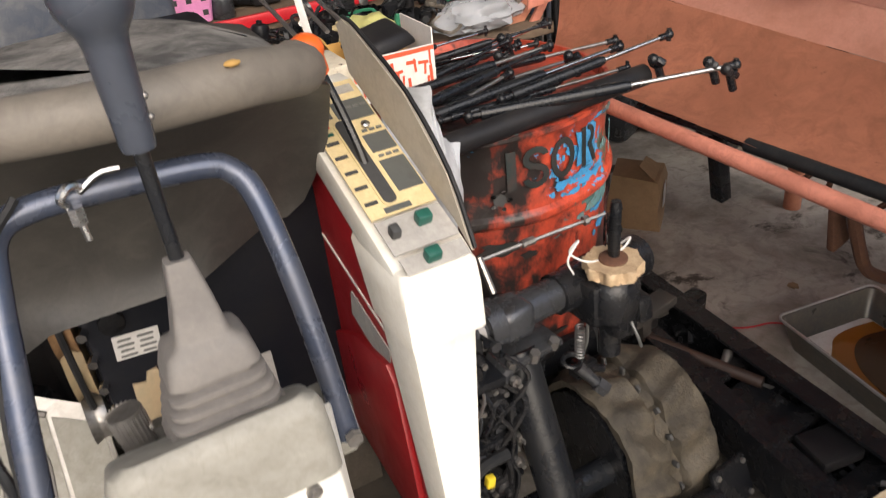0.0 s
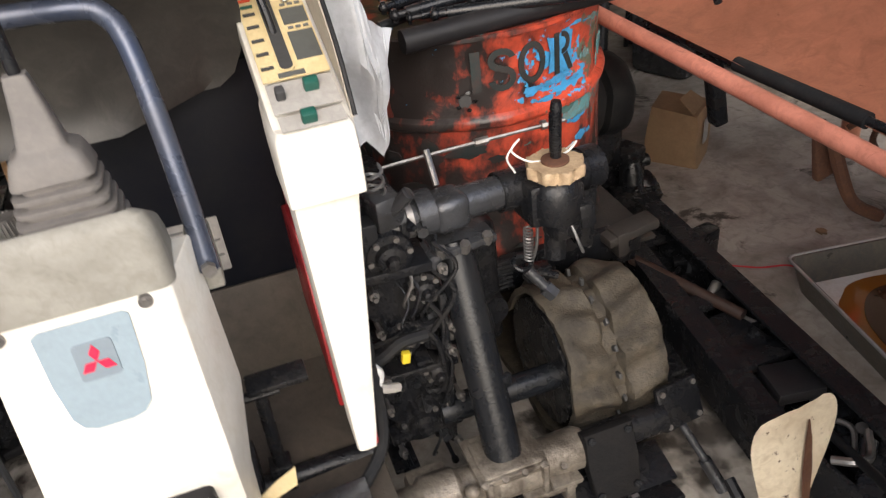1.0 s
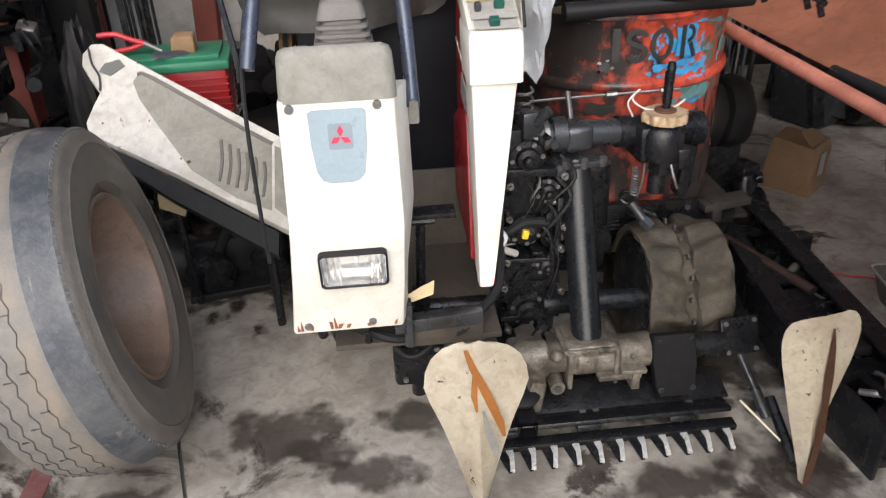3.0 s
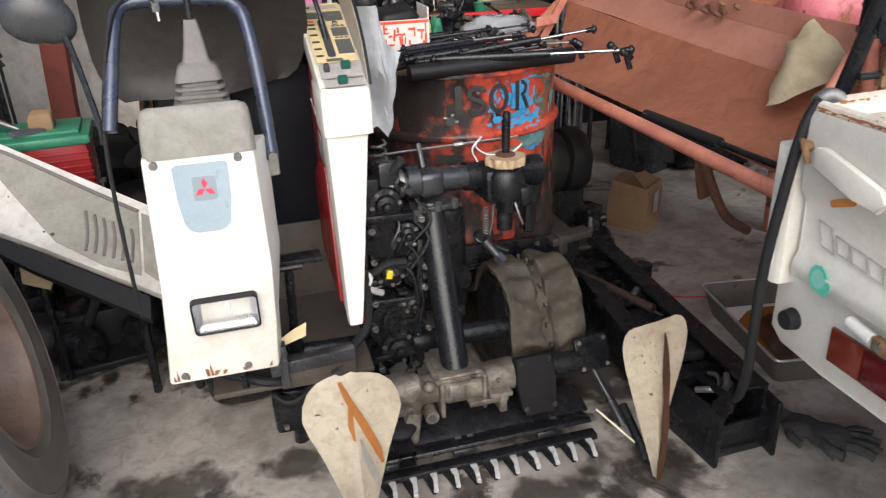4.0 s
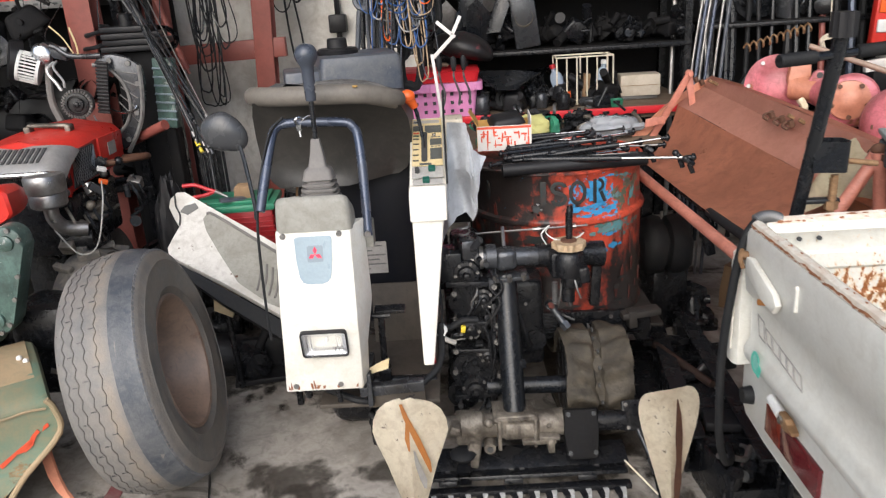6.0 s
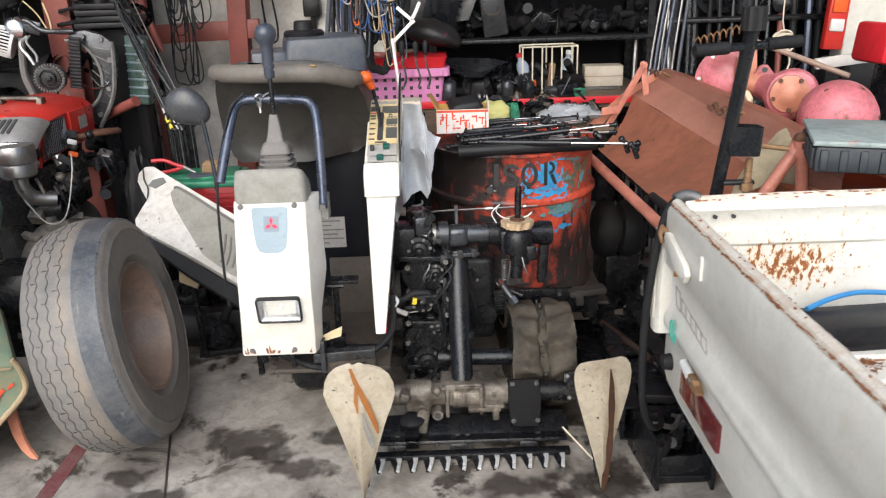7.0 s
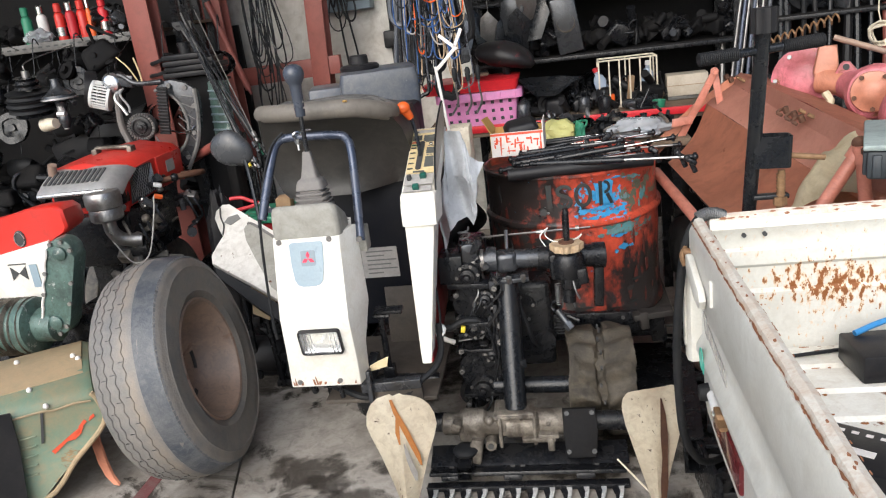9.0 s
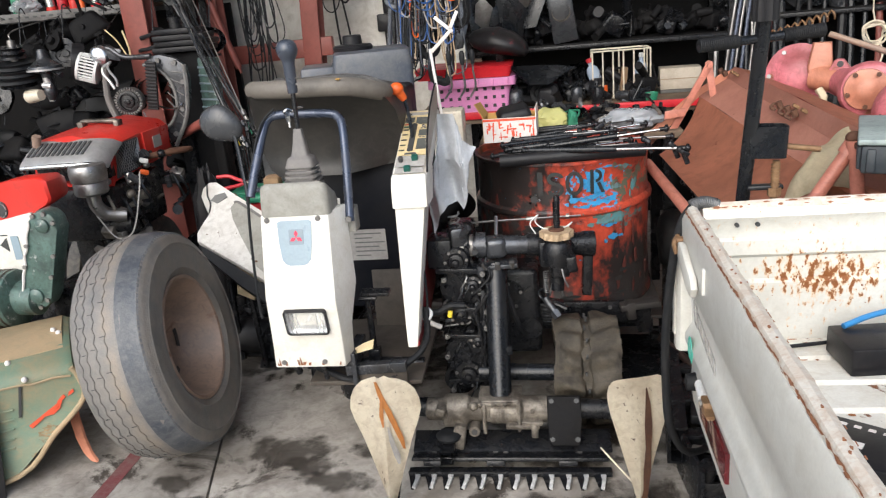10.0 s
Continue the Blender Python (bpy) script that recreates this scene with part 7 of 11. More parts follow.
slab(bm, [(-0.41, 0.868), (-0.43, 0.872), (-0.545, 0.842), (-0.56, 0.825), (-0.545, 0.805), (-0.50, 0.812), (-0.41, 0.835)], 0.014, axes((0.936, 0, 0), (0, 1, 0), (0, 0, 1)), 0.004)
hinge = part("gate_stay", bm, "truck", gate, "white pressed gate stay")
bm = B()
rod(bm, (0.95, -0.385, 0.862), (0.930, -0.385, 0.862), 0.009, n=12)
tube(bm, [(0.935, -0.375, 0.87), (0.925, -0.395, 0.86), (0.93, -0.40, 0.84)], 0.005, 6)
part("latch", bm, "brassrust", gate, "worn brass-coloured latch")
bm = B()
slab(bm, rounded(0.05, 0.012, 0.005, 3), 0.006, axes((0.946, -0.47, 0.795), (0, 1, -0.4), (0, 0.4, 1)))
part("rust_scab", bm, "orangepaint", gate)
bm = B()
slab(bm, rounded(0.012, 0.05, 0.005, 3), 0.008, axes((0.942, -0.61, 0.86), (0, 1, 0), (0, 0, 1)), 0.002)
part("bump_stop", bm, "truck", gate)
# corner pillar
bm = B()
loft(bm, [[V((x, y, z)) for x, y in ((0.945, -0.362), (0.938, -0.352), (0.938, -0.322), (0.948, -0.312), (0.99, -0.312), (0.99, -0.362))] for z in (0.605, 0.615, 0.73, 0.838, 0.85)])
part("corner_pillar", bm, "truck", tr, "white corner pillar")
bm = B()
slab(bm, rounded(0.022, 0.20, 0.006, 3), 0.006, axes((0.9365, -0.337, 0.735), (0, 1, 0), (0, 0, 1)), 0.002)
part("pillar_rib", bm, "truck", tr)
# rear apron with lamps
bm = B()
slab(bm, [(YF + 0.02, 0.618), (YF + 0.02, 0.50), (YF - 0.01, 0.478), (-0.46, 0.472), (YN + 0.03, 0.472), (YN, 0.618)], 0.02, axes((0.985, 0, 0), (0, 1, 0), (0, 0, 1)), 0.004)
apron = part("rear_apron", bm, "truck", tr, "off-white lower rear apron")
bm = B()
rod(bm, (0.978, -0.378, 0.539), (0.955, -0.378, 0.539), 0.021, 0.017, 20)
part("grommet", bm, "hose", apron, "round black rubber grommet")
for y0, y1, mt, lb in ((-0.472, -0.543, "lampamber", "dull amber-red lens"), (-0.545, -0.702, "lampred", "deep red lens")):
    bm = B()
    slab(bm, [(y0, 0.574), (y1, 0.574), (y1, 0.512), (y0, 0.512)], 0.012, axes((0.972, 0, 0), (0, 1, 0), (0, 0, 1)), 0.004)
    part("tail_lamp", bm, mt, apron, lb)
bm = B()
rod(bm, (0.958, -0.515, 0.609), (0.956, -0.565, 0.604), 0.0105, n=16)
rod(bm, (0.958, -0.511, 0.6095), (0.958, -0.515, 0.609), 0.008, n=12)
part("plate_lamp", bm, "whiteplastic", apron, "white number-plate lamp housing")
bm = B()
slab(bm, [(0.0, 0.010), (0.030, 0.012), (0.036, 0.004), (0.060, 0.003), (0.060, -0.005), (0.034, -0.007), (0.026, -0.013), (0.002, -0.011)], 0.016, axes((0.957, -0.566, 0.603), (0, -1, -0.06), (0, -0.06, 1)), 0.003)
lb_ = part("lamp_bracket", bm, "brassrust", apron, "rusty brass-coloured lamp bracket")
bm = B()
rod(bm, (0.948, -0.582, 0.604), (0.944, -0.582, 0.604), 0.008, n=12)
part("bracket_screw", bm, "chrome", lb_, "bright steel screw")
# sides, floor and headboard
bm = B()
slab(bm, [(0, 0.60), (0, 0.90), (0.006, 0.917), (0.034, 0.917), (0.04, 0.90), (0.028, 0.88), (0.028, 0.855), (0.036, 0.85), (0.036, 0.82), (0.028, 0.812), (0.028, 0.765), (0.036, 0.758), (0.036, 0.60)], 2.0, axes((1.985, YF + 0.012, 0), (0, -1, 0), (0, 0, 1)))
side = part("side_wall", bm, "bedside", tr, "white bed side with rust blooms")
bm = B()
tube(bm, [(0.985, YF - 0.008, 0.916), (1.3, YF - 0.008, 0.918), (1.8, YF - 0.008, 0.917), (2.9, YF - 0.008, 0.917)], 0.0135, 8, 10)
rough_up(bm, 0.0015, 0.03, 9)
part("side_rim", bm, "rustedge", side, "rust-edged rim of the bed side")
bm = B()
for k in range(160):
    x = q.uniform(1.0, 2.2)
    a = radians(q.choice((215, 200, 150, 120)) + q.uniform(-9, 9))
    n_ = V((0, math.cos(a), math.sin(a)))
    slab(bm, blob(q.uniform(0.004, 0.022), q.uniform(0.002, 0.006), k + 900, 9), 0.0012, axes(V((x, YF - 0.008, 0.917)) + n_ * 0.0138, (1, 0, 0), V((1, 0, 0)).cross(n_)))
tagged(part("rust_patch", bm, "rustbloom", side, "flaking rust along the side rim"), kind="stuff")
for x in (1.05, 1.09):
    bm = B()
    rod(bm, (x, YF - 0.022, 0.885), (x, YF - 0.0285, 0.885), 0.0045, n=10)
    part("drilled_hole", bm, "ink", side)
bm = B()
q = random.Random(14)
for k in range(60):
    cxy = q.choice(((1.14, 0.045, 0.755, 0.02), (1.21, 0.03, 0.765, 0.03), (1.26, 0.045, 0.775, 0.025), (1.23, 0.07, 0.75, 0.03), (1.225, 0.012, 0.80, 0.03)))
    x = q.gauss(cxy[0], cxy[1])
    z = min(max(q.gauss(cxy[2], cxy[3]), 0.71), 0.85)
    sz = q.choice((0.002, 0.003, 0.004))
    slab(bm, [(u + x, v + z) for u, v in blob(sz * q.uniform(0.7, 1.4), sz * q.uniform(0.7, 1.9), k + 100, 8)], 0.0012, axes((0, YF - 0.0265 - 0.00001 * k, 0), (1, 0, 0), (0, 0, 1)))
tagged(part("rust_bloom", bm, "bloom", side, "cluster of orange rust blooms"), kind="stuff")
bm = B()
box(bm, (2.0, 0.04, 0.32), (1.985, YN, 0.76), bevel=0.005)
part("side_wall", bm, "truckrust", tr)
bm = B()
box(bm, (0.04, 1.44, 0.50), (2.96, -1.05, 0.86), bevel=0.005)
part("headboard", bm, "truck", tr)
for k in range(14):
    y1 = YF - 0.03 - 0.099 * k
    bm = B()
    loft(bm, [[V((x, y, z)) for y, z in ((y1, 0.62), (y1, ZF - 0.008), (y1 - 0.006, ZF), (y1 - 0.084, ZF), (y1 - 0.090, ZF - 0.008), (y1 - 0.099, ZF - 0.008), (y1 - 0.099, 0.62))] for x in (0.985, 1.5, 2.1, 2.94)])
    part("floor_rib", bm, "truckrust", tr)
bm = B()
for k in range(260):
    rib = q.randint(0, 9)
    x, y = q.uniform(1.0, 1.8), YF - 0.036 - 0.099 * rib - q.choice((0.0, 0.004, 0.072, 0.078))
    slab(bm, [(u + x, v + y) for u, v in blob(q.uniform(0.006, 0.05), q.uniform(0.002, 0.008), k + 1300, 9)], 0.0012, Matrix.Translation((0, 0, ZF + 0.0008 + 0.000004 * k)))
tagged(part("rust_run", bm, "bloom", tr, "rust runs along the floor ribs"), kind="stuff")
bm = B()
box(bm, (1.9, 1.3, 0.10), (2.0, -1.05, 0.55), bevel=0.01)
for y in (-0.75, -1.35):
    box(bm, (1.9, 0.08, 0.12), (1.98, y, 0.46), bevel=0.01)
part("underframe", bm, "black", tr, "dark underframe")
for y in (-0.53, -1.58):
    bm = B()
    lathe(bm, [(0.05, -0.06), (0.18, -0.07), (0.25, -0.06), (0.265, -0.03), (0.265, 0.03), (0.25, 0.06), (0.18, 0.07), (0.05, 0.06)], axes((1.72, y, 0.266), (1, 0, 0), (0, 0, 1)), 32)
    part("truck_wheel", bm, "rubber", tr, "small dark truck tyre")

bm = B()
box(bm, (0.25, 0.115, 0.055), (1.340, -0.485, ZF + 0.0275), (0, 0, 4), 0.005)
solo("black_case", bm, "darkplastic", "scuffed black rectangular case on the truck bed", "case")
bm = B()
tube(bm, [(1.235, -0.455, ZF + 0.060), (1.30, -0.43, ZF + 0.072), (1.38, -0.41, ZF + 0.075), (1.50, -0.40, ZF + 0.055), (1.58, -0.41, ZF + 0.01)], 0.006, 8)
solo("blue_strap", bm, "blue", "bright blue strap over the black case", "strap")
bm = B()
rod(bm, (1.10, -0.440, ZF + 0.007), (1.24, -0.412, ZF + 0.007), 0.004, n=8)
solo("steel_bar", bm, "hose", "thin black bar on the truck bed", "bar")
bx = thing("battery_box", "black battery carton with white print tilted on the bed", "box", (1.117, -0.858, ZF))
bm = B()
BT = Matrix.Translation((1.117, -0.858, ZF + 0.0315)) @ pose(0, 0, 0, 0, 0, -34)
box(bm, (0.16, 0.12, 0.062), (0, 0, 0), (0, 0, 0), 0.004)
bmesh.ops.transform(bm, matrix=BT, verts=bm.verts)
bb = part("box_body", bm, "darkplastic", bx)
for u, v, w, h in [(-0.05 + 0.02 * k, 0.04, 0.010, 0.007) for k in range(5)] + [(-0.02, -0.01, 0.06, 0.016)]:
    bm = B()
    box(bm, (w, h, 0.001), (u, v, 0.0315))
    bmesh.ops.transform(bm, matrix=BT, verts=bm.verts)
    part("print_bar", bm, "cardwhite", bb)
bm = B()
box(bm, (0.11, 0.14, 0.11), (1.29, -0.96, ZF + 0.056), (0, 0, -20), 0.03, 3)
sb = solo("shoulder_bag", bm, "darkplastic", "dark bag with a red panel on the truck bed", "bag")
bm = B()
slab(bm, rounded(0.07, 0.05, 0.02, 4), 0.012, axes((1.242, -0.995, ZF + 0.07), (0.35, -0.94, 0), (0, 0, 1)), 0.004)
ob = part("red_panel", bm, "redcable", sb, "red panel")

# hose by the truck's corner
hz = thing("hose", "black rubber hose with a coiled guard beside the truck", "hose", (0.93, -0.33, 0))
bm = B()
tube(bm, [(1.015, -0.350, 0.928), (0.985, -0.358, 0.934), (0.960, -0.364, 0.920), (0.940, -0.366, 0.88), (0.925, -0.365, 0.79), (0.915, -0.356, 0.64), (0.918, -0.350, 0.50), (0.930, -0.335, 0.40), (0.975, -0.26, 0.29), (1.045, -0.12, 0.20), (1.09, 0.02, 0.14), (1.11, 0.10, 0.11)], 0.0092, 10, 6)
part("hose_body", bm, "hose", hz)
bm = B()
tube(bm, [(0.962 + 0.0019 * k, -0.364 + 0.0005 * k, 0.932 - 0.00004 * (k - 12) ** 2) for k in range(28)], 0.0115, 14, smooth=False, ridges=0.18)
part("spring_guard", bm, "spring", hz, "grey coiled spring guard")

# screw jack post
jk = thing("jack_post", "black steel screw post with two ribbed hand grips", "jack", (1.09, -0.21, 0.65))
bm = B()
rod(bm, (1.080, -0.205, 0.655), (1.078, -0.402, 1.29), 0.0140, n=20)
part("post", bm, "blackpaint", jk)
bm = B()
rod(bm, (1.080, -0.212, 0.668), (1.146, -0.225, 0.660), 0.014, n=12)
part("mount_pin", bm, "blackpaint", jk, "pin fixing the post to the tiller pipe")
bm = B()
n = 24
loft(bm, [[V((1.078 + (0.021 + 0.003 * (k % 2)) * math.cos(2 * math.pi * k / n), -0.404 + (0.021 + 0.003 * (k % 2)) * math.sin(2 * math.pi * k / n), z)) for k in range(n)] for z in (1.278, 1.322)])
part("knurled_cap", bm, "darkplastic", jk, "knurled black cap")
for sx, end in ((-1, (0.962, -0.414, 1.243)), (1, (1.190, -0.374, 1.252))):
    bm = B()
    a = V((1.0755, -0.388, 1.246))
    rod(bm, a, V(end), 0.0085, n=12)
    part("handle_bar", bm, "blackpaint", jk)
    bm = B()
    d = (V(end) - a)
    tube(bm, [a + d * (0.36 + 0.016 * k) for k in range(41)], 0.0112, 14, smooth=False, ridges=0.14)
    part("grip", bm, "hose", jk, "ribbed black rubber grip")
bm = B()
slab(bm, [(-0.036, -0.024), (0.026, -0.024), (0.032, -0.021), (0.035, -0.015), (0.035, 0.015), (0.032, 0.021), (0.026, 0.024), (-0.036, 0.024), (-0.036, 0.0205), (0.025, 0.0205), (0.0315, 0.014), (0.0315, -0.014), (0.025, -0.0205), (-0.036, -0.0205)], 0.062, Matrix.Translation((1.114, -0.322, 1.042)) @ pose(0, 0, 0, 0, 2, -4))
part("bracket_box", bm, "blackpaint", jk, "black folded bracket open at the top")
bm = B()
rod(bm, (1.135, -0.325, 1.032), (1.213, -0.325, 1.020), 0.0060, n=10)
part("cross_pin", bm, "brassrust", jk)
bm = B()
rod(bm, (1.134, -0.318, 1.0), (1.132, -0.318, 0.912), 0.0075, n=10)
for k in range(9):
    rod(bm, (1.133, -0.318, 0.99 - 0.007 * k), (1.133, -0.318, 0.993 - 0.007 * k), 0.009, n=10)
rod(bm, (1.132, -0.318, 0.928), (1.132, -0.318, 0.945), 0.014, n=6)
part("brass_screw", bm, "brassrust", jk, "rusty brass adjusting screw")
bm = B()
box(bm, (0.07, 0.022, 0.010), (1.115, -0.31, 0.945), bevel=0.003)
part("lug", bm, "blackpaint", jk)

# ---------------------------------------------------------------- rotary tiller
ro = thing("rotary_tiller", "rust-red rotary tiller with a folded steel hood", "rotary tiller", (1.5, 0.5, 0))
T0, T1 = V((1.270, 1.24, 0.904)), V((1.467, -0.10, 0.779))
P0, P1 = V((1.035, 0.90, 0.722)), V((1.150, -0.30, 0.655))


def sheet(corners, n, th, bend=0.0, seed=0):
    """A bowed sheet between four corners."""
    bm = B()
    a, b, c, d = [V(p) for p in corners]
    nrm = (b - a).cross(d - a).normalized()
    g = []
    for i in range(n + 1):
        row = []
        for j in range(n + 1):
            u, v = i / n, j / n
            p = a.lerp(b, u).lerp(d.lerp(c, u), v)
            p += nrm * (bend * 4 * v * (1 - v) + 0.006 * noise.noise(p * 4 + V((seed, 0, 0))))
            row.append(bm.verts.new(p))
        g.append(row)
    for i in range(n):
        for j in range(n):
            bm.faces.new((g[i][j], g[i + 1][j], g[i + 1][j + 1], g[i][j + 1]))
    bmesh.ops.solidify(bm, geom=bm.faces, thickness=th)
    return bm


off = V((0.055, 0.01, 0.010))
front = part("hood_front", sheet((T0, T1, P1 + off, P0 + off + V((0.0, 0.14, -0.006))), 14, 0.006, 0.03, 1), "rustred", ro, "rust-red scratched front sheet")
U0, U1 = V((1.371, 1.33, 0.970)), V((1.491, -0.05, 0.871))
part("hood_top", sheet((U0, U1, T1, T0), 10, 0.006, 0.0, 2), "salmonpale", ro, "paler sloping top sheet")
W0, W1 = V((1.397, 1.235, 1.012)), V((1.505, -0.05, 0.931))
part("top_flange", sheet((W0, W1, U1, U0), 8, 0.008, 0.0, 3), "salmonpale", ro, "raised upper flange")
bolts(ro, [W0.lerp(W1, f) * 0.55 + U0.lerp(U1, f) * 0.45 + V((-0.006, 0, 0.004)) for f in (0.06, 0.09, 0.52, 0.57)], 0.006, (-0.8, 0, 0.5), "brassrust", h=0.014)
part("hood_back", sheet((W0, W1, W1 + V((0.55, 0.05, -0.35)), W0 + V((0.55, 0.05, -0.35))), 8, 0.006, 0.05, 4), "rustred", ro)
bm = B()
d = (T1 - T0)
slab(bm, [(0, 0), (0.10, 0.05), (0.12, 0.09), (0.08, 0.08), (-0.05, 0.0), (-0.24, -0.16), (-0.20, -0.19)], 0.006, axes(T0 + V((0.0, 0.012, 0)), (1, 0.1, 0), (0, 0, 1)))
part("end_plate", bm, "rustred", ro)
bm = B()
rod(bm, P0 + (P0 - P1) * 0.02, P1, 0.0175, n=20)
part("front_pipe", bm, "salmon", ro, "long salmon-coloured pipe")
bm = B()
q0, q1 = V((1.135, 0.76, 0.690)), V((1.187, -0.05, 0.692))
rod(bm, q0, q1, 0.008, n=10)
rod(bm, q0, q0 + (q1 - q0) * 0.02, 0.013, n=10)
link = part("black_rod", bm, "blackpaint", ro, "black rod along the pipe")
bm = B()
rod(bm, q0.lerp(q1, 0.36), q0.lerp(q1, 0.74), 0.0145, n=14)
part("rubber_sleeve", bm, "hose", link, "black rubber sleeve")
# brace and lug at the far end
bm = B()
b0, b1 = V((1.290, 1.17, 1.032)), V((1.160, 1.22, 0.772))
for e in (b1, V((1.308, 1.165, 0.912))):
    slab(bm, rounded(0.026, (e - b0).length + 0.03, 0.012, 4), 0.010, axes((b0 + e) / 2 + V((0, 0.012 * (e.x > 1.2), 0)), (e - b0).cross(V((0, 1, 0))), e - b0), 0.002)
rod(bm, b0 + V((0, -0.02, 0)), b0 + V((0, 0.03, 0)), 0.010, n=8)
part("brace", bm, "salmon", ro, "salmon-painted brace")
bm = B()
slab(bm, [(-0.03, -0.012), (0.05, -0.020), (0.055, 0.012), (-0.02, 0.018)], 0.008, axes((1.155, 1.19, 0.850), (1, 0, 0.2), (0, 0, 1)), 0.002)
part("lug", bm, "salmon", ro)
for k, f in enumerate((0.02, 0.06, 0.47, 0.52, 0.56)):
    bm = B()
    p = U0.lerp(U1, f) + V((-0.01, 0, 0.012))
    rod(bm, p, p + V((-0.008, 0, 0.02)), 0.010, n=6)
    if f > 0.4:
        tube(bm, [p, p + V((-0.015, 0.01, 0.012)), p + V((-0.03, 0.0, 0.004)), p + V((-0.02, -0.015, -0.004))], 0.005, 6)
    part("bolt", bm, "brownrust", ro)
# gear cases behind
def turned(name, prof, at, direction, mat, parent, label="", seg=30):
    d = V(direction).normalized()
    bm = B()
    lathe(bm, prof, axes(at, d.orthogonal(), d.cross(d.orthogonal())), seg)
    rough_up(bm, 0.0022, 0.05, 6)
    return part(name, bm, mat, parent, label)


def ring_bolts(parent, at, direction, r, n, size, lift, mat="brownrust", turn=0.3):
    d = V(direction).normalized()
    m = axes(at, d.orthogonal(), d.cross(d.orthogonal()))
    bolts(parent, [m @ V((r * math.cos(turn + 2 * math.pi * k / n), r * math.sin(turn + 2 * math.pi * k / n), lift)) for k in range(n)], size, d, mat, h=0.010)


G1, D1 = V((1.575, 1.05, 0.985)), V((-0.42, -0.88, 0.18))
hub = turned("hub_cover", [(0.02, -0.07), (0.085, -0.065), (0.108, -0.03), (0.112, -0.004), (0.112, 0.010), (0.100, 0.014), (0.075, 0.020), (0.062, 0.034), (0.030, 0.042), (0.002, 0.043)], G1, D1, "pinkcast", ro, "faded pink cast hub cover")
ring_bolts(hub, G1, D1, 0.094, 6, 0.008, 0.014, "iron")
bm = B()
slab(bm, [(-0.030, 0.095), (0.028, 0.100), (0.044, 0.02), (0.040, -0.03), (-0.024, -0.034), (-0.036, 0.01)], 0.05, axes(G1 + V((0.045, -0.07, 0.02)), (1, -0.25, -0.1), (0.15, 0.1, 1)), 0.012)
rough_up(bm, 0.002, 0.04, 2)
part("casting_arm", bm, "rustred", ro, "worn orange-brown casting arm")
arm_a, arm_b = V((1.615, 0.99, 0.985)), V((1.672, 0.92, 0.972))
bm = B()
rod(bm, arm_a, arm_b, 0.046, 0.040, 22)
part("drive_housing", bm, "rustred", ro, "rust-red drive housing")
FP = axes((1.674, 0.925, 0.980), (0.93, -0.35, 0.10), (-0.1, 0.0, 1))
bm = B()
slab(bm, [(-0.062, -0.012), (-0.052, -0.030), (-0.004, -0.064), (0.014, -0.060), (0.056, -0.020), (0.060, -0.004), (0.016, 0.066), (-0.002, 0.070), (-0.014, 0.064)], 0.024, FP, 0.005)
fpl = part("flange_plate", bm, "pinkcast", ro, "pink-red flange plate with dark holes")
for u, v in ((-0.044, -0.006), (0.004, 0.052)):
    bm = B()
    lathe(bm, [(0.0105, 0.0), (0.0105, 0.014), (0.001, 0.014)], FP @ Matrix.Translation((u, v, 0.001)), 14)
    part("bolt_hole", bm, "ink", fpl)
bm = B()
rod(bm, (1.676, 0.915, 0.972), (1.71, 0.80, 0.960), 0.046, 0.070, 24)
part("neck", bm, "pinkcast", ro, "pink-red cast neck")
G2, D2 = V((1.705, 0.75, 0.962)), V((-0.30, -0.93, 0.10))
turned("gear_case", [(0.03, -0.12), (0.070, -0.11), (0.088, -0.06), (0.092, -0.02), (0.082, 0.0), (0.068, 0.006)], G2, D2, "pinkcast", ro, "faded pink-red cast gear case")
capm = turned("bearing_cap", [(0.066, 0.004), (0.064, 0.016), (0.046, 0.020), (0.034, 0.032), (0.016, 0.038), (0.002, 0.038)], G2 + V((-0.010, 0.0, 0.004)), D2, "rustred", ro, "orange-brown bearing cap")
ring_bolts(capm, G2 + V((-0.010, 0.0, 0.004)), D2, 0.056, 5, 0.008, 0.018, "brownrust", 0.8)
G3, D3 = V((1.770, 0.56, 0.915)), V((-0.25, -0.95, 0.12))
body3 = turned("end_housing", [(0.03, -0.10), (0.08, -0.09), (0.115, -0.03), (0.122, 0.03), (0.110, 0.09), (0.060, 0.13), (0.002, 0.135)], G3, D3, "pinkcast", ro, "faded pink-red cast end housing")
ring_bolts(body3, G3, D3, 0.100, 6, 0.010, 0.085, "brownrust")
turned("gear_case", [(0.03, -0.05), (0.07, -0.05), (0.08, 0.0), (0.07, 0.05), (0.02, 0.055)], (1.66, 1.20, 0.955), (0.6, -0.6, 0.1), "pinkcast", ro)
bm = B()
tube(bm, [(1.600, 0.90, 0.955), (1.612, 0.885, 0.925), (1.600, 0.88, 0.895), (1.618, 0.87, 0.872)], 0.014, 8, 5)
rough_up(bm, 0.006, 0.02, 4)
solo("rag_strip", bm, "ycloth", "twisted dirty yellow rag tied round the tiller arm", "rag")
bm = B()
tube(bm, [V((1.455 + 0.006 * k, 1.06 - 0.0, 1.125 + 0.0016 * k)) + V((0, 0.016 * math.cos(k * 1.57), 0.016 * math.sin(k * 1.57))) for k in range(40)], 0.0035, 6, 2)
part("coil_spring", bm, "brassrust", ro, "rusty coil spring")
bm = B()
rod(bm, (1.64, 0.95, 1.13), (1.90, 0.75, 1.02), 0.010, n=10)
part("control_rod", bm, "rim", ro)
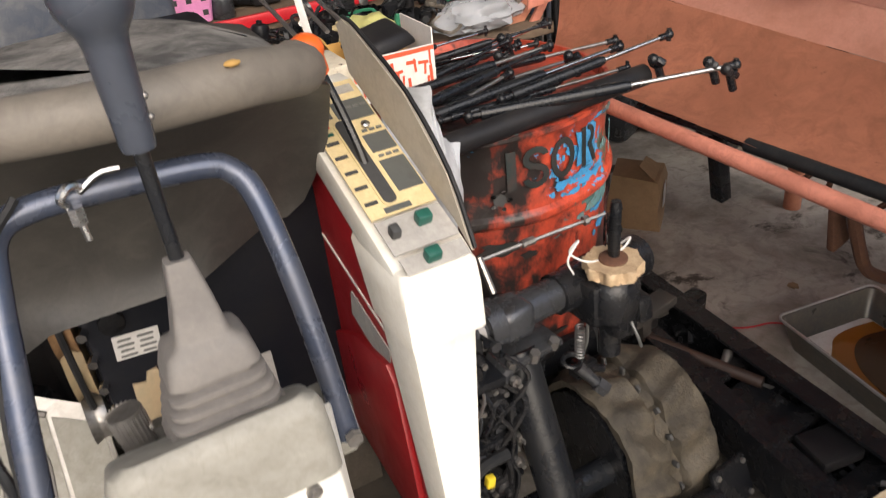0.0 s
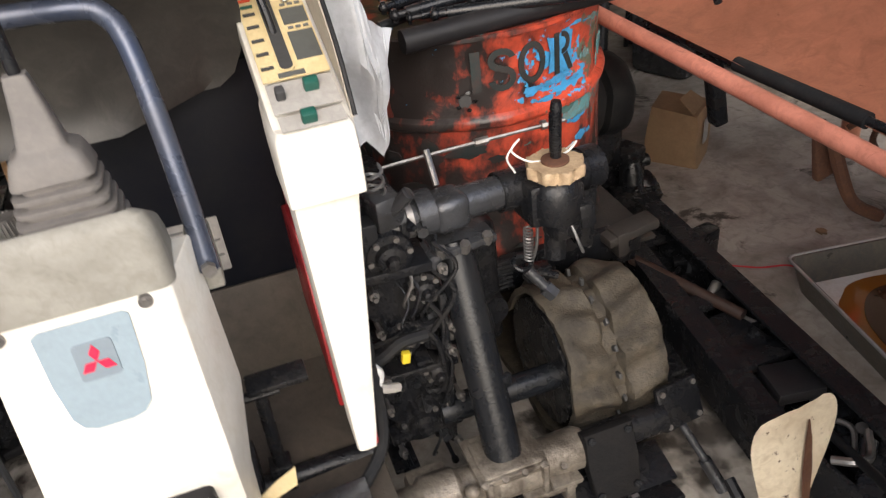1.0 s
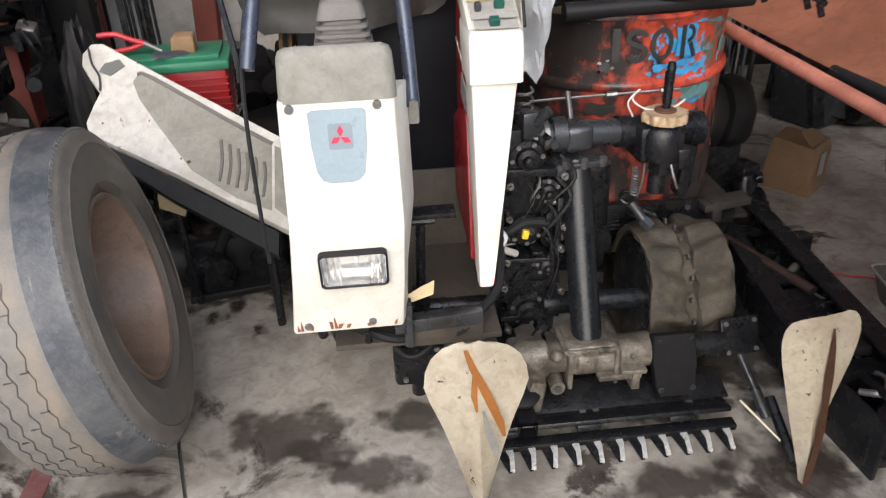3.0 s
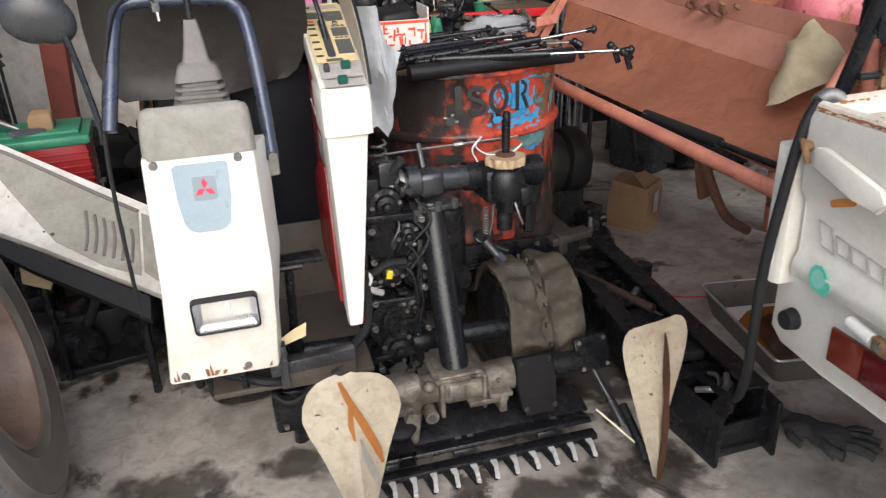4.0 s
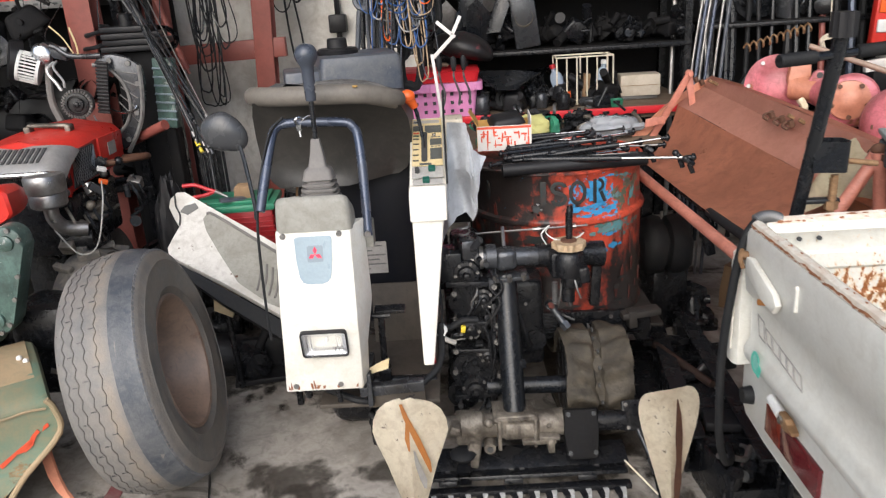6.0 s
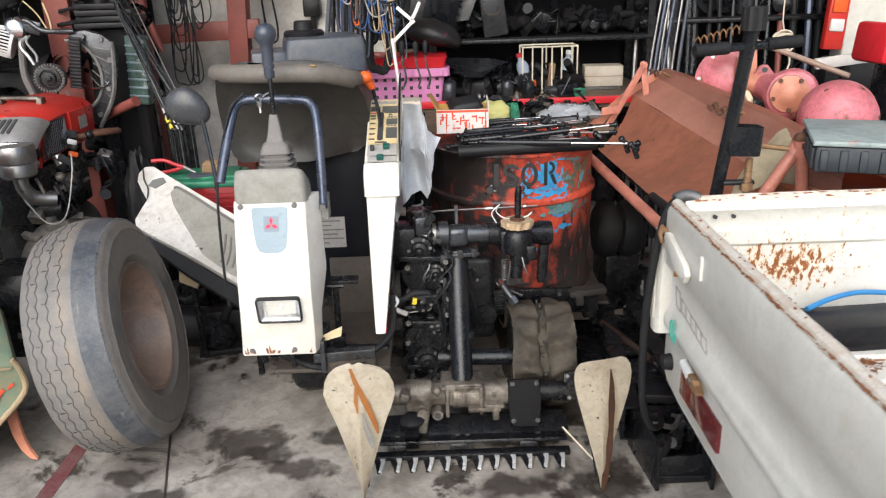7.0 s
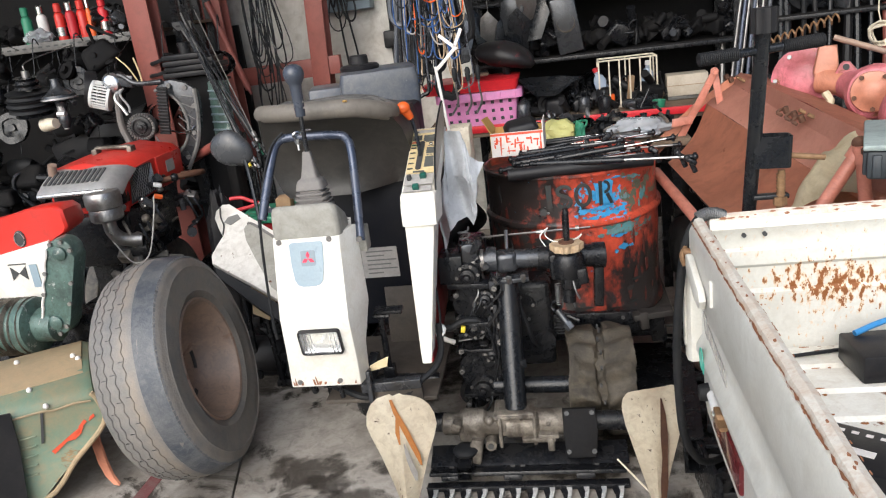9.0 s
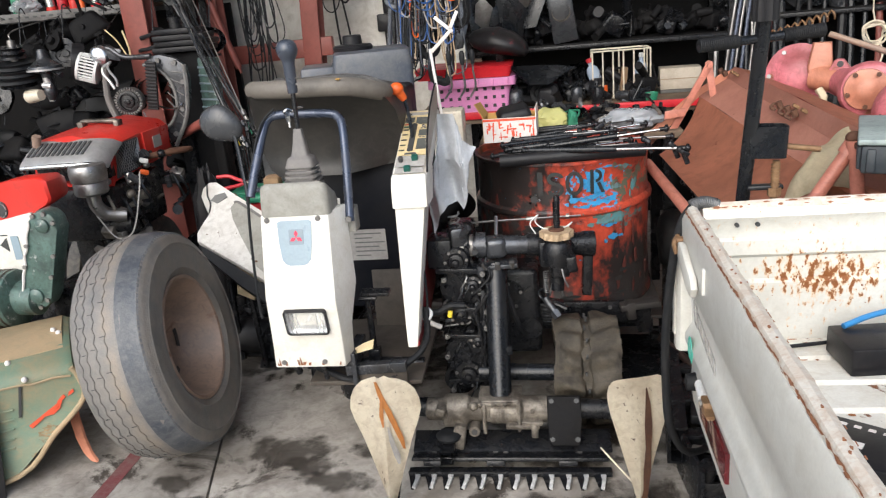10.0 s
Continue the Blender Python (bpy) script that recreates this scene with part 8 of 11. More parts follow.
for k, (a, b) in enumerate((((1.50, 0.28, 0.88), (1.36, 0.18, 0.62)), ((1.52, 0.22, 0.90), (1.56, 0.2, 0.66)), ((1.56, 0.26, 0.90), (1.50, 0.10, 0.30)))):
    bm = B()
    rod(bm, a, b, 0.018, n=10)
    part("stay", bm, "brownrust", ro, "dark rusty stay")
bm = B()
box(bm, (0.34, 0.26, 0.03), (1.60, 0.15, 0.80), (0, 6, 5), 0.004)
part("deck_plate", bm, "rustred", ro)
bm = B()
rod(bm, (1.95, 0.95, 0.36), (2.20, -0.15, 0.30), 0.035, n=14)
shaft = part("tine_shaft", bm, "rustred", ro, "dark tine shaft under the hood")
for k in range(9):
    p = V((1.95, 0.95, 0.36)).lerp(V((2.20, -0.15, 0.30)), 0.05 + 0.11 * k)
    bm = B()
    s = 1 if k % 2 else -1
    tube(bm, [p, p + V((-0.06 * s, 0, -0.08)), p + V((-0.07 * s, 0.01, -0.16)), p + V((-0.02 * s, 0.04, -0.215))], 0.010, 6, 4)
    part("tine", bm, "brownrust", ro, "curved dark tine")
for p in ((1.95, 1.0), (2.20, -0.2)):
    bm = B()
    rod(bm, (p[0] + 0.12, p[1], 0.0), (p[0] + 0.10, p[1], 0.80), 0.03, n=10)
    part("stand_leg", bm, "rustred", ro)

bm = B()
box(bm, (0.03, 0.035, 0.16), (1.175, 0.55, 0.60), (0, -12, 0), 0.004)
part("pipe_lug", bm, "black", ro, "black lug under the pipe")
bm = B()
box(bm, (0.05, 0.02, 0.13), (1.235, 0.30, 0.56), (0, -18, 0), 0.006, taper=0.6)
part("tine_holder", bm, "brownrust", ro, "dark tine holder")
bm = B()
tube(bm, [(1.20, 0.25, 0.62), (1.235, 0.25, 0.54), (1.285, 0.25, 0.455), (1.355, 0.245, 0.405)], 0.013, 8, 6)
part("tine", bm, "brownrust", ro, "curved dark tine")
bm = B()
rod(bm, (1.18, 0.62, 0.66), (1.42, 0.72, 0.52), 0.008, n=8)
part("thin_rod", bm, "black", ro)

for a, b in (((1.395, 0.0, 0.955), (1.19, 0.0, 0.62)), ((1.395, -0.012, 0.955), (1.432, -0.012, 0.60))):
    d = (V(b) - V(a)).normalized()
    bm = B()
    rod(bm, a, b, 0.0165, n=12)
    rod(bm, V(a) - d * 0.012, V(a) + d * 0.03, 0.022, n=12)
    part("arm", bm, "salmon", ro, "salmon-painted hinged arm")
bm = B()
rod(bm, (1.395, -0.04, 0.957), (1.395, 0.03, 0.957), 0.012, n=6)
ball(bm, (1.392, -0.006, 0.972), 0.019, (1, 1, 0.8), 12, 8)
part("pivot", bm, "brownrust", ro, "dark rusty pivot")

# yellowed sheet draped over the hood
bm = B()
n = 12
g = []
for i in range(n + 1):
    row = []
    for j in range(n + 1):
        u, v = i / n, j / n
        p = V((1.51, 0.275, 0.935)).lerp(V((1.385, 0.235, 0.875)), u).lerp(V((1.44, 0.03, 0.835)).lerp(V((1.262, 0.14, 0.77)), u), v)
        p += V((-0.035, -0.01, 0.03)) * math.sin(math.pi * u) ** 0.7 * (0.5 + 0.5 * math.sin(math.pi * v)) + V((-0.010 * math.sin(v * 9 + u * 3), 0, 0.010 * math.sin(u * 8 + v * 5)))
        p += 0.012 * V(noise.noise_vector(p * 14))
        row.append(bm.verts.new(p))
    g.append(row)
for i in range(n):
    for j in range(n):
        bm.faces.new((g[i][j], g[i + 1][j], g[i + 1][j + 1], g[i][j + 1]))
bmesh.ops.solidify(bm, geom=bm.faces, thickness=0.004)
solo("plastic_sheet", bm, "ycloth", "stiff yellowed translucent sheet draped on the tiller hood", "sheet")
tc = thing("tool_case", "blue-black ribbed tool case with a faded lid on the truck", "tool case", (1.638, -0.16, 0.932))
TCM = Matrix.Translation((1.638, -0.16, 0.932)) @ pose(0, 0, 0, 0, 0, -20)
bm = B()
box(bm, (0.54, 0.28, 0.062), (0, 0, 0.031), bevel=0.008)
bmesh.ops.transform(bm, matrix=TCM, verts=bm.verts)
tcb = part("case_body", bm, "casedark", tc)
for k in range(13):
    bm = B()
    box(bm, (0.018, 0.012, 0.05), (-0.25 + 0.042 * k, -0.141, 0.03), bevel=0.004)
    bmesh.ops.transform(bm, matrix=TCM, verts=bm.verts)
    part("rib", bm, "casedark", tcb)
for k in range(6):
    bm = B()
    box(bm, (0.012, 0.02, 0.05), (-0.271, -0.11 + 0.044 * k, 0.03), bevel=0.004)
    bmesh.ops.transform(bm, matrix=TCM, verts=bm.verts)
    part("rib", bm, "casedark", tcb)
bm = B()
box(bm, (0.555, 0.295, 0.014), (0, 0, 0.070), bevel=0.005)
bmesh.ops.transform(bm, matrix=TCM, verts=bm.verts)
part("case_lid", bm, "lidfade", tc, "lid faded to pale green with pink stains")

# ---------------------------------------------------------------- floor pieces right of the harvester
fr = thing("ladder_frame", "greasy black steel ladder frame lying on the floor", "frame", (1.1, 0.3, 0))


def channel(a, b, w, h):
    """A U-channel on edge."""
    a, b = V(a), V(b)
    d = b - a
    m = axes((a + b) / 2, d, V((0, 0, 1))) @ Matrix(((0, 0, 1, 0), (0, 1, 0, 0), (1, 0, 0, 0), (0, 0, 0, 1)))
    bm = B()
    t = 0.008
    slab(bm, [(-0.004, -h / 2), (w, -h / 2), (w, -h / 2 + t), (t - 0.004, -h / 2 + t), (t - 0.004, h / 2 - t), (w, h / 2 - t), (w, h / 2), (-0.004, h / 2)], d.length, m, 0.0015)
    return bm


part("side_rail", channel((1.215, 0.82, 0.13), (1.175, -0.12, 0.12), 0.05, 0.14), "black", fr, "black outer rail")
part("side_rail", channel((0.985, 0.05, 0.10), (1.06, 0.80, 0.12), 0.05, 0.12), "black", fr)
for y, z in ((0.70, 0.14), (0.42, 0.15), (0.22, 0.15), (0.06, 0.13)):
    bm = B()
    box(bm, (0.19, 0.045, 0.02), (1.105, y, z), (0, 4, 6), 0.003)
    part("cross_member", bm, "black", fr)
bm = B()
rod(bm, (1.04, 0.62, 0.165), (1.15, 0.34, 0.155), 0.014, n=12)
part("rusty_bar", bm, "rustdark", fr, "rusty round bar")
bm = B()
box(bm, (0.13, 0.16, 0.05), (1.10, 0.30, 0.12), (0, 0, 8), 0.012)
part("oily_block", bm, "black", fr)
bm = B()
box(bm, (0.10, 0.09, 0.03), (1.11, 0.14, 0.15), (0, 0, -10), 0.006)
part("can", bm, "darkplastic", fr, "oily black tin")
for nm, size, at, rot in (("foot_cheek", (0.012, 0.24, 0.15), (1.03, -0.03, 0.075), (0, 0, 6)), ("foot_cheek", (0.012, 0.24, 0.15), (1.205, -0.03, 0.075), (0, 0, -4)), ("foot_web", (0.17, 0.012, 0.09), (1.115, -0.115, 0.05), (0, 0, 2)), ("foot_web", (0.17, 0.012, 0.12), (1.115, 0.05, 0.08), (12, 0, 2)), ("foot_sole", (0.16, 0.20, 0.010), (1.115, -0.03, 0.03), (0, 0, 0))):
    bm = B()
    box(bm, size, at, rot, 0.003)
    rough_up(bm, 0.003, 0.05, 2)
    part(nm, bm, "black", fr)
bm = B()
tube(bm, [(1.035, -0.05, 0.16), (1.06, -0.08, 0.175), (1.10, -0.07, 0.16), (1.13, -0.03, 0.17)], 0.008, 8)
part("foot_hook", bm, "iron", fr, "worn bright hook")
q = random.Random(12)
for k in range(34):
    p = V((q.uniform(1.03, 1.2), q.uniform(-0.10, 0.75), q.uniform(0.07, 0.15)))
    bm = B()
    if k % 3 == 0:
        rod(bm, p, p + V((q.uniform(-0.04, 0.04), q.uniform(-0.04, 0.04), 0.02)), q.uniform(0.006, 0.02), n=10)
    elif k % 3 == 1:
        box(bm, (q.uniform(0.02, 0.07), q.uniform(0.02, 0.07), q.uniform(0.01, 0.03)), p, (q.uniform(-20, 20), q.uniform(-20, 20), q.uniform(0, 90)), 0.003)
    else:
        tube(bm, [p, p + V((q.uniform(-0.06, 0.06), 0.04, 0.02)), p + V((q.uniform(-0.08, 0.08), 0.10, 0.0))], 0.006, 6)
    part(("pin", "block", "link")[k % 3], bm, q.choice(("black", "black", "steelgrey", "black", "iron")), fr)
for k in range(3):
    bm = B()
    rod(bm, (1.06 + 0.05 * k, -0.10 + 0.03 * k, 0.10), (1.06 + 0.05 * k, -0.115 + 0.03 * k, 0.15), 0.022 - 0.004 * k, n=14)
    part("roller", bm, "black", fr)
bm = B()
box(bm, (0.30, 0.55, 0.03), (1.03, 0.60, 0.05), (0, 0, -3), 0.01)
part("lower_pan", bm, "black", fr, "black oily pan")
bm = B()
box(bm, (0.18, 0.05, 0.10), (1.28, 0.72, 0.05), (0, 0, 10), 0.01)
solo("dark_block", bm, "black", "black block on the floor behind the frame", "block")

def soft_outline(pts):
    """A rounded closed outline through the given corners."""
    ring_ = [(u, v, 0) for u, v in pts + pts[:1]]
    return [(p.x, p.y) for p in smooth_line(ring_, 5)[:-1]]


tray = thing("drip_tray", "shallow steel drip tray with used oil and water", "tray", (1.66, 0.25, 0))
TM = Matrix.Translation((1.561, 0.284, 0)) @ pose(0, 0, 0, 0, 0, -9)
bm = B()
rim = rounded(0.318, 0.468, 0.022)
o1, i1 = rounded(0.308, 0.458, 0.022), rounded(0.302, 0.452, 0.020)
o0, i0 = rounded(0.262, 0.412, 0.024), rounded(0.256, 0.406, 0.022)
lp = [(o0, 0.002), (o1, 0.083), (rim, 0.085), (rim, 0.090), (i1, 0.088), (i0, 0.010)]
loft(bm, [[TM @ V((u, v, z)) for u, v in o] for o, z in lp])
body = part("tray_body", bm, "traysteel", tray, "scuffed bare steel tray")
bm = B()
tube(bm, [TM @ V((u, v, 0.089)) for u, v in rim + rim[:1]], 0.004, 6, 1, smooth=False)
part("rolled_rim", bm, "aluminium", body, "bright rolled rim")
bm = B()
slab(bm, rounded(0.250, 0.400, 0.02), 0.002, TM @ Matrix.Translation((0, 0, 0.0125)))
part("water", bm, "traywater", tray, "thin sheet of water over steel, the sky's reflection painted pale")
bm = B()
slab(bm, soft_outline([(0.120, 0.175), (0.04, 0.178), (-0.02, 0.165), (-0.055, 0.135), (-0.085, 0.105), (-0.105, 0.07), (-0.100, 0.0), (-0.110, -0.08), (-0.108, -0.185), (0.120, -0.19)]), 0.002, TM @ Matrix.Translation((0, 0, 0.0150)))
part("oil", bm, "oil", tray, "amber film of used oil")
bm = B()
slab(bm, soft_outline([(0.118, 0.13), (0.05, 0.135), (0.0, 0.115), (-0.04, 0.07), (-0.065, 0.01), (-0.075, -0.09), (-0.070, -0.18), (0.118, -0.185)]), 0.002, TM @ Matrix.Translation((0, 0, 0.0172)))
part("oil", bm, "darkoil", tray, "dark brown used oil")

ct = thing("cardboard_box", "battered brown cardboard box patched with tape on the floor", "box", (1.605, 1.26, 0))
CM = Matrix.Translation((1.605, 1.26, 0)) @ pose(0, 0, 0, 0, 0, 38) @ Matrix.Diagonal((0.70, 0.70, 0.86, 1))
bm = B()
loft(bm, [[CM @ V((u * k + 0.01 * s, v * k, z)) for u, v in rounded(0.20, 0.24, 0.006, 2)] for k, s, z in ((1, 0, 0.0), (1.01, 0.2, 0.08), (0.98, 0.6, 0.17), (0.93, 1.0, 0.215))])
rough_up(bm, 0.013, 0.07, 3)
cb = part("box_body", bm, "card", ct)
bm = B()
slab(bm, rounded(0.06, 0.10, 0.004, 2), 0.003, CM @ Matrix.Translation((-0.0, -0.127, 0.13)) @ pose(0, 0, 0, 90, 0, 0))
part("tape_patch", bm, "aluminium", cb, "shiny tape patch")
bm = B()
slab(bm, [(-0.09, 0), (0.09, 0), (0.07, 0.08), (-0.06, 0.09)], 0.003, CM @ Matrix.Translation((0.0, -0.09, 0.215)) @ pose(0, 0, 0, 30, 0, 0))
part("flap", bm, "card", ct)

# dark machine parts under the rotary hood and behind the drum
bm = B()
lathe(bm, [(0.02, -0.10), (0.095, -0.095), (0.115, -0.075), (0.12, -0.045), (0.115, -0.012), (0.09, -0.004), (0.09, 0.004), (0.115, 0.012), (0.12, 0.045), (0.115, 0.075), (0.095, 0.095), (0.02, 0.10)], axes((1.20, 1.13, 0.36), (0, 1, 0.1), (0, -0.1, 1)), 32)
rough_up(bm, 0.006, 0.06, 3)
er = solo("rubber_roller", bm, "hose", "black grooved double roller behind the drum", "roller")
bm = B()
box(bm, (0.16, 0.14, 0.26), (1.21, 1.15, 0.13), (0, 0, 12), 0.02)
rough_up(bm, 0.008, 0.06, 5)
part("roller_mount", bm, "black", er, "black oily mount")
q = random.Random(6)
for k in range(7):
    x, y = q.uniform(1.14, 1.42), q.uniform(0.98, 1.32)
    bm = B()
    h = q.uniform(0.06, 0.2)
    if k % 2:
        box(bm, (q.uniform(0.06, 0.12), q.uniform(0.06, 0.12), h), (x, y, h / 2), (0, 0, q.uniform(0, 90)), 0.012)
        rod(bm, (x - 0.05, y, h * 0.6), (x + 0.07, y - 0.03, h * 0.7), 0.018, n=10)
    else:
        lathe(bm, [(0.05, 0), (0.055, h * 0.3), (0.035, h * 0.4), (0.035, h * 0.8), (0.02, h)], Matrix.Translation((x, y, 0)) @ pose(0, 0, 0, q.uniform(-14, 14), 0, 0), 14)
        box(bm, (0.10, 0.02, 0.03), (x, y, h * 0.5), (0, 0, q.uniform(0, 90)), 0.004)
    rough_up(bm, 0.012, 0.05, k)
    solo("engine_part", bm, "black", "black oily machine part on the floor", "machine part", group="machine parts on the floor")


def glove(at, rz, k):
    """A limp work glove, fingers spread."""
    bm = B()
    m = Matrix.Translation(at) @ pose(0, 0, 0, 0, 0, rz)
    ball(bm, (0, 0, 0), 0.045, (1.0, 1.25, 0.34), 18, 10)
    ball(bm, (0, 0.07, 0), 0.034, (1.0, 1.2, 0.36), 14, 8)
    for q, (x, l, an) in enumerate(((-0.033, 0.06, 16), (-0.012, 0.072, 4), (0.012, 0.070, -5), (0.033, 0.056, -18))):
        a = radians(an)
        tube(bm, [(x, -0.035, 0), (x - math.sin(a) * l * 0.55, -0.035 - math.cos(a) * l * 0.55, 0.004), (x - math.sin(a) * l, -0.035 - math.cos(a) * l, -0.003)], 0.0105, 8, 4)
    tube(bm, [(-0.035, 0.02, 0), (-0.065, 0.0, 0.003), (-0.075, -0.03, 0)], 0.0115, 8, 4)
    bmesh.ops.transform(bm, matrix=m, verts=bm.verts)
    rough_up(bm, 0.004, 0.02, k)
    return solo("work_glove", bm, "glovegrey", "oil-blackened cotton work glove lying on the floor", "glove", group="work gloves")


glove((1.325, -0.10, 0.019), 24, 1)
glove((1.355, -0.155, 0.024), 48, 2)
bm = B()
slab(bm, blob(0.04, 0.035, 8), 0.006, Matrix.Translation((1.692, 0.682, 0.004)))
solo("dry_leaf", bm, "card", "curled dry leaf on the floor", "leaf")
bm = B()
rod(bm, (0.79, -0.02, 0.141), (0.92, -0.083, 0.008), 0.0026, n=8)
solo("wooden_stick", bm, "creamold", "thin pale wooden stick leaning on the cutter bar", "stick")
bm = B()
tube(bm, [(1.38, 0.66, 0.003), (1.44, 0.62, 0.003), (1.50, 0.60, 0.003), (1.53, 0.575, 0.003)], 0.0025, 6)
solo("red_wire", bm, "redcable", "short red wire on the floor", "wire")

# ---------------------------------------------------------------- two walking tillers on the left
ta = thing("walking_tiller", "walking tiller with red hood and faded green rotary cover", "tiller", (-1.1, 0.3, 0))
# rotary cover: a folded green and tan fender, turned towards the yard
FM = axes((-0.83, 0.10, 0), (-0.846, -0.534, 0), (0, 0, 1))


def fender_row(depth, top, drop):
    """A closed outline of the fender at a depth behind its face."""
    pts = [(0.225, 0.045 + drop), (0.10, 0.155 + drop), (-0.006, 0.25), (-0.008, top - 0.03), (0.0, top - 0.008), (0.015, top)]
    pts += [(0.3, top), (0.60, top - 0.004), (0.80, top - 0.02), (0.80, 0.04 + drop), (0.5, 0.03 + drop)]
    return [FM @ V((u, v + 0.003 * math.sin(u * 9 + depth * 20), depth)) for u, v in pts]


bm = B()
loft(bm, [fender_row(d, t, r) for d, t, r in ((0.002, 0.352, 0.006), (0.0, 0.345, 0.0), (0.006, 0.362, 0.0), (0.03, 0.380, 0.0), (0.10, 0.405, 0.02), (0.20, 0.424, 0.03), (0.34, 0.418, 0.03), (0.44, 0.38, 0.03))])
cover = part("rotary_cover", bm, "green", ta, "faded green rotary cover")
bm = B()
loft(bm, [[FM @ V((u, t + lift, d)) for u in (0.02, 0.2, 0.42, 0.62, 0.79)] + [FM @ V((u, t - 0.004, d)) for u in (0.79, 0.62, 0.42, 0.2, 0.02)] for d, t, lift in ((0.085, 0.400, 0.002), (0.12, 0.409, 0.004), (0.20, 0.425, 0.005), (0.34, 0.419, 0.005), (0.43, 0.385, 0.004))])
rough_up(bm, 0.002, 0.06, 3)
part("tan_top", bm, "tan", cover, "sun-faded tan top face")
bm = B()
tube(bm, [FM @ V(p) for p in ((0.006, 0.362, -0.002), (-0.008, 0.33, -0.002), (-0.008, 0.25, -0.002), (0.10, 0.152, -0.002), (0.225, 0.043, -0.002), (0.5, 0.028, -0.002), (0.79, 0.038, -0.002))], 0.009, 8, 4)
part("rolled_edge", bm, "tan", cover, "rolled tan edge")
bm = B()
tube(bm, [FM @ V(p) for p in ((0.012, 0.335, -0.001), (0.06, 0.342, -0.001), (0.12, 0.338, -0.001), (0.20, 0.345, -0.001), (0.6, 0.335, -0.001))], 0.004, 6, 4)
part("pressed_bead", bm, "tan", cover, "pressed bead below the ridge")
for k in range(5):
    bm = B()
    tube(bm, [FM @ V((u, 0.27 - 0.032 * k, -0.001)) for u in (0.19 + 0.006 * k, 0.24, 0.28)], 0.004, 6, 3)
    part("pressed_rib", bm, "green", cover)
for pts in ([(0.153, 0.192), (0.160, 0.204), (0.10, 0.238), (0.066, 0.256), (0.062, 0.238), (0.085, 0.222), (0.11, 0.222)], [(0.077, 0.236), (0.066, 0.262), (0.046, 0.280), (0.040, 0.270), (0.052, 0.262), (0.060, 0.245)], [(0.034, 0.270), (0.028, 0.284), (0.016, 0.290), (0.014, 0.280)]):
    bm = B()
    slab(bm, pts, 0.002, FM @ Matrix.Translation((0, 0, -0.0018)))
    part("red_stripe", bm, "labelred", cover, "worn red stripe")
bm = B()
slab(bm, [(0.150, 0.345), (0.158, 0.345), (0.181, 0.24), (0.173, 0.24)], 0.003, FM @ Matrix.Translation((0, 0, -0.002)))
part("slot", bm, "ink", cover)
for u, v, d in ((0.138, 0.360, -0.004), (0.18, 0.398, 0.07), (0.03, 0.424, 0.17), (0.045, 0.43, 0.19), (0.22, 0.432, 0.26)):
    bm = B()
    ball(bm, FM @ V((u, v, d)), 0.009, u=10, v=8)
    part("bolt", bm, "cardwhite", cover)
bm = B()
flap_o = [(0.235, 0.372), (0.238, 0.25), (0.258, 0.09), (0.27, 0.0), (0.78, 0.0), (0.78, 0.36), (0.4, 0.385)]
loft(bm, [[FM @ V((u, v, d - 0.05 * (0.37 - v))) for u, v in flap_o] for d in (-0.016, -0.008)])
part("rubber_flap", bm, "darkplastic", ta, "black rubber flap")
bm = B()
loft(bm, [[V((x - w, y, z)), V((x + w, y - 0.006, z)), V((x + w, y + 0.004, z + 0.004)), V((x - w, y + 0.008, z + 0.004))] for x, y, z, w in ((-0.915, 0.16, 0.20, 0.016), (-0.91, 0.15, 0.14, 0.018), (-0.895, 0.135, 0.08, 0.018), (-0.872, 0.12, 0.035, 0.016), (-0.845, 0.108, 0.010, 0.012))])
part("tine", bm, "rustred", ta, "curved rusty tine")
# chain case
CA, CB_ = V((-0.975, 0.34, 0.765)), V((-1.062, 0.34, 0.520))
bm = B()
n = 14
o = []
ang = math.atan2(CA.z - CB_.z, CA.x - CB_.x)
for k in range(n + 1):
    a = ang - math.pi / 2 + math.pi * k / n
    o.append((CA.x + 0.050 * math.cos(a), CA.z + 0.050 * math.sin(a)))
for k in range(n + 1):
    a = ang + math.pi / 2 + math.pi * k / n
    o.append((CB_.x + 0.050 * math.cos(a), CB_.z + 0.050 * math.sin(a)))
slab(bm, o, 0.07, axes((0, 0.36, 0), (1, 0, 0), (0, 0, 1)), 0.012)
cc = part("chain_case", bm, "chaingreen", ta, "chipped green chain case")
for c, r in ((CA, 0.024), (CB_, 0.026)):
    bm = B()
    lathe(bm, [(r, 0), (r, 0.012), (r * 0.6, 0.018), (0.01, 0.02)], axes((c.x, 0.328, c.z), (1, 0, 0), (0, 0, -1)) @ Matrix.Diagonal((1, 1, -1, 1)), 20)
    part("case_boss", bm, "chaingreen", cc)
bolts(cc, [(CA.x + 0.042 * math.cos(a), 0.322, CA.z + 0.042 * math.sin(a)) for a in (0.2, 1.2, 2.2)] + [(CB_.x + 0.042 * math.cos(a), 0.322, CB_.z + 0.042 * math.sin(a)) for a in (-0.4, -1.4, -2.4, -3.2)] + [(CA.lerp(CB_, f).x + s * 0.043, 0.322, CA.lerp(CB_, f).z - s * 0.02) for f in (0.35, 0.65) for s in (1, -1)], 0.008, (0, -1, 0), "iron")
bm = B()
e_ = (CB_ - CA).normalized()
tube(bm, [CA + V((-0.047, -0.019, 0.014)) + e_ * 0.004 * k * 6 + V((0.003 * math.sin(k * 2.1), 0, 0)) for k in range(12)], 0.0045, 6, 2)
rough_up(bm, 0.002, 0.015, 3)
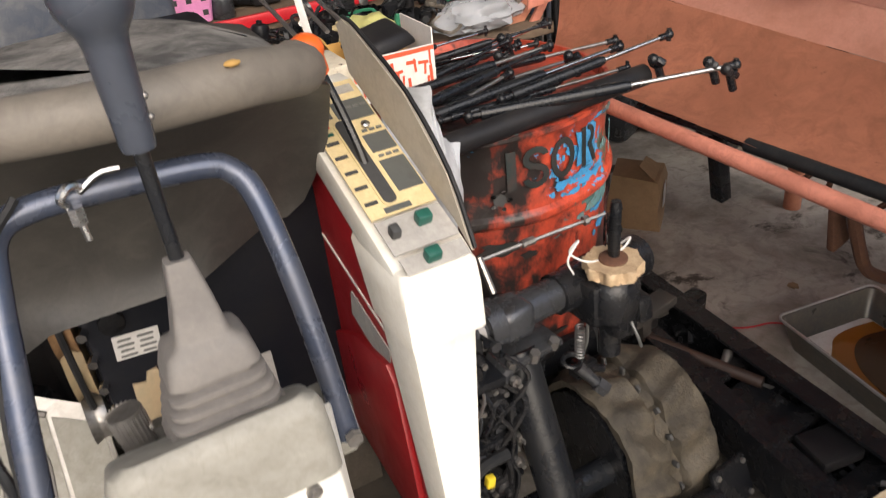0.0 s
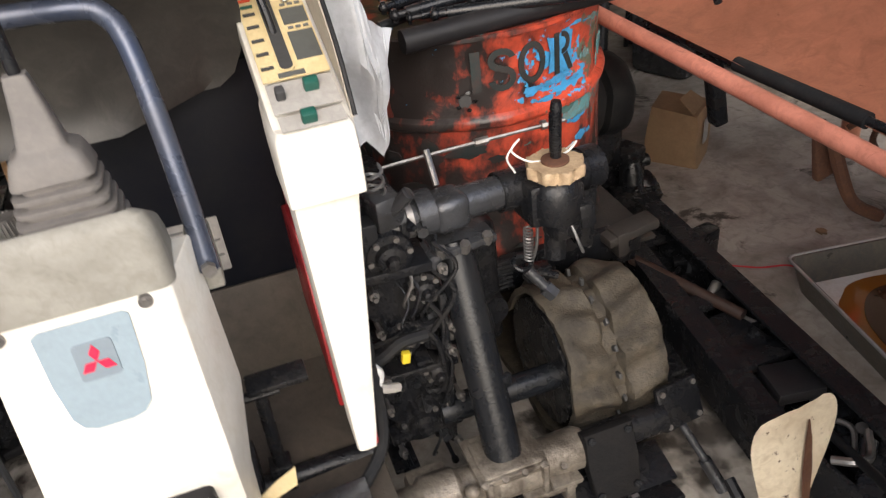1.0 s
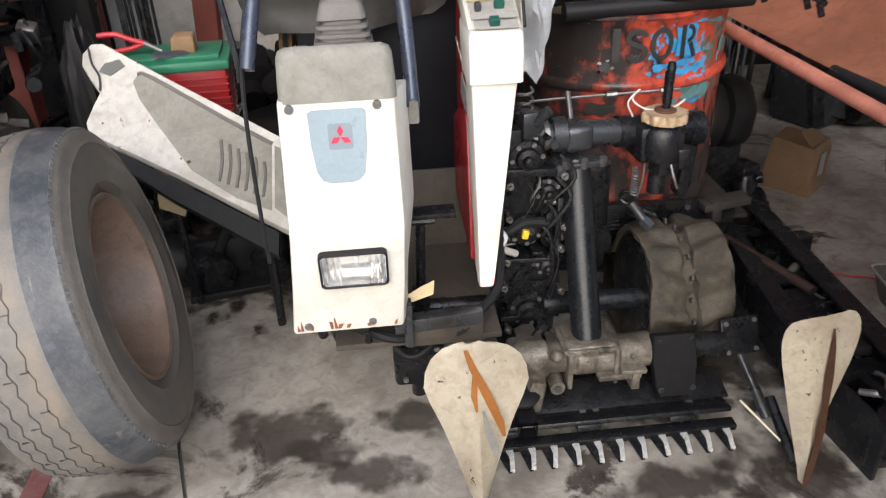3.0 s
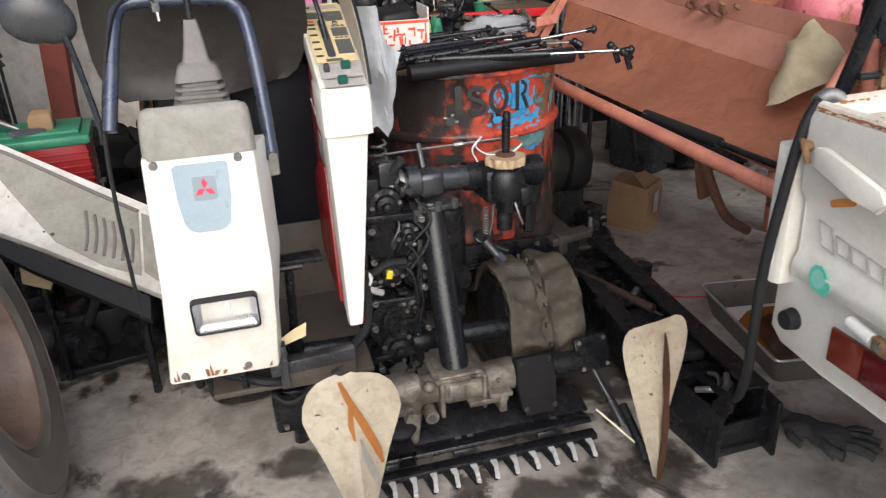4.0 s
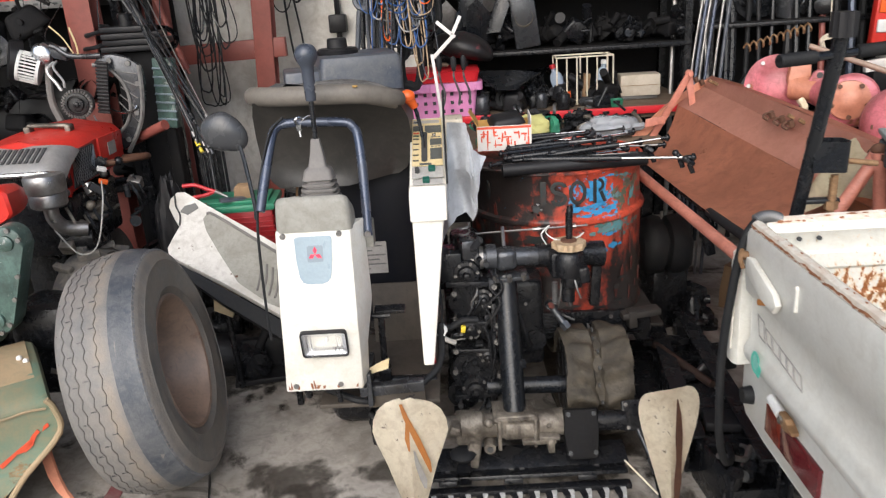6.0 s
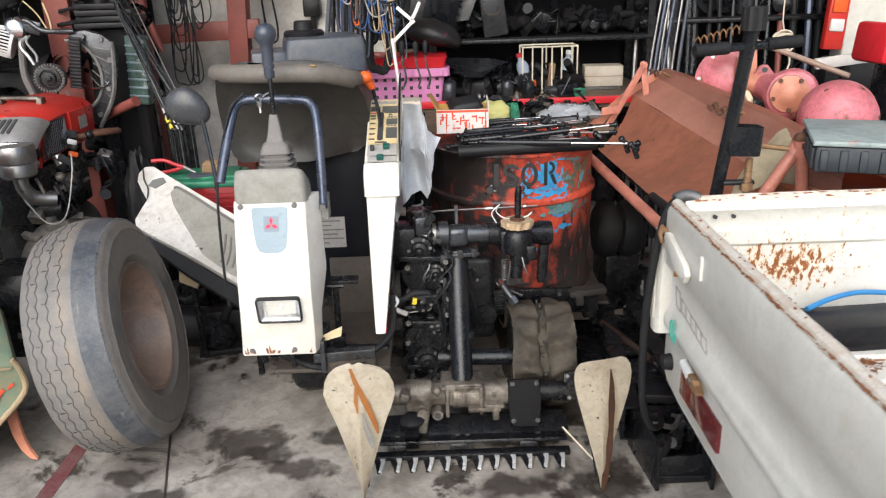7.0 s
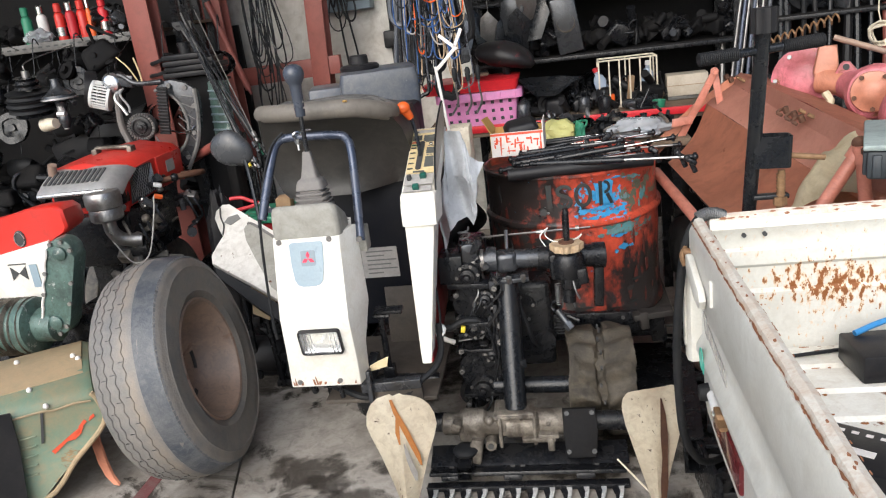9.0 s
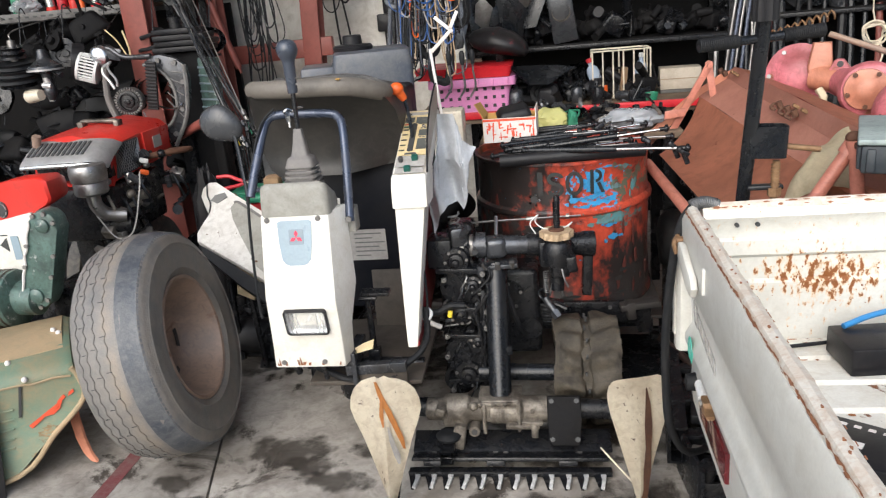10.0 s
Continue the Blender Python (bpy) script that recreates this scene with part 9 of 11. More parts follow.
part("bare_edge", bm, "cardwhite", cc, "edge chipped to pale bare metal")
# red hood and white side panel
bm = B()
loft(bm, [[V((x - e * (x > -1.2), y, z - e * 0.6 * (z > 0.85))) for x, z in ((-1.65, 0.69), (-1.28, 0.745), (-1.06, 0.785), (-1.005, 0.812), (-0.992, 0.83), (-0.996, 0.890), (-1.02, 0.908), (-1.12, 0.905), (-1.26, 0.878), (-1.65, 0.81))] for y, e in ((0.418, 0.008), (0.426, 0.0), (0.50, 0.006), (0.56, 0.022), (0.60, 0.05))])
hood = part("hood", bm, "red", ta, "bright red engine hood")
bm = B()
lathe(bm, [(0.026, 0), (0.026, 0.004), (0.020, 0.006), (0.001, 0.006)], axes((-1.179, 0.419, 0.803), (1, 0, 0), (0, 0, -1)) @ Matrix.Diagonal((0.8, 1.15, -1, 1)), 24)
part("round_badge", bm, "ink", hood, "oval black and silver badge")
bm = B()
slab(bm, arc(0, 0, 0.020, 0.026, 0, 340, 0.003, 20), 0.002, axes((-1.179, 0.4115, 0.803), (1, 0, 0), (0, 0, 1)))
part("badge_ring", bm, "chrome", hood)
bm = B()
slab(bm, [(-1.65, 0.60), (-1.16, 0.555), (-1.115, 0.61), (-1.08, 0.70), (-1.07, 0.79), (-1.28, 0.75), (-1.65, 0.70)], 0.02, axes((0, 0.42, 0), (1, 0, 0), (0, 0, 1)), 0.005)
wp = part("side_panel", bm, "cream", ta, "white side panel")
for k in range(3):
    bm = B()
    slab(bm, [(-1.34, 0.665), (-1.31, 0.69), (-1.34, 0.715)] if k == 0 else ([(-1.28, 0.665), (-1.31, 0.69), (-1.28, 0.715)] if k == 1 else [(-1.345, 0.722), (-1.275, 0.722), (-1.275, 0.726), (-1.345, 0.726)]), 0.002, axes((0.095, 0.408, -0.01), (1, 0, 0), (0, 0, 1)))
    part("decal", bm, "ink", wp)
bm = B()
slab(bm, quad(-1.265, 0.635, -1.235, 0.72), 0.002, axes((0.095, 0.4078, -0.01), (1, 0, 0), (0, 0, 1)))
part("decal", bm, "badge", wp)
# gear box under the panel
bm = B()
lathe(bm, [(0.03, -0.25), (0.085, -0.24), (0.10, -0.12), (0.085, -0.02), (0.10, 0.0), (0.10, 0.04), (0.06, 0.05), (0.06, 0.12), (0.03, 0.13)], axes((-1.20, 0.36, 0.50), (0, 0, -1), (0, 1, 0)), 24)
rough_up(bm, 0.004, 0.05, 3)
part("gear_box", bm, "chaingreen", ta, "grimy green gear box")
bm = B()
for k in range(5):
    lathe(bm, [(0.098, 0), (0.104, 0.004), (0.098, 0.008)], axes((-1.30 + 0.03 * k, 0.36, 0.50), (0, 0, -1), (0, 1, 0)), 24)
part("fin", bm, "cast", ta)
bm = B()
box(bm, (0.20, 0.20, 0.16), (-1.02, 0.55, 0.42), bevel=0.03)
box(bm, (0.16, 0.18, 0.3), (-1.05, 0.60, 0.30), bevel=0.03)
part("transmission", bm, "black", ta)
bm = B()
tube(bm, [(-1.60, 0.40, 0.56), (-1.33, 0.395, 0.555), (-1.25, 0.39, 0.56), (-1.24, 0.39, 0.58)], 0.009, 8)
part("handle_tube", bm, "chrome", ta)
# lugged tyre behind
LW = axes((-0.98, 0.80, 0.30), (0, 0, -1), (0, 1, 0))
bm = B()
lathe(bm, [(0.12, -0.05), (0.20, -0.07), (0.26, -0.065), (0.275, -0.03), (0.28, 0.0), (0.275, 0.03), (0.26, 0.065), (0.20, 0.07), (0.12, 0.05)], LW, 48)
lw = part("drive_tyre", bm, "rubber", ta, "lugged drive tyre")
for k in range(28):
    bm = B()
    m = LW @ Matrix.Rotation(2 * math.pi * k / 28, 4, "Z")
    s = 1 if k % 2 else -1
    box(bm, (0.025, 0.024, 0.075), (0.285, 0, 0.034 * s), (22 * s, 0, 0), 0.004)
    bmesh.ops.transform(bm, matrix=m, verts=bm.verts)
    part("lug", bm, "rubber", lw)

tb = thing("walking_tiller", "older walking tiller with a dusty red hood and silver air cleaner", "tiller", (-1.15, 1.0, 0))
bm = B()
HX0, HX1, HY0, HY1 = -1.345, -1.025, 0.86, 1.36
loft(bm, [[V((x, y, z + dz)) for x, z in ((HX0, 0.80), (HX1, 0.78), (HX1 + 0.01, 0.92), (HX1 - 0.015, 0.945), (-1.18, 0.972), (HX0 + 0.02, 0.955), (HX0, 0.93))] for y, dz in ((HY0, -0.02), (HY0 + 0.02, 0.0), (1.1, 0.01), (HY1 - 0.03, 0.012), (HY1, 0.0))])
h2 = part("hood", bm, "red", tb, "dusty red engine hood")
bm = B()
loft(bm, [[V((x, y + dy, z + dz)) for y, z in ((0.748, 0.878), (0.744, 0.888), (0.752, 0.897), (0.80, 0.926), (0.875, 0.957), (0.885, 0.950), (0.80, 0.912), (0.77, 0.892))] for x, dy, dz in ((-1.335, 0.03, -0.03), (-1.33, 0.012, -0.006), (-1.30, 0.0, 0.0), (-1.06, 0.0, 0.0), (-1.035, 0.006, -0.003), (-1.012, 0.03, -0.012), (-1.000, 0.06, -0.03))])
gr = part("front_grille", bm, "aluminium", tb, "dull aluminium louvred front cowl")
for k in range(12):
    bm = B()
    slab(bm, [(-0.0055, -0.042), (0.0055, -0.042), (0.0055, 0.042), (-0.0055, 0.042)], 0.003, axes((-1.300 + 0.0205 * k, 0.813, 0.9335), (1, 0, 0), (0.25, 1, 0.47)))
    part("louvre", bm, "ink", gr)
bm = B()
tube(bm, [(-1.325, 0.756, 0.876), (-1.2, 0.744, 0.880), (-1.06, 0.744, 0.880), (-1.015, 0.765, 0.876)], 0.009, 8)
part("cowl_lip", bm, "chrome", gr, "bright worn lip")
# Black block stands in for the shade under the cowl.
bm = B()
box(bm, (0.30, 0.06, 0.09), (-1.17, 0.86, 0.845), bevel=0.01)
part("grille_back", bm, "black", gr, "black block added for the shade under the cowl")
bm = B()
slab(bm, [(0.88, 0.79), (1.08, 0.80), (1.08, 0.92), (0.96, 0.92), (0.90, 0.86)], 0.004, axes((HX1 + 0.010, 0, 0), (0, 1, 0), (0, 0, 1)))
mesh_panel = part("mesh_panel", bm, "ink", h2, "dark wire mesh side panel")
for k in range(11):
    for s in (1, -1):
        bm = B()
        y = 0.90 + 0.018 * k
        a = V((HX1 + 0.014, y, 0.80))
        b = V((HX1 + 0.014, min(max(y + s * 0.09, 0.89), 1.08), 0.915))
        rod(bm, a, b, 0.0014, n=5)
        part("wire", bm, "iron", mesh_panel)
bm = B()
slab(bm, quad(1.12, 0.80, 1.33, 0.93), 0.012, axes((HX1 + 0.012, 0, 0), (0, 1, 0), (0, 0, 1)), 0.003)
part("side_door", bm, "red", h2)
bm = B()
slab(bm, quad(1.19, 0.85, 1.26, 0.90), 0.002, axes((HX1 + 0.020, 0, 0), (0, 1, 0), (0, 0, 1)))
part("label", bm, "labelgrey", h2, "faded label")
bm = B()
box(bm, (0.15, 0.035, 0.014), (-1.185, 1.115, 0.992), (0, 3, 6), 0.006)
box(bm, (0.025, 0.05, 0.026), (-1.255, 1.10, 0.982), (0, 0, 6), 0.005)
box(bm, (0.022, 0.05, 0.026), (-1.11, 1.125, 0.978), (0, 0, 6), 0.005)
part("lift_handle", bm, "cast", tb, "worn bare-metal lifting handle")
bm = B()
tube(bm, [(-1.300, 0.845, 0.92), (-1.295, 0.84, 0.955), (-1.285, 0.835, 0.985)], 0.017, 12)
part("exhaust_stub", bm, "rim", tb, "rusty exhaust stub")
bm = B()
AC = (-1.045, 0.74)
lathe(bm, [(0.02, 0.0), (0.055, 0.004), (0.062, 0.012), (0.062, 0.05), (0.058, 0.055), (0.066, 0.058), (0.068, 0.075), (0.068, 0.108), (0.062, 0.118), (0.02, 0.122), (0.001, 0.122)], Matrix.Translation((AC[0], AC[1], 0.762)), 32)
acl = part("air_cleaner", bm, "iron", tb, "round silver oil-bath air cleaner")
bm = B()
tube(bm, [(AC[0], AC[1], 0.77), (AC[0] + 0.005, AC[1], 0.72), (AC[0] + 0.03, AC[1] + 0.02, 0.68), (AC[0] + 0.09, AC[1] + 0.05, 0.665)], 0.026, 12)
part("intake_pipe", bm, "iron", acl)
bm = B()
box(bm, (0.30, 0.40, 0.22), (-1.16, 1.02, 0.66), bevel=0.02)
box(bm, (0.16, 0.3, 0.5), (-1.18, 1.02, 0.35), bevel=0.02)
rod(bm, (-1.06, 0.82, 0.62), (-0.96, 0.84, 0.62), 0.05, n=16)
rough_up(bm, 0.006, 0.05, 7)
eng = part("engine_block", bm, "black", tb, "oily black engine block")
rr = random.Random(11)
for k in range(52):
    p = V((rr.uniform(-1.08, -0.93), rr.uniform(0.78, 1.22), rr.uniform(0.58, 0.85)))
    bm = B()
    kind = k % 4
    if kind == 0:
        rod(bm, p, p + V((rr.uniform(-0.03, 0.05), rr.uniform(-0.03, 0.03), rr.uniform(-0.05, 0.05))), rr.uniform(0.012, 0.022), n=12)
    elif kind == 1:
        box(bm, (rr.uniform(0.03, 0.06), rr.uniform(0.03, 0.06), rr.uniform(0.03, 0.06)), p, (rr.uniform(0, 40), rr.uniform(0, 40), 0), 0.005)
    elif kind == 2:
        tube(bm, [p, p + V((0.03, -0.02, -0.05)), p + V((0.02, 0.03, -0.12)), p + V((-0.03, 0.02, -0.15))], 0.006, 6)
    else:
        ball(bm, p, rr.uniform(0.014, 0.024), u=12, v=8)
    part(("pipe_stub", "bracket", "fuel_line", "cap")[kind], bm, rr.choice(("iron", "cast", "cast", "steelgrey", "steelgrey", "black")), eng)
for p, mt in (((-0.955, 0.98, 0.79), "orange"), ((-0.99, 0.95, 0.775), "redcable"), ((-0.97, 1.02, 0.83), "whiteplastic")):
    bm = B()
    box(bm, (0.035, 0.02, 0.018), p, (10, 20, 30), 0.005)
    part("fuel_cock", bm, mt, eng)
bm = B()
tube(bm, [(-1.0, 1.1, 0.83), (-0.93, 1.15, 0.835), (-0.88, 1.22, 0.83), (-0.90, 1.29, 0.82), (-1.0, 1.30, 0.815)], 0.013, 10)
part("bent_bar", bm, "brownrust", tb, "rusty bent bar")
bm = B()
tube(bm, [(-1.05, 0.74, 0.68), (-0.96, 0.70, 0.60), (-0.90, 0.72, 0.62), (-0.88, 0.78, 0.75), (-0.90, 0.85, 0.82)], 0.0028, 6)
part("fuel_hose", bm, "labelgrey", tb, "thin pale fuel hose")
for x in (-1.05, -1.3):
    bm = B()
    lathe(bm, [(0.10, -0.04), (0.22, -0.05), (0.26, -0.03), (0.265, 0.0), (0.26, 0.03), (0.22, 0.05), (0.10, 0.04)], axes((x - 0.1, 1.25, 0.267), (0, 0, -1), (0, 1, 0)), 32)
    part("tiller_wheel", bm, "rubber", tb)

# ---------------------------------------------------------------- between tillers and harvester
gb = thing("tool_box", "green-lidded red plastic tool box with rags on top", "tool box", (-0.50, 1.13, 0.46))
BX = (-0.505, 1.13)
bm = B()
box(bm, (0.30, 0.20, 0.17), (BX[0], BX[1], 0.545), (0, 0, 4), 0.01)
bd = part("box_body", bm, "redpanel", gb, "dull red ribbed body")
for k in range(7):
    bm = B()
    box(bm, (0.304, 0.204, 0.006), (BX[0], BX[1], 0.48 + 0.02 * k), (0, 0, 4), 0.002)
    part("rib", bm, "redpanel", bd)
bm = B()
box(bm, (0.325, 0.225, 0.03), (BX[0], BX[1], 0.640), (0, 0, 4), 0.01)
part("lid", bm, "boxgreen", gb, "green plastic lid")
bm = B()
box(bm, (0.27, 0.17, 0.012), (BX[0], BX[1], 0.660), (0, 0, 4), 0.004)
part("lid_panel", bm, "boxgreen", gb)
st = thing("stand", "low dark steel stand under the tool box", "stand", (-0.5, 1.13, 0))
for x in (-0.62, -0.38):
    for y in (1.06, 1.20):
        bm = B()
        rod(bm, (x, y, 0.0), (x, y, 0.45), 0.014, n=8)
        part("leg", bm, "black", st)
bm = B()
box(bm, (0.32, 0.22, 0.012), (BX[0], BX[1], 0.453), bevel=0.003)
part("top", bm, "black", st)
for k, (x, y, mt, lb) in enumerate(((-0.47, 1.11, "card", "crumpled brown rag on the tool box"), (-0.50, 1.06, "tank", "flat blue-grey lid on the tool box"))):
    bm = B()
    box(bm, ((0.075, 0.06, 0.05), (0.11, 0.04, 0.012))[k], (x, y, (0.69, 0.672)[k]), (10, 5, 30 * k), 0.006, taper=0.8)
    rough_up(bm, 0.008 - 0.006 * k, 0.03, k)
    solo("rag" if k == 0 else "tin_lid", bm, mt, lb, "clutter")
bag("rag_sack", (-0.78, 1.12, 0.34), (0.06, 0.06, 0.42), "darkplastic", "dark bundle of cloth", 18.0)
# thin rods with coloured ends, leaning on the column
q = random.Random(19)
for k in range(13):
    a = V((-0.63 + q.uniform(-0.05, 0.06), 1.30 + q.uniform(-0.04, 0.04), 0.86 + q.uniform(-0.08, 0.08)))
    b = V((-0.97 + q.uniform(-0.05, 0.03), 1.66 + q.uniform(-0.05, 0.03), 1.46 + q.uniform(-0.04, 0.06)))
    d = (b - a).normalized()
    t = thing("rod_bundle", "thin greasy black rod leaning on the shed column", "rod", a, "leaning rods")
    bm = B()
    rod(bm, a, b, q.uniform(0.0022, 0.0048), n=8)
    part("shaft", bm, ("blackpaint", "iron", "steelgrey")[k % 3], t)
    bm = B()
    rod(bm, a + d * 0.03, a + d * 0.055, 0.010, n=10)
    rod(bm, a, a + d * 0.02, 0.008, n=6)
    part("collar", bm, ("boxgreen", "yellow", "iron", "black")[k] if k < 4 else q.choice(("black", "steelgrey", "iron")), t)
    bm = B()
    rod(bm, a - V((0, 0, a.z - 0.005)), a + d * 0.02, 0.005, n=6)
    part("tip", bm, "black", t)
pl_ = thing("hose_pliers", "red-handled pliers hung behind the side cover", "pliers", (-0.62, 1.10, 0.70))
for s in (-1, 1):
    bm = B()
    tube(bm, [(-0.575, 1.09, 0.70), (-0.61, 1.09, 0.70 + 0.012 * s), (-0.65, 1.09, 0.705 + 0.024 * s), (-0.70, 1.09, 0.70 + 0.028 * s)], 0.008, 8)
    part("handle", bm, "redcable", pl_)
bm = B()
rod(bm, (-0.575, 1.09, 0.70), (-0.53, 1.09, 0.675), 0.010, 0.005, 8)
part("jaw", bm, "iron", pl_)
bm = B()
rod(bm, (-1.08, 1.52, 0.83), (-0.84, 1.40, 0.925), 0.022, n=14)
solo("rusty_pipe", bm, "redoxide", "short rusty pipe wedged behind the tiller", "pipe")

# ---------------------------------------------------------------- benches, shelves and what is on them
bench = thing("workbench", "dark steel workbench with a red front edge, buried in parts", "workbench", (0.75, 1.9, 0))
bm = B()
box(bm, (1.55, 0.92, 0.04), (0.80, 2.30, 0.775), bevel=0.005)
part("bench_top", bm, "wood", bench)
bm = B()
box(bm, (1.50, 0.02, 0.035), (0.80, 1.835, 0.795), (0, 0, -0.5), 0.004)
part("front_edge", bm, "cratered", bench, "red front edge")
for x in (0.07, 1.53):
    for y in (1.90, 2.70):
        bm = B()
        box(bm, (0.05, 0.05, 0.76), (x, y, 0.38))
        part("leg", bm, "black", bench)
table = thing("side_table", "low dark table behind the drum, covered with parts", "table", (0.8, 1.42, 0))
bm = B()
box(bm, (0.80, 0.50, 0.03), (0.80, 1.42, 0.775), bevel=0.004)
part("table_top", bm, "wood", table)
for x in (0.45, 1.15):
    for y in (1.22, 1.62):
        bm = B()
        box(bm, (0.04, 0.04, 0.76), (x, y, 0.38))
        part("leg", bm, "black", table)


def shelf(name, x0, x1, y0, y1, z, label):
    """A shelf of slotted angle with a board."""
    t = thing(name, label, "shelf", ((x0 + x1) / 2, (y0 + y1) / 2, 0))
    for y in (y0, y1):
        bm = B()
        box(bm, (x1 - x0, 0.004, 0.042 if name == "wall_shelf" else 0.020), ((x0 + x1) / 2, y, z), bevel=0.001)
        bar_ = part("slotted_angle", bm, "slotgrey" if name == "wall_shelf" else "black", t, "slotted angle bar")
        if y == y0 and name == "wall_shelf":
            k = x0 + 0.03
            while k < x1 - 0.02:
                bm = B()
                slab(bm, rounded(0.024, 0.009, 0.004, 2), 0.002, axes((k, y - 0.003, z), (1, 0, 0), (0, 0, 1)))
                part("slot", bm, "ink", bar_)
                k += 0.045
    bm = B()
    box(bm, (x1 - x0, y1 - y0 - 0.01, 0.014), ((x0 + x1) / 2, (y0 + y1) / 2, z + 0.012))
    part("board", bm, "wood" if name == "wall_shelf" else "mattblack", t)
    for x in (x0 + 0.02, x1 - 0.02):
        for y in (y0 + 0.02, y1 - 0.02):
            bm = B()
            box(bm, (0.035, 0.035, z + 0.25), (x, y, (z + 0.25) / 2))
            part("upright", bm, "black", t)
    return t


# Dark sheets added in place of the unlit depth behind the shelves.
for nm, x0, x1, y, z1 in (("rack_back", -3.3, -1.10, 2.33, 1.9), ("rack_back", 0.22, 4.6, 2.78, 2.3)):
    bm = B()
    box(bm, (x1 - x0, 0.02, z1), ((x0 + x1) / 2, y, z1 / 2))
    solo(nm, bm, "mattblack", "added black sheet for the deep shade behind the parts racking", "panel", "structure")
shelf("wall_shelf", -2.75, -1.30, 1.86, 2.30, 1.44, "slotted-angle shelf with spray cans and tins")
shelf("wall_shelf", -1.19, -1.09, 1.90, 2.20, 1.455, "short slotted-angle shelf beside the column")
shelf("parts_shelf", 0.26, 1.62, 2.22, 2.74, 1.055, "dark shelf packed with greasy parts")
shelf("parts_shelf", 0.26, 1.62, 2.28, 2.76, 1.36, "upper dark shelf packed with greasy parts")
shelf("parts_shelf", -2.8, -1.0, 1.55, 2.1, 0.62, "low shelf of dark machine parts")
shelf("parts_shelf", 1.72, 3.2, 2.2, 2.74, 0.62, "low shelf of dark parts")
shelf("parts_shelf", 1.72, 3.2, 2.3, 2.74, 1.12, "shelf of dark parts and coils")

for k, (x, mt) in enumerate(((-1.83, "red"), (-1.765, "redcable"), (-1.70, "red"), (-1.66, "orange"), (-1.58, "cratered"), (-1.93, "whiteplastic"), (-2.02, "boxgreen"))):
    t = thing("spray_can", "red and silver spray can on the shelf" if k < 5 else "old spray can on the shelf", "spray can", (x, 1.96, 1.46), "spray cans")
    bm = B()
    r = 0.026 if k != 3 else 0.014
    lathe(bm, [(r, 0.0), (r, 0.12), (r * 0.8, 0.135), (r * 0.45, 0.142)], Matrix.Translation((x, 1.96, 1.461)), 18)
    part("can_body", bm, mt, t)
    bm = B()
    lathe(bm, [(r * 0.72, 0.142), (r * 0.72, 0.18), (r * 0.5, 0.186), (0.001, 0.186)], Matrix.Translation((x, 1.96, 1.461)), 16)
    part("cap", bm, "chrome" if k % 2 else mt, t)
    if k in (0, 4):
        bm = B()
        lathe(bm, [(r + 0.001, 0.02), (r + 0.001, 0.065)], Matrix.Translation((x, 1.96, 1.461)), 18)
        part("band", bm, "chrome", t)
bag("parts_bag", (-1.95, 1.93, 1.49), (0.07, 0.06, 0.04), "bagclear", "clear bag of small parts on the shelf", 11.0)

# parts hung under the shelf
def hang(name, label, at, build, mat, cat):
    t = thing(name, label, cat, at)
    bm = B()
    build(bm, V(at))
    part("body", bm, mat, t)
    bm = B()
    tube(bm, [V(at) + V((0, 0, 0.03)), V(at) + V((0.008, 0, 0.09)), (at[0], at[1] + 0.2, 1.43)], 0.0025, 5)
    part("hook_wire", bm, "black", t)
    return t


def carb(bm, p):
    lathe(bm, [(0.02, 0.09), (0.028, 0.05), (0.05, 0.03), (0.075, 0.015), (0.078, 0.0), (0.05, -0.012), (0.025, -0.02), (0.02, -0.07), (0.028, -0.08), (0.028, -0.11), (0.015, -0.14)], Matrix.Translation(p), 22)
    rod(bm, p + V((0.05, 0, -0.01)), p + V((0.085, -0.02, -0.03)), 0.012, n=8)


c1 = hang("fuel_pump", "hanging grey fuel pump with a cream nozzle", (-1.60, 1.45, 1.20), carb, "steelgrey", "pump")
bm = B()
lathe(bm, [(0.078, 0.004), (0.083, 0.004), (0.083, -0.004), (0.078, -0.004)], Matrix.Translation((-1.60, 1.45, 1.20)), 28, closed=True)
part("clamp_ring", bm, "aluminium", c1, "bright clamp ring")
bm = B()
rod(bm, (-1.60, 1.448, 1.165), (-1.60, 1.446, 1.075), 0.022, 0.017, 12)
rod(bm, (-1.615, 1.43, 1.13), (-1.575, 1.43, 1.125), 0.014, n=8)
rod(bm, (-1.60, 1.446, 1.075), (-1.60, 1.446, 1.055), 0.012, n=6)
part("valve", bm, "aluminium", c1, "bright cast valve")
bm = B()
lathe(bm, [(0.024, 0.0), (0.032, 0.05), (0.032, 0.075), (0.026, 0.075), (0.022, 0.01)], axes((-1.63, 1.42, 1.09), (0, 0.3, 1), (0.2, 0.9, -0.3)), 20)
part("nozzle", bm, "creamold", c1, "cream plastic nozzle")


def blower(bm, p):
    lathe(bm, [(0.01, -0.05), (0.08, -0.05), (0.085, -0.02), (0.085, 0.0), (0.07, 0.0), (0.07, -0.01)], axes(p, (0.3, 0, 1), (0.5, -0.8, 0)), 28)


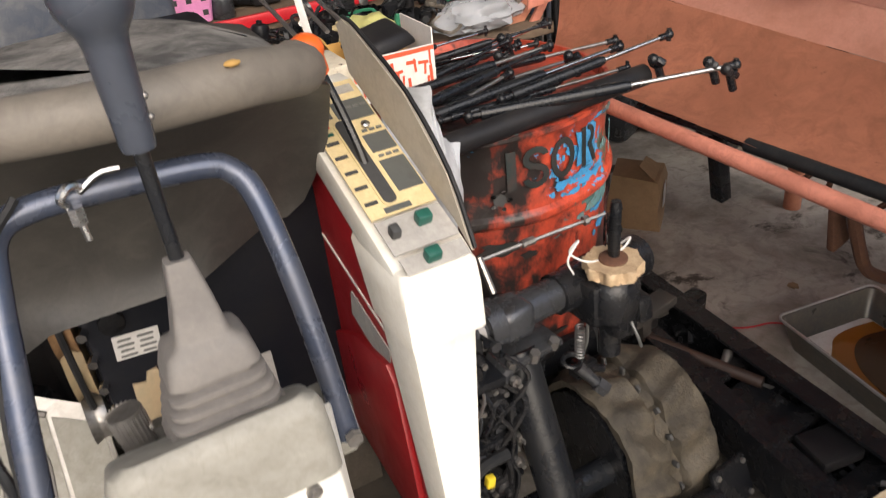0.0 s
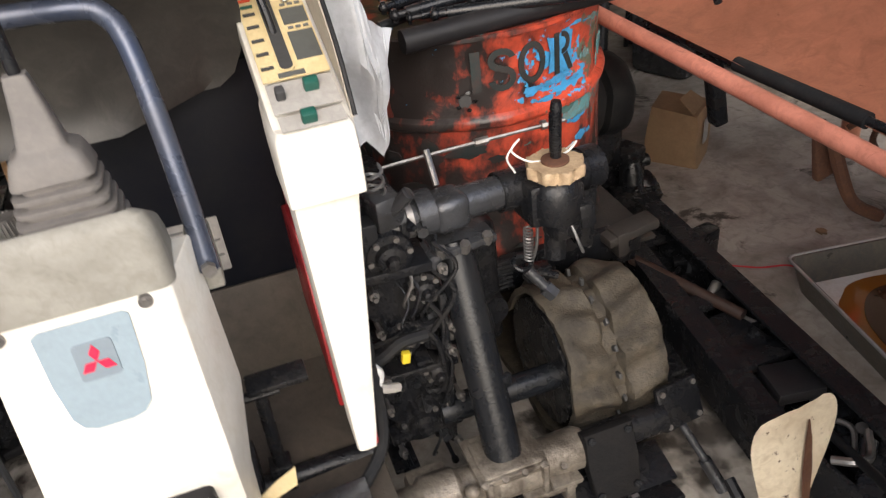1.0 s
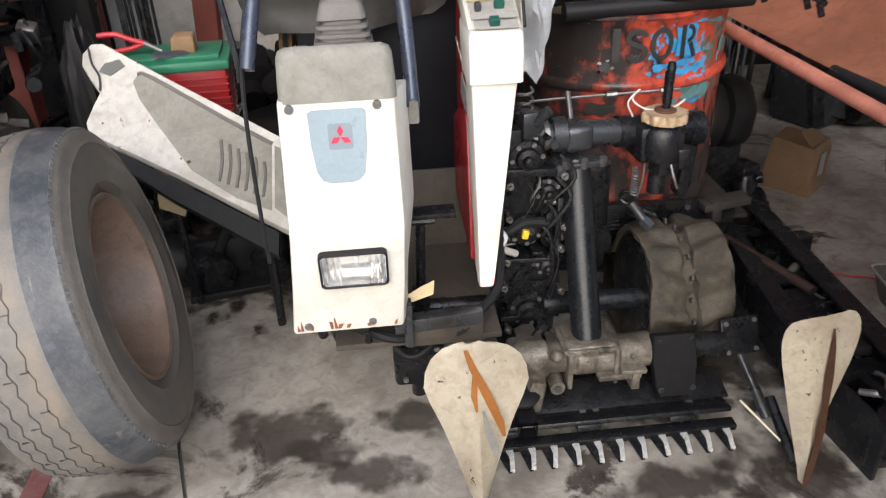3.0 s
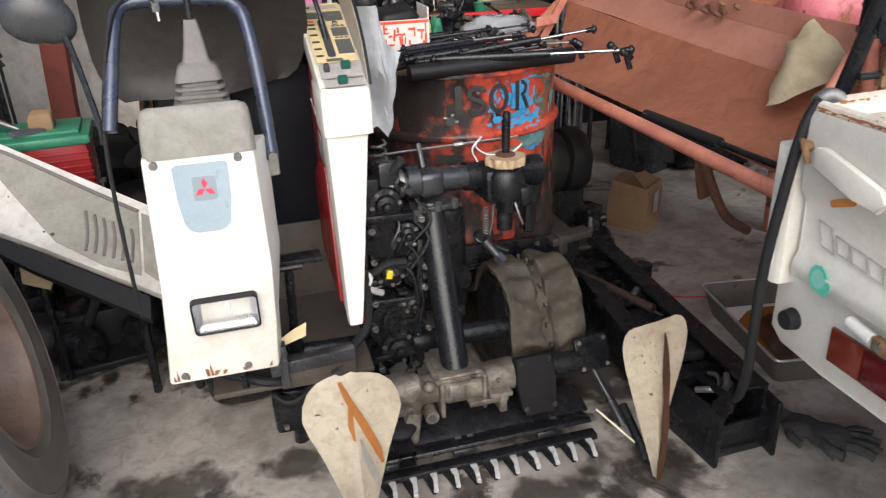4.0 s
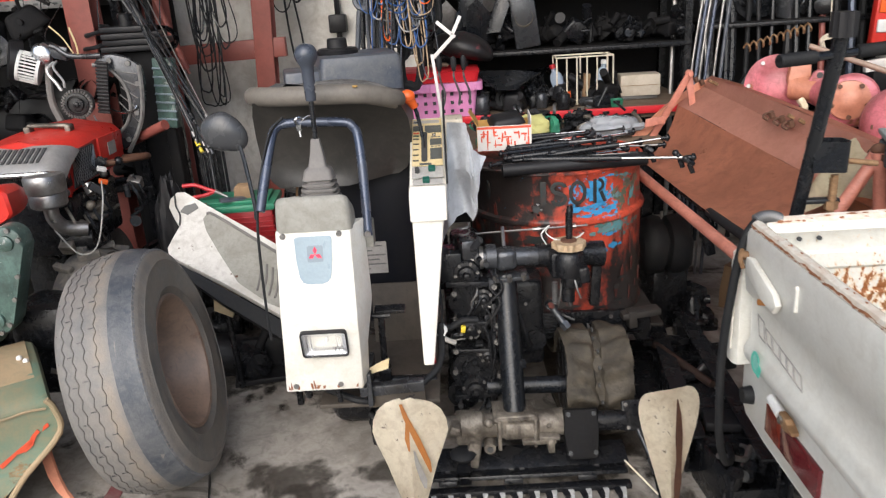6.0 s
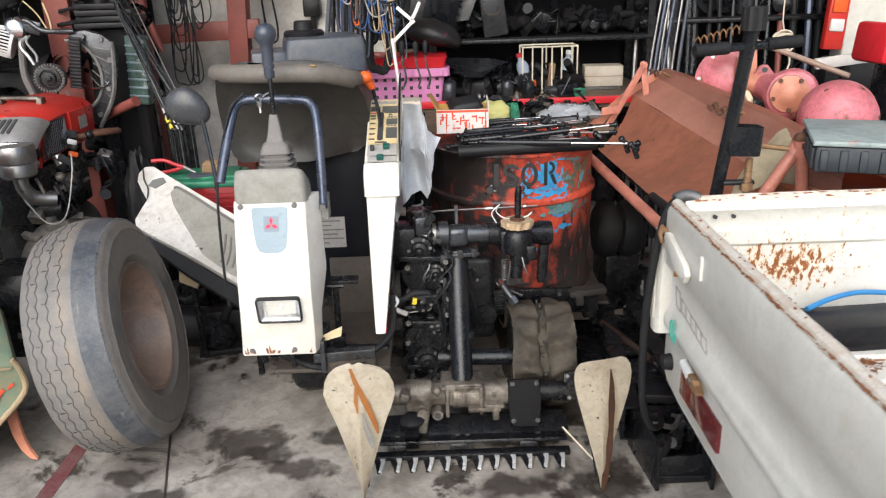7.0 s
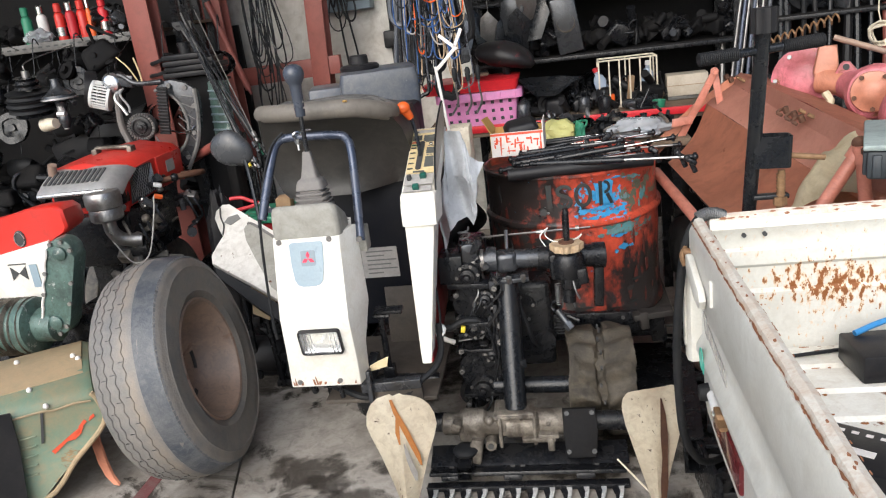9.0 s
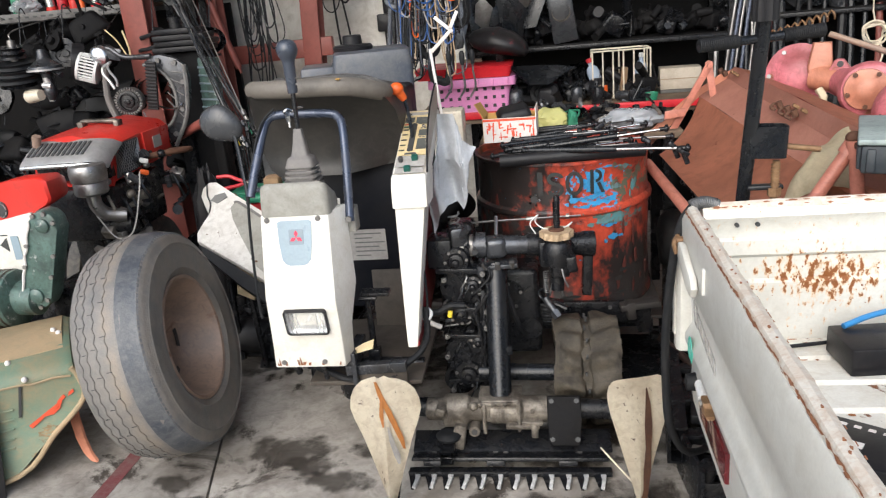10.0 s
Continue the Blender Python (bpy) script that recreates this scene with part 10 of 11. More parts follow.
c2 = hang("blower_wheel", "black blower with a white squirrel-cage wheel", (-1.425, 1.48, 1.215), blower, "darkplastic", "blower")
m = axes((-1.385, 1.43, 1.195), (0.35, 0.1, 1), (0.25, -0.9, 0.0))
bm = B()
lathe(bm, [(0.05, 0.0), (0.064, 0.0), (0.064, 0.012), (0.05, 0.012)], m @ Matrix.Translation((0, 0, -0.03)), 28, closed=True)
lathe(bm, [(0.001, 0.0), (0.064, 0.0), (0.064, 0.012), (0.001, 0.012)], m @ Matrix.Translation((0, 0, 0.045)), 28)
cage = part("cage_ring", bm, "whiteplastic", c2)
for k in range(26):
    a = 2 * math.pi * k / 26
    bm = B()
    rod(bm, m @ V((0.06 * math.cos(a), 0.06 * math.sin(a), -0.03)), m @ V((0.06 * math.cos(a), 0.06 * math.sin(a), 0.05)), 0.004, n=5)
    part("vane", bm, "whiteplastic", c2)


def lamp_b(bm, p):
    ball(bm, p, 0.05, (1, 0.7, 1), 18, 12)


c3 = hang("head_lamp", "bright faceted lamp reflector hanging under the shelf", (-1.315, 1.50, 1.238), lamp_b, "darkplastic", "lamp")
bm = B()
ball(bm, (-1.306, 1.425, 1.240), 0.047, (1, 0.6, 1), 14, 9)
for v in bm.verts:
    v.co += 0.004 * V(noise.noise_vector(v.co * 60))
part("reflector", bm, "lampchrome", c3, "bright faceted reflector")


# black board added for the racking's deep shade, and a cover leaning on it
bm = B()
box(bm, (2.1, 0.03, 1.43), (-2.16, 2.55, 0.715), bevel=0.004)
solo("backing_board", bm, "mattblack", "added black board for the unlit depth behind the racking", "board")
bm = B()
box(bm, (0.62, 0.05, 0.20), (-1.62, 1.78, 0.93), (0, -16, 0), 0.02)
lc = solo("leaning_cover", bm, "darkplastic", "dusty black machine cover leaning on the racking", "cover")
for sx in (-0.2, 0.2):
    bm = B()
    rod(bm, (-1.62 + sx, 1.80, 0.0), (-1.62 + sx, 1.80, 0.90 + 0.28 * sx), 0.015, n=8)
    part("prop", bm, "mattblack", lc)

# radiator shroud with an alternator hung before it
fh = thing("fan_shroud", "grey cast fan shroud hanging beside the column", "shroud", (-1.02, 1.44, 1.0))
FC, FY = (-1.105, 1.035), 1.44
inner = [(FC[0] + 0.128 * math.cos(radians(a)), FC[1] + 0.150 * math.sin(radians(a))) for a in range(-70, 96, 8)]
outer = [(-1.075, 1.222), (-1.02, 1.226), (-0.955, 1.205), (-0.912, 1.170), (-0.908, 1.10), (-0.925, 1.01), (-0.955, 0.93), (-0.995, 0.855), (-1.045, 0.825)]
bm = B()
slab(bm, inner + outer, 0.035, axes((0, FY, 0), (1, 0, 0), (0, 0, 1)), 0.005)
rough_up(bm, 0.003, 0.04, 3)
sh = part("shroud_plate", bm, "steelgrey", fh, "dusty grey cast plate round the fan opening")
bm = B()
tube(bm, [V((x, FY - 0.02, z)) for x, z in inner], 0.008, 8, 2)
part("opening_lip", bm, "slotgrey", sh)
bm = B()
tube(bm, [(-0.912, FY - 0.024, 1.175), (-0.918, FY - 0.026, 1.06), (-0.945, FY - 0.026, 0.94), (-1.02, FY - 0.024, 0.815)], 0.010, 6, 4)
part("edge_bar", bm, "slotgrey", sh, "pale pressed edge bar")
bm = B()
tube(bm, [(-1.06, FY - 0.03, 1.0), (-1.01, FY - 0.04, 0.985), (-0.965, FY - 0.03, 0.99), (-0.95, FY - 0.02, 1.01)], 0.005, 6, 4)
part("stay_wire", bm, "chrome", sh)
for x, z in ((-1.03, 1.20), (-0.955, 1.185), (-0.93, 1.10), (-0.955, 0.98), (-1.01, 0.87)):
    bm = B()
    rod(bm, (x, FY - 0.016, z), (x, FY - 0.030, z), 0.011, n=10)
    part("boss", bm, "slotgrey", sh)
for k in range(5):
    bm = B()
    tube(bm, [(-0.985 - 0.01 * k, FY - 0.019, 1.15 - 0.03 * k), (-0.93 - 0.006 * k, FY - 0.019, 1.14 - 0.05 * k)], 0.003, 5, 2)
    part("rib", bm, "slotgrey", sh)
bm = B()
tube(bm, [(-1.262, FY - 0.02, 1.272), (-1.235, FY - 0.02, 1.262), (-1.20, FY - 0.02, 1.232), (-1.13, FY - 0.02, 1.222), (-1.06, FY - 0.02, 1.222)], 0.012, 10, 4)
box(bm, (0.075, 0.03, 0.055), (-1.235, FY - 0.01, 1.243), (0, 14, 0), 0.010)
rough_up(bm, 0.003, 0.03, 5)
part("top_bracket", bm, "steelgrey", fh, "cast top bracket")
bm = B()
tube(bm, [(-1.285, FY - 0.02, 1.20), (-1.30, FY - 0.02, 1.12), (-1.305, FY - 0.02, 1.04), (-1.285, FY - 0.02, 0.965)], 0.015, 8, 5)
part("strap", bm, "boot", fh, "grey rubber strap")
bm = B()
box(bm, (0.046, 0.010, 0.21), (-1.064, FY - 0.050, 1.095), (0, 8, 0), 0.003)
rbelt = part("ribbed_belt", bm, "darkplastic", fh, "wide ribbed black belt")
for k in range(15):
    f = k / 14
    bm = B()
    box(bm, (0.050, 0.016, 0.010), (-1.050 - 0.028 * f, FY - 0.055, 1.195 - 0.20 * f), (0, 8, 0), 0.003)
    part("belt_rib", bm, "darkplastic", rbelt)
bm = B()
tube(bm, [(-1.245, FY - 0.03, 1.35), (-1.20, FY - 0.03, 1.30), (-1.172, FY - 0.02, 1.235)], 0.003, 6)
tube(bm, [(-1.165, FY - 0.03, 1.34), (-1.150, FY - 0.03, 1.27), (-1.155, FY - 0.02, 1.22)], 0.004, 6)
part("hook", bm, "gold", fh, "bent wire hook")
al = thing("alternator", "dusty alternator with a toothed rim hung on the shroud", "alternator", (-1.168, 1.36, 1.04))
AC3 = V((-1.168, 1.355, 1.038))
m = axes(AC3, (1, 0.15, 0), (0, 0, -1)) @ Matrix.Scale(0.78, 4)
bm = B()
lathe(bm, [(0.074, 0.05), (0.078, 0.0), (0.070, -0.010), (0.060, -0.010)], m, 36)
body_a = part("housing", bm, "slotgrey", al, "ribbed grey housing")
for k in range(30):
    a = 2 * math.pi * k / 30
    bm = B()
    box(bm, (0.016, 0.007, 0.02), (0, 0, 0), bevel=0.002)
    bmesh.ops.transform(bm, matrix=m @ Matrix.Translation((0.072 * math.cos(a), 0.072 * math.sin(a), -0.012)) @ Matrix.Rotation(a, 4, "Z"), verts=bm.verts)
    part("tooth", bm, "slotgrey", body_a)
bm = B()
lathe(bm, [(0.062, -0.004), (0.060, -0.022), (0.048, -0.024), (0.046, -0.012), (0.036, -0.012), (0.034, -0.028), (0.016, -0.030), (0.014, -0.040), (0.002, -0.042)], m, 32)
part("pulley", bm, "black", al, "grooved black pulley")
bm = B()
tube(bm, [AC3 + V(p) for p in ((-0.045, -0.02, 0.060), (-0.062, -0.02, 0.095), (-0.085, -0.015, 0.125), (-0.090, -0.005, 0.150), (-0.070, 0.02, 0.170))], 0.007, 8, 5)
tube(bm, [AC3 + V(p) for p in ((-0.030, -0.02, 0.070), (-0.030, -0.02, 0.10), (-0.060, -0.015, 0.15), (-0.060, 0.02, 0.175))], 0.005, 6, 5)
part("bent_arm", bm, "aluminium", al, "bent bracket arm")
bm = B()
tube(bm, [AC3 + V((0.055, 0.0, -0.05)), AC3 + V((0.066, 0.0, -0.085)), AC3 + V((0.056, 0.0, -0.10))], 0.0035, 6)
part("wire_hook", bm, "iron", al)
fb = thing("filter_box", "stack of black plastic air filter housings on the racking", "filter box", (-0.99, 1.62, 1.24))
for k, (w_, z_, dx) in enumerate(((0.26, 1.235, 0.0), (0.25, 1.262, 0.012), (0.24, 1.288, 0.0), (0.19, 1.315, -0.02))):
    bm = B()
    box(bm, (w_, 0.16, 0.024), (-0.985 + dx, 1.62, z_), (0, 0, 5 * (-1) ** k), 0.005)
    part("housing_tier", bm, "darkplastic", fb)
bm = B()
lathe(bm, [(0.030, 0.0), (0.032, 0.05), (0.026, 0.055), (0.024, 0.0)], Matrix.Translation((-1.005, 1.60, 1.325)), 18)
part("inlet", bm, "black", fb)
bm = B()
box(bm, (0.20, 0.14, 1.22), (-0.985, 1.66, 0.61), bevel=0.01)
part("rack_post", bm, "mattblack", fb, "sooty steel pedestal")
gx = thing("radiator", "pale grey-green radiator core leaning on the racking", "radiator", (-0.86, 1.56, 0.9))
bm = B()
box(bm, (0.09, 0.05, 0.30), (-0.862, 1.55, 1.04), (0, 4, -10), 0.008)
core = part("core", bm, "chaingreen", gx)
for k in range(7):
    bm = B()
    box(bm, (0.094, 0.01, 0.008), (-0.862 + 0.002 * (k - 3), 1.522, 0.93 + 0.036 * k), (0, 4, -10), 0.002)
    part("fin", bm, "badgedk", core)
bm = B()
box(bm, (0.05, 0.05, 0.90), (-0.875, 1.57, 0.45), bevel=0.01)
part("prop", bm, "mattblack", gx)
pw = thing("pulley_stack", "stack of black rubber-grooved pulleys hanging from the shelf", "pulley", (-1.745, 1.45, 1.2))
for r_, z_ in ((0.055, 1.30), (0.060, 1.275), (0.105, 1.235), (0.112, 1.205), (0.108, 1.175), (0.085, 1.15)):
    bm = B()
    lathe(bm, [(0.02, -0.012), (r_, -0.012), (r_ - 0.010, 0.0), (r_, 0.012), (0.02, 0.012)], Matrix.Translation((-1.745, 1.45, z_)) @ pose(0, 0, 0, 8, 4, 0), 30)
    part("sheave", bm, "hose" if r_ > 0.1 else "black", pw)
bm = B()
rod(bm, (-1.745, 1.45, 1.14), (-1.745, 1.46, 1.34), 0.018, n=10)
tube(bm, [(-1.745, 1.46, 1.33), (-1.75, 1.50, 1.38), (-1.74, 1.86, 1.43)], 0.003, 5)
part("hanger", bm, "iron", pw)

# pink crate, tray, rack, cartons on the bench
cr = thing("pink_crate", "pink plastic basket with a red lid on the bench", "crate", (0.33, 2.0, 0.797))
CX, CY, CZ = 0.312, 2.02, 0.80
bm = B()
lo_, hi_ = rounded(0.345, 0.20, 0.02, 3, CX, CY), rounded(0.385, 0.25, 0.025, 3, CX, CY)
li, ll = rounded(0.375, 0.24, 0.025, 3, CX, CY), rounded(0.335, 0.19, 0.02, 3, CX, CY)
loft(bm, [[V((u, v, z)) for u, v in o] for o, z in ((lo_, CZ), (hi_, CZ + 0.165), (li, CZ + 0.165), (ll, CZ + 0.008))])
body = part("basket", bm, "cratepink", cr)
for k in range(8):
    for r_ in range(3):
        bm = B()
        z = CZ + 0.03 + 0.042 * r_
        box(bm, (0.016, 0.004, 0.016), (CX - 0.15 + 0.043 * k, CY - 0.1005 - 0.150 * (z - CZ), z), (8, 0, 0))
        part("opening", bm, "ink", body)
bm = B()
loft(bm, [[V((u, v, z)) for u, v in rounded(0.43, 0.29, 0.03, 3, CX, CY)] for z in (CZ + 0.128, CZ + 0.168)])
part("rim", bm, "cratepink", body, "wide pink rim")
for k in range(6):
    bm = B()
    box(bm, (0.006, 0.012, 0.034), (CX - 0.18 + 0.072 * k, CY - 0.149, CZ + 0.146), bevel=0.002)
    part("rim_rib", bm, "cratepink", body)
bm = B()
loft(bm, [[V((u, v, z + 0.012 * (CX - u))) for u, v in o] for o, z in ((rounded(0.45, 0.30, 0.018, 3, CX - 0.035, CY), CZ + 0.172), (rounded(0.47, 0.31, 0.018, 3, CX - 0.035, CY), CZ + 0.215), (rounded(0.475, 0.315, 0.018, 3, CX - 0.035, CY), CZ + 0.222), (rounded(0.44, 0.28, 0.018, 3, CX - 0.035, CY), CZ + 0.226))])
part("lid", bm, "cratered", cr, "red tray lid")
bm = B()
box(bm, (0.09, 0.05, 0.016), (CX + 0.01, CY - 0.06, CZ + 0.247), (0, 0, 5), 0.006)
solo("wood_block", bm, "wood", "small brown block on the red lid", "block")

rk = thing("wire_rack", "bent wire rack holding bottles on the bench", "rack", (1.02, 2.08, 0.8))
RX0, RX1, RY0, RY1, RZ0, RZ1 = 0.905, 1.185, 2.06, 2.20, 0.80, 1.035
for (a, b) in [((x, RY0, RZ0), (x, RY0, RZ1)) for x in (RX0, RX0 + 0.05, RX0 + 0.10, RX0 + 0.15, RX0 + 0.20, RX1 - 0.03, RX1)] + [((x, RY1, RZ0), (x, RY1, RZ1)) for x in (RX0, (RX0 + RX1) / 2, RX1)] + [((RX0, y, z), (RX1, y, z)) for y in (RY0, RY1) for z in (RZ0 + 0.005, RZ1)] + [((x, RY0, z), (x, RY1, z)) for x in (RX0, RX1) for z in (RZ0 + 0.005, RZ1)]:
    bm = B()
    rod(bm, a, b, 0.0042, n=6)
    part("wire", bm, "creamold", rk)
for k, (x, mt, tilt_) in enumerate(((0.95, "bottle", -18), (1.13, "bottle", 6))):
    t = thing("bottle", "bluish clear bottle standing in the wire rack", "bottle", (x, 2.12, 0.81), "bottles in the rack")
    bm = B()
    m = Matrix.Translation((x, 2.12, 0.81)) @ pose(0, 0, 0, 0, tilt_, 0)
    lathe(bm, [(0.028, 0), (0.032, 0.01), (0.032, 0.13), (0.026, 0.15), (0.012, 0.165), (0.012, 0.185)], m, 18)
    part("bottle_body", bm, mt, t)
    bm = B()
    lathe(bm, [(0.015, 0.18), (0.015, 0.20), (0.001, 0.202)], m, 12)
    part("cap", bm, "redcable" if k == 0 else "whiteplastic", t)
bm = B()
lathe(bm, [(0.03, 0.0), (0.034, 0.008), (0.034, 0.055), (0.03, 0.06), (0.001, 0.06)], Matrix.Translation((0.945, 2.09, 0.808)), 18)
solo("orange_tin", bm, "orange", "small orange tin in the wire rack", "tin")
bm = B()
box(bm, (0.03, 0.05, 0.14), (1.06, 2.13, 0.875), (0, 6, 0), 0.002)
solo("cardboard_strip", bm, "card", "folded cardboard strip in the wire rack", "cardboard")
bm = B()
lathe(bm, [(0.024, 0), (0.032, 0.045), (0.027, 0.045), (0.02, 0.005)], Matrix.Translation((1.17, 1.90, 0.797)), 18)
solo("teal_cup", bm, "boxgreen", "small teal-green plastic cup on the bench", "cup")
bm = B()
box(bm, (0.20, 0.12, 0.105), (1.345, 2.20, 0.868), (0, 0, -3), 0.003)
bx2 = solo("carton", bm, "cartoncream", "dusty cream carton on the bench", "carton")
bm = B()
box(bm, (0.202, 0.002, 0.002), (1.345, 2.137, 0.868), (0, 0, -3))
part("seam", bm, "card", bx2)
bm = B()
box(bm, (0.19, 0.10, 0.018), (1.335, 2.20, 0.806), (0, 0, 4), 0.002)
solo("drawer_tray", bm, "slotgrey", "flat grey steel tray under the carton", "tray")
bm = B()
loft(bm, [[V((0.50 + 0.31 * u, 2.02 + 0.13 * v, 0.992 - 0.025 * u - 0.055 * math.sin(math.pi * min(1.0, u)) * (0.6 - v) + dz)) for u, v in ((-0.05, 0.1), (0.08, -0.5), (0.3, -0.9), (0.6, -0.7), (0.85, -0.2), (1.05, 0.3), (0.7, 0.7), (0.3, 0.6))] for dz in (0.0, 0.006)])
sw = solo("mudguard", bm, "blackpaint", "glossy black sheet-metal guard on the bench", "sheet metal")
bm = B()
rod(bm, (0.66, 2.03, 0.797), (0.68, 2.03, 0.945), 0.02, n=8)
part("bracket", bm, "black", sw)

# generic greasy parts for shelves and floor
KINDS = ("pulley", "gear_housing", "belt_coil", "bracket", "filter", "motor")


def greasy(kind, p, s, rr, mat):
    """One old machine part of size s standing at p."""
    p = V(p)
    rz = rr.uniform(0, 180)
    bm = B()
    if kind == "pulley":
        m = Matrix.Translation(p + V((0, 0, s * 0.5))) @ pose(0, 0, 0, 80 + rr.uniform(-12, 8), 0, rz * 0.3)
        lathe(bm, [(s * 0.1, -s * 0.1), (s * 0.48, -s * 0.1), (s * 0.42, 0), (s * 0.48, s * 0.1), (s * 0.3, s * 0.1), (s * 0.28, s * 0.04), (s * 0.14, s * 0.05), (s * 0.12, s * 0.14), (s * 0.04, s * 0.14)], m, 24)
    elif kind == "gear_housing":
        box(bm, (s * 0.9, s * 0.6, s * 0.6), p + V((0, 0, s * 0.3)), (0, 0, rz * 0.2), s * 0.08)
        rod(bm, p + V((0, -s * 0.4, s * 0.35)), p + V((0, s * 0.3, s * 0.35)), s * 0.26, n=16)
        rod(bm, p + V((s * 0.2, 0, s * 0.5)), p + V((s * 0.25, 0, s * 0.85)), s * 0.1, n=10)
    elif kind == "belt_coil":
        for k in range(3):
            lathe(bm, [(s * (0.4 - 0.05 * k), 0), (s * (0.44 - 0.05 * k), 0.02), (s * (0.4 - 0.05 * k), 0.04), (s * (0.37 - 0.05 * k), 0.02)], Matrix.Translation(p + V((0.01 * k, 0, s * 0.45))) @ pose(0, 0, 0, 70, 0, 20 * k), 24, closed=True)
        box(bm, (s * 0.4, s * 0.3, s * 0.08), p + V((0, 0, s * 0.04)))
    elif kind == "bracket":
        box(bm, (s, s * 0.12, s * 0.5), p + V((0, 0, s * 0.25)), (0, 0, rz * 0.2), s * 0.02)
        box(bm, (s * 0.9, s * 0.5, s * 0.08), p + V((0, -s * 0.2, s * 0.05)), (0, 0, rz * 0.2), s * 0.02)
        rod(bm, p + V((-s * 0.3, -s * 0.2, s * 0.05)), p + V((s * 0.1, -s * 0.1, s * 0.8)), s * 0.05, n=8)
    elif kind == "filter":
        lathe(bm, [(s * 0.25, 0), (s * 0.27, s * 0.04), (s * 0.27, s * 0.6), (s * 0.2, s * 0.68), (s * 0.08, s * 0.7), (s * 0.08, s * 0.8)], Matrix.Translation(p), 20)
    elif kind == "motor":
        lathe(bm, [(s * 0.1, -s * 0.5), (s * 0.24, -s * 0.46), (s * 0.26, -s * 0.3), (s * 0.26, s * 0.2), (s * 0.2, s * 0.3), (s * 0.06, s * 0.32), (s * 0.05, s * 0.5)], Matrix.Translation(p + V((0, 0, s * 0.27))) @ pose(0, 0, 0, 90, 0, rz), 20)
        box(bm, (s * 0.3, s * 0.3, s * 0.1), p + V((0, 0, s * 0.05)))
    elif kind == "box":
        box(bm, (s, s * 0.7, s * rr.uniform(0.4, 0.8)), p + V((0, 0, s * 0.28)), (0, 0, rr.uniform(-20, 20)), s * 0.03)
    else:
        tube(bm, [p + V((s * (0.42 - 0.01 * k) * math.cos(k * 0.7), s * 0.3 * math.sin(k * 0.7), 0.03 + s * 0.03 * k)) for k in range(22)], s * 0.045, 6, 2)
    rough_up(bm, s * 0.05, s * 0.3, rr.randint(0, 50))
    return solo(kind, bm, mat, f"{'grimy' if mat in ('steelgrey', 'boot') else 'greasy black'} old {kind.replace('_', ' ')} stored in the shed", kind.replace("_", " "), group="old parts on the shelves")




def scrap(p, s, rr, mat, label, group):
    """An irregular old engine or gear part: a lumpy body with stubs, flanges and holes."""
    p = V(p)
    bm = B()
    turn = Matrix.Translation(p + V((0, 0, s * 0.38))) @ pose(0, 0, 0, rr.uniform(-35, 35), rr.uniform(-35, 35), rr.uniform(0, 180))
    box(bm, (s * rr.uniform(0.5, 0.9), s * rr.uniform(0.35, 0.6), s * rr.uniform(0.3, 0.6)), (0, 0, 0), (0, 0, 0), s * 0.11, seg=4, taper=rr.uniform(0.6, 1.0))
    for k in range(rr.randint(3, 6)):
        c = V((rr.uniform(-0.4, 0.4), rr.uniform(-0.35, 0.35), rr.uniform(-0.3, 0.35))) * s
        d = V((rr.uniform(-1, 1), rr.uniform(-1, 1), rr.uniform(-0.6, 1))).normalized()
        r = rr.uniform(0.06, 0.2) * s
        if k % 3 == 2:
            lathe(bm, [(r * 0.5, -r * 0.4), (r * 1.2, -r * 0.3), (r * 1.2, r * 0.3), (r * 0.6, r * 0.4), (r * 0.5, r)], axes(c, d.orthogonal(), d.cross(d.orthogonal())), 14)
        else:
            rod(bm, c - d * r, c + d * r * rr.uniform(1.0, 3.0), r * 0.7, n=10)
    if rr.random() < 0.5:
        e = V((rr.uniform(-0.5, 0.5), rr.uniform(-0.5, 0.5), rr.uniform(0.0, 0.5))) * s
        tube(bm, [V((0, 0, 0)), e * 0.6 + V((0, 0, s * 0.3)), e, e + V((s * 0.2, -s * 0.2, -s * 0.4))], s * 0.035, 6)
    rough_up(bm, s * 0.025, s * 0.25, rr.randint(0, 60))
    bmesh.ops.transform(bm, matrix=turn, verts=bm.verts)
    lo = min(v.co.z for v in bm.verts) - p.z
    for v in bm.verts:
        v.co.z -= lo
    return solo("scrap_part", bm, mat, label, "engine part", group=group)


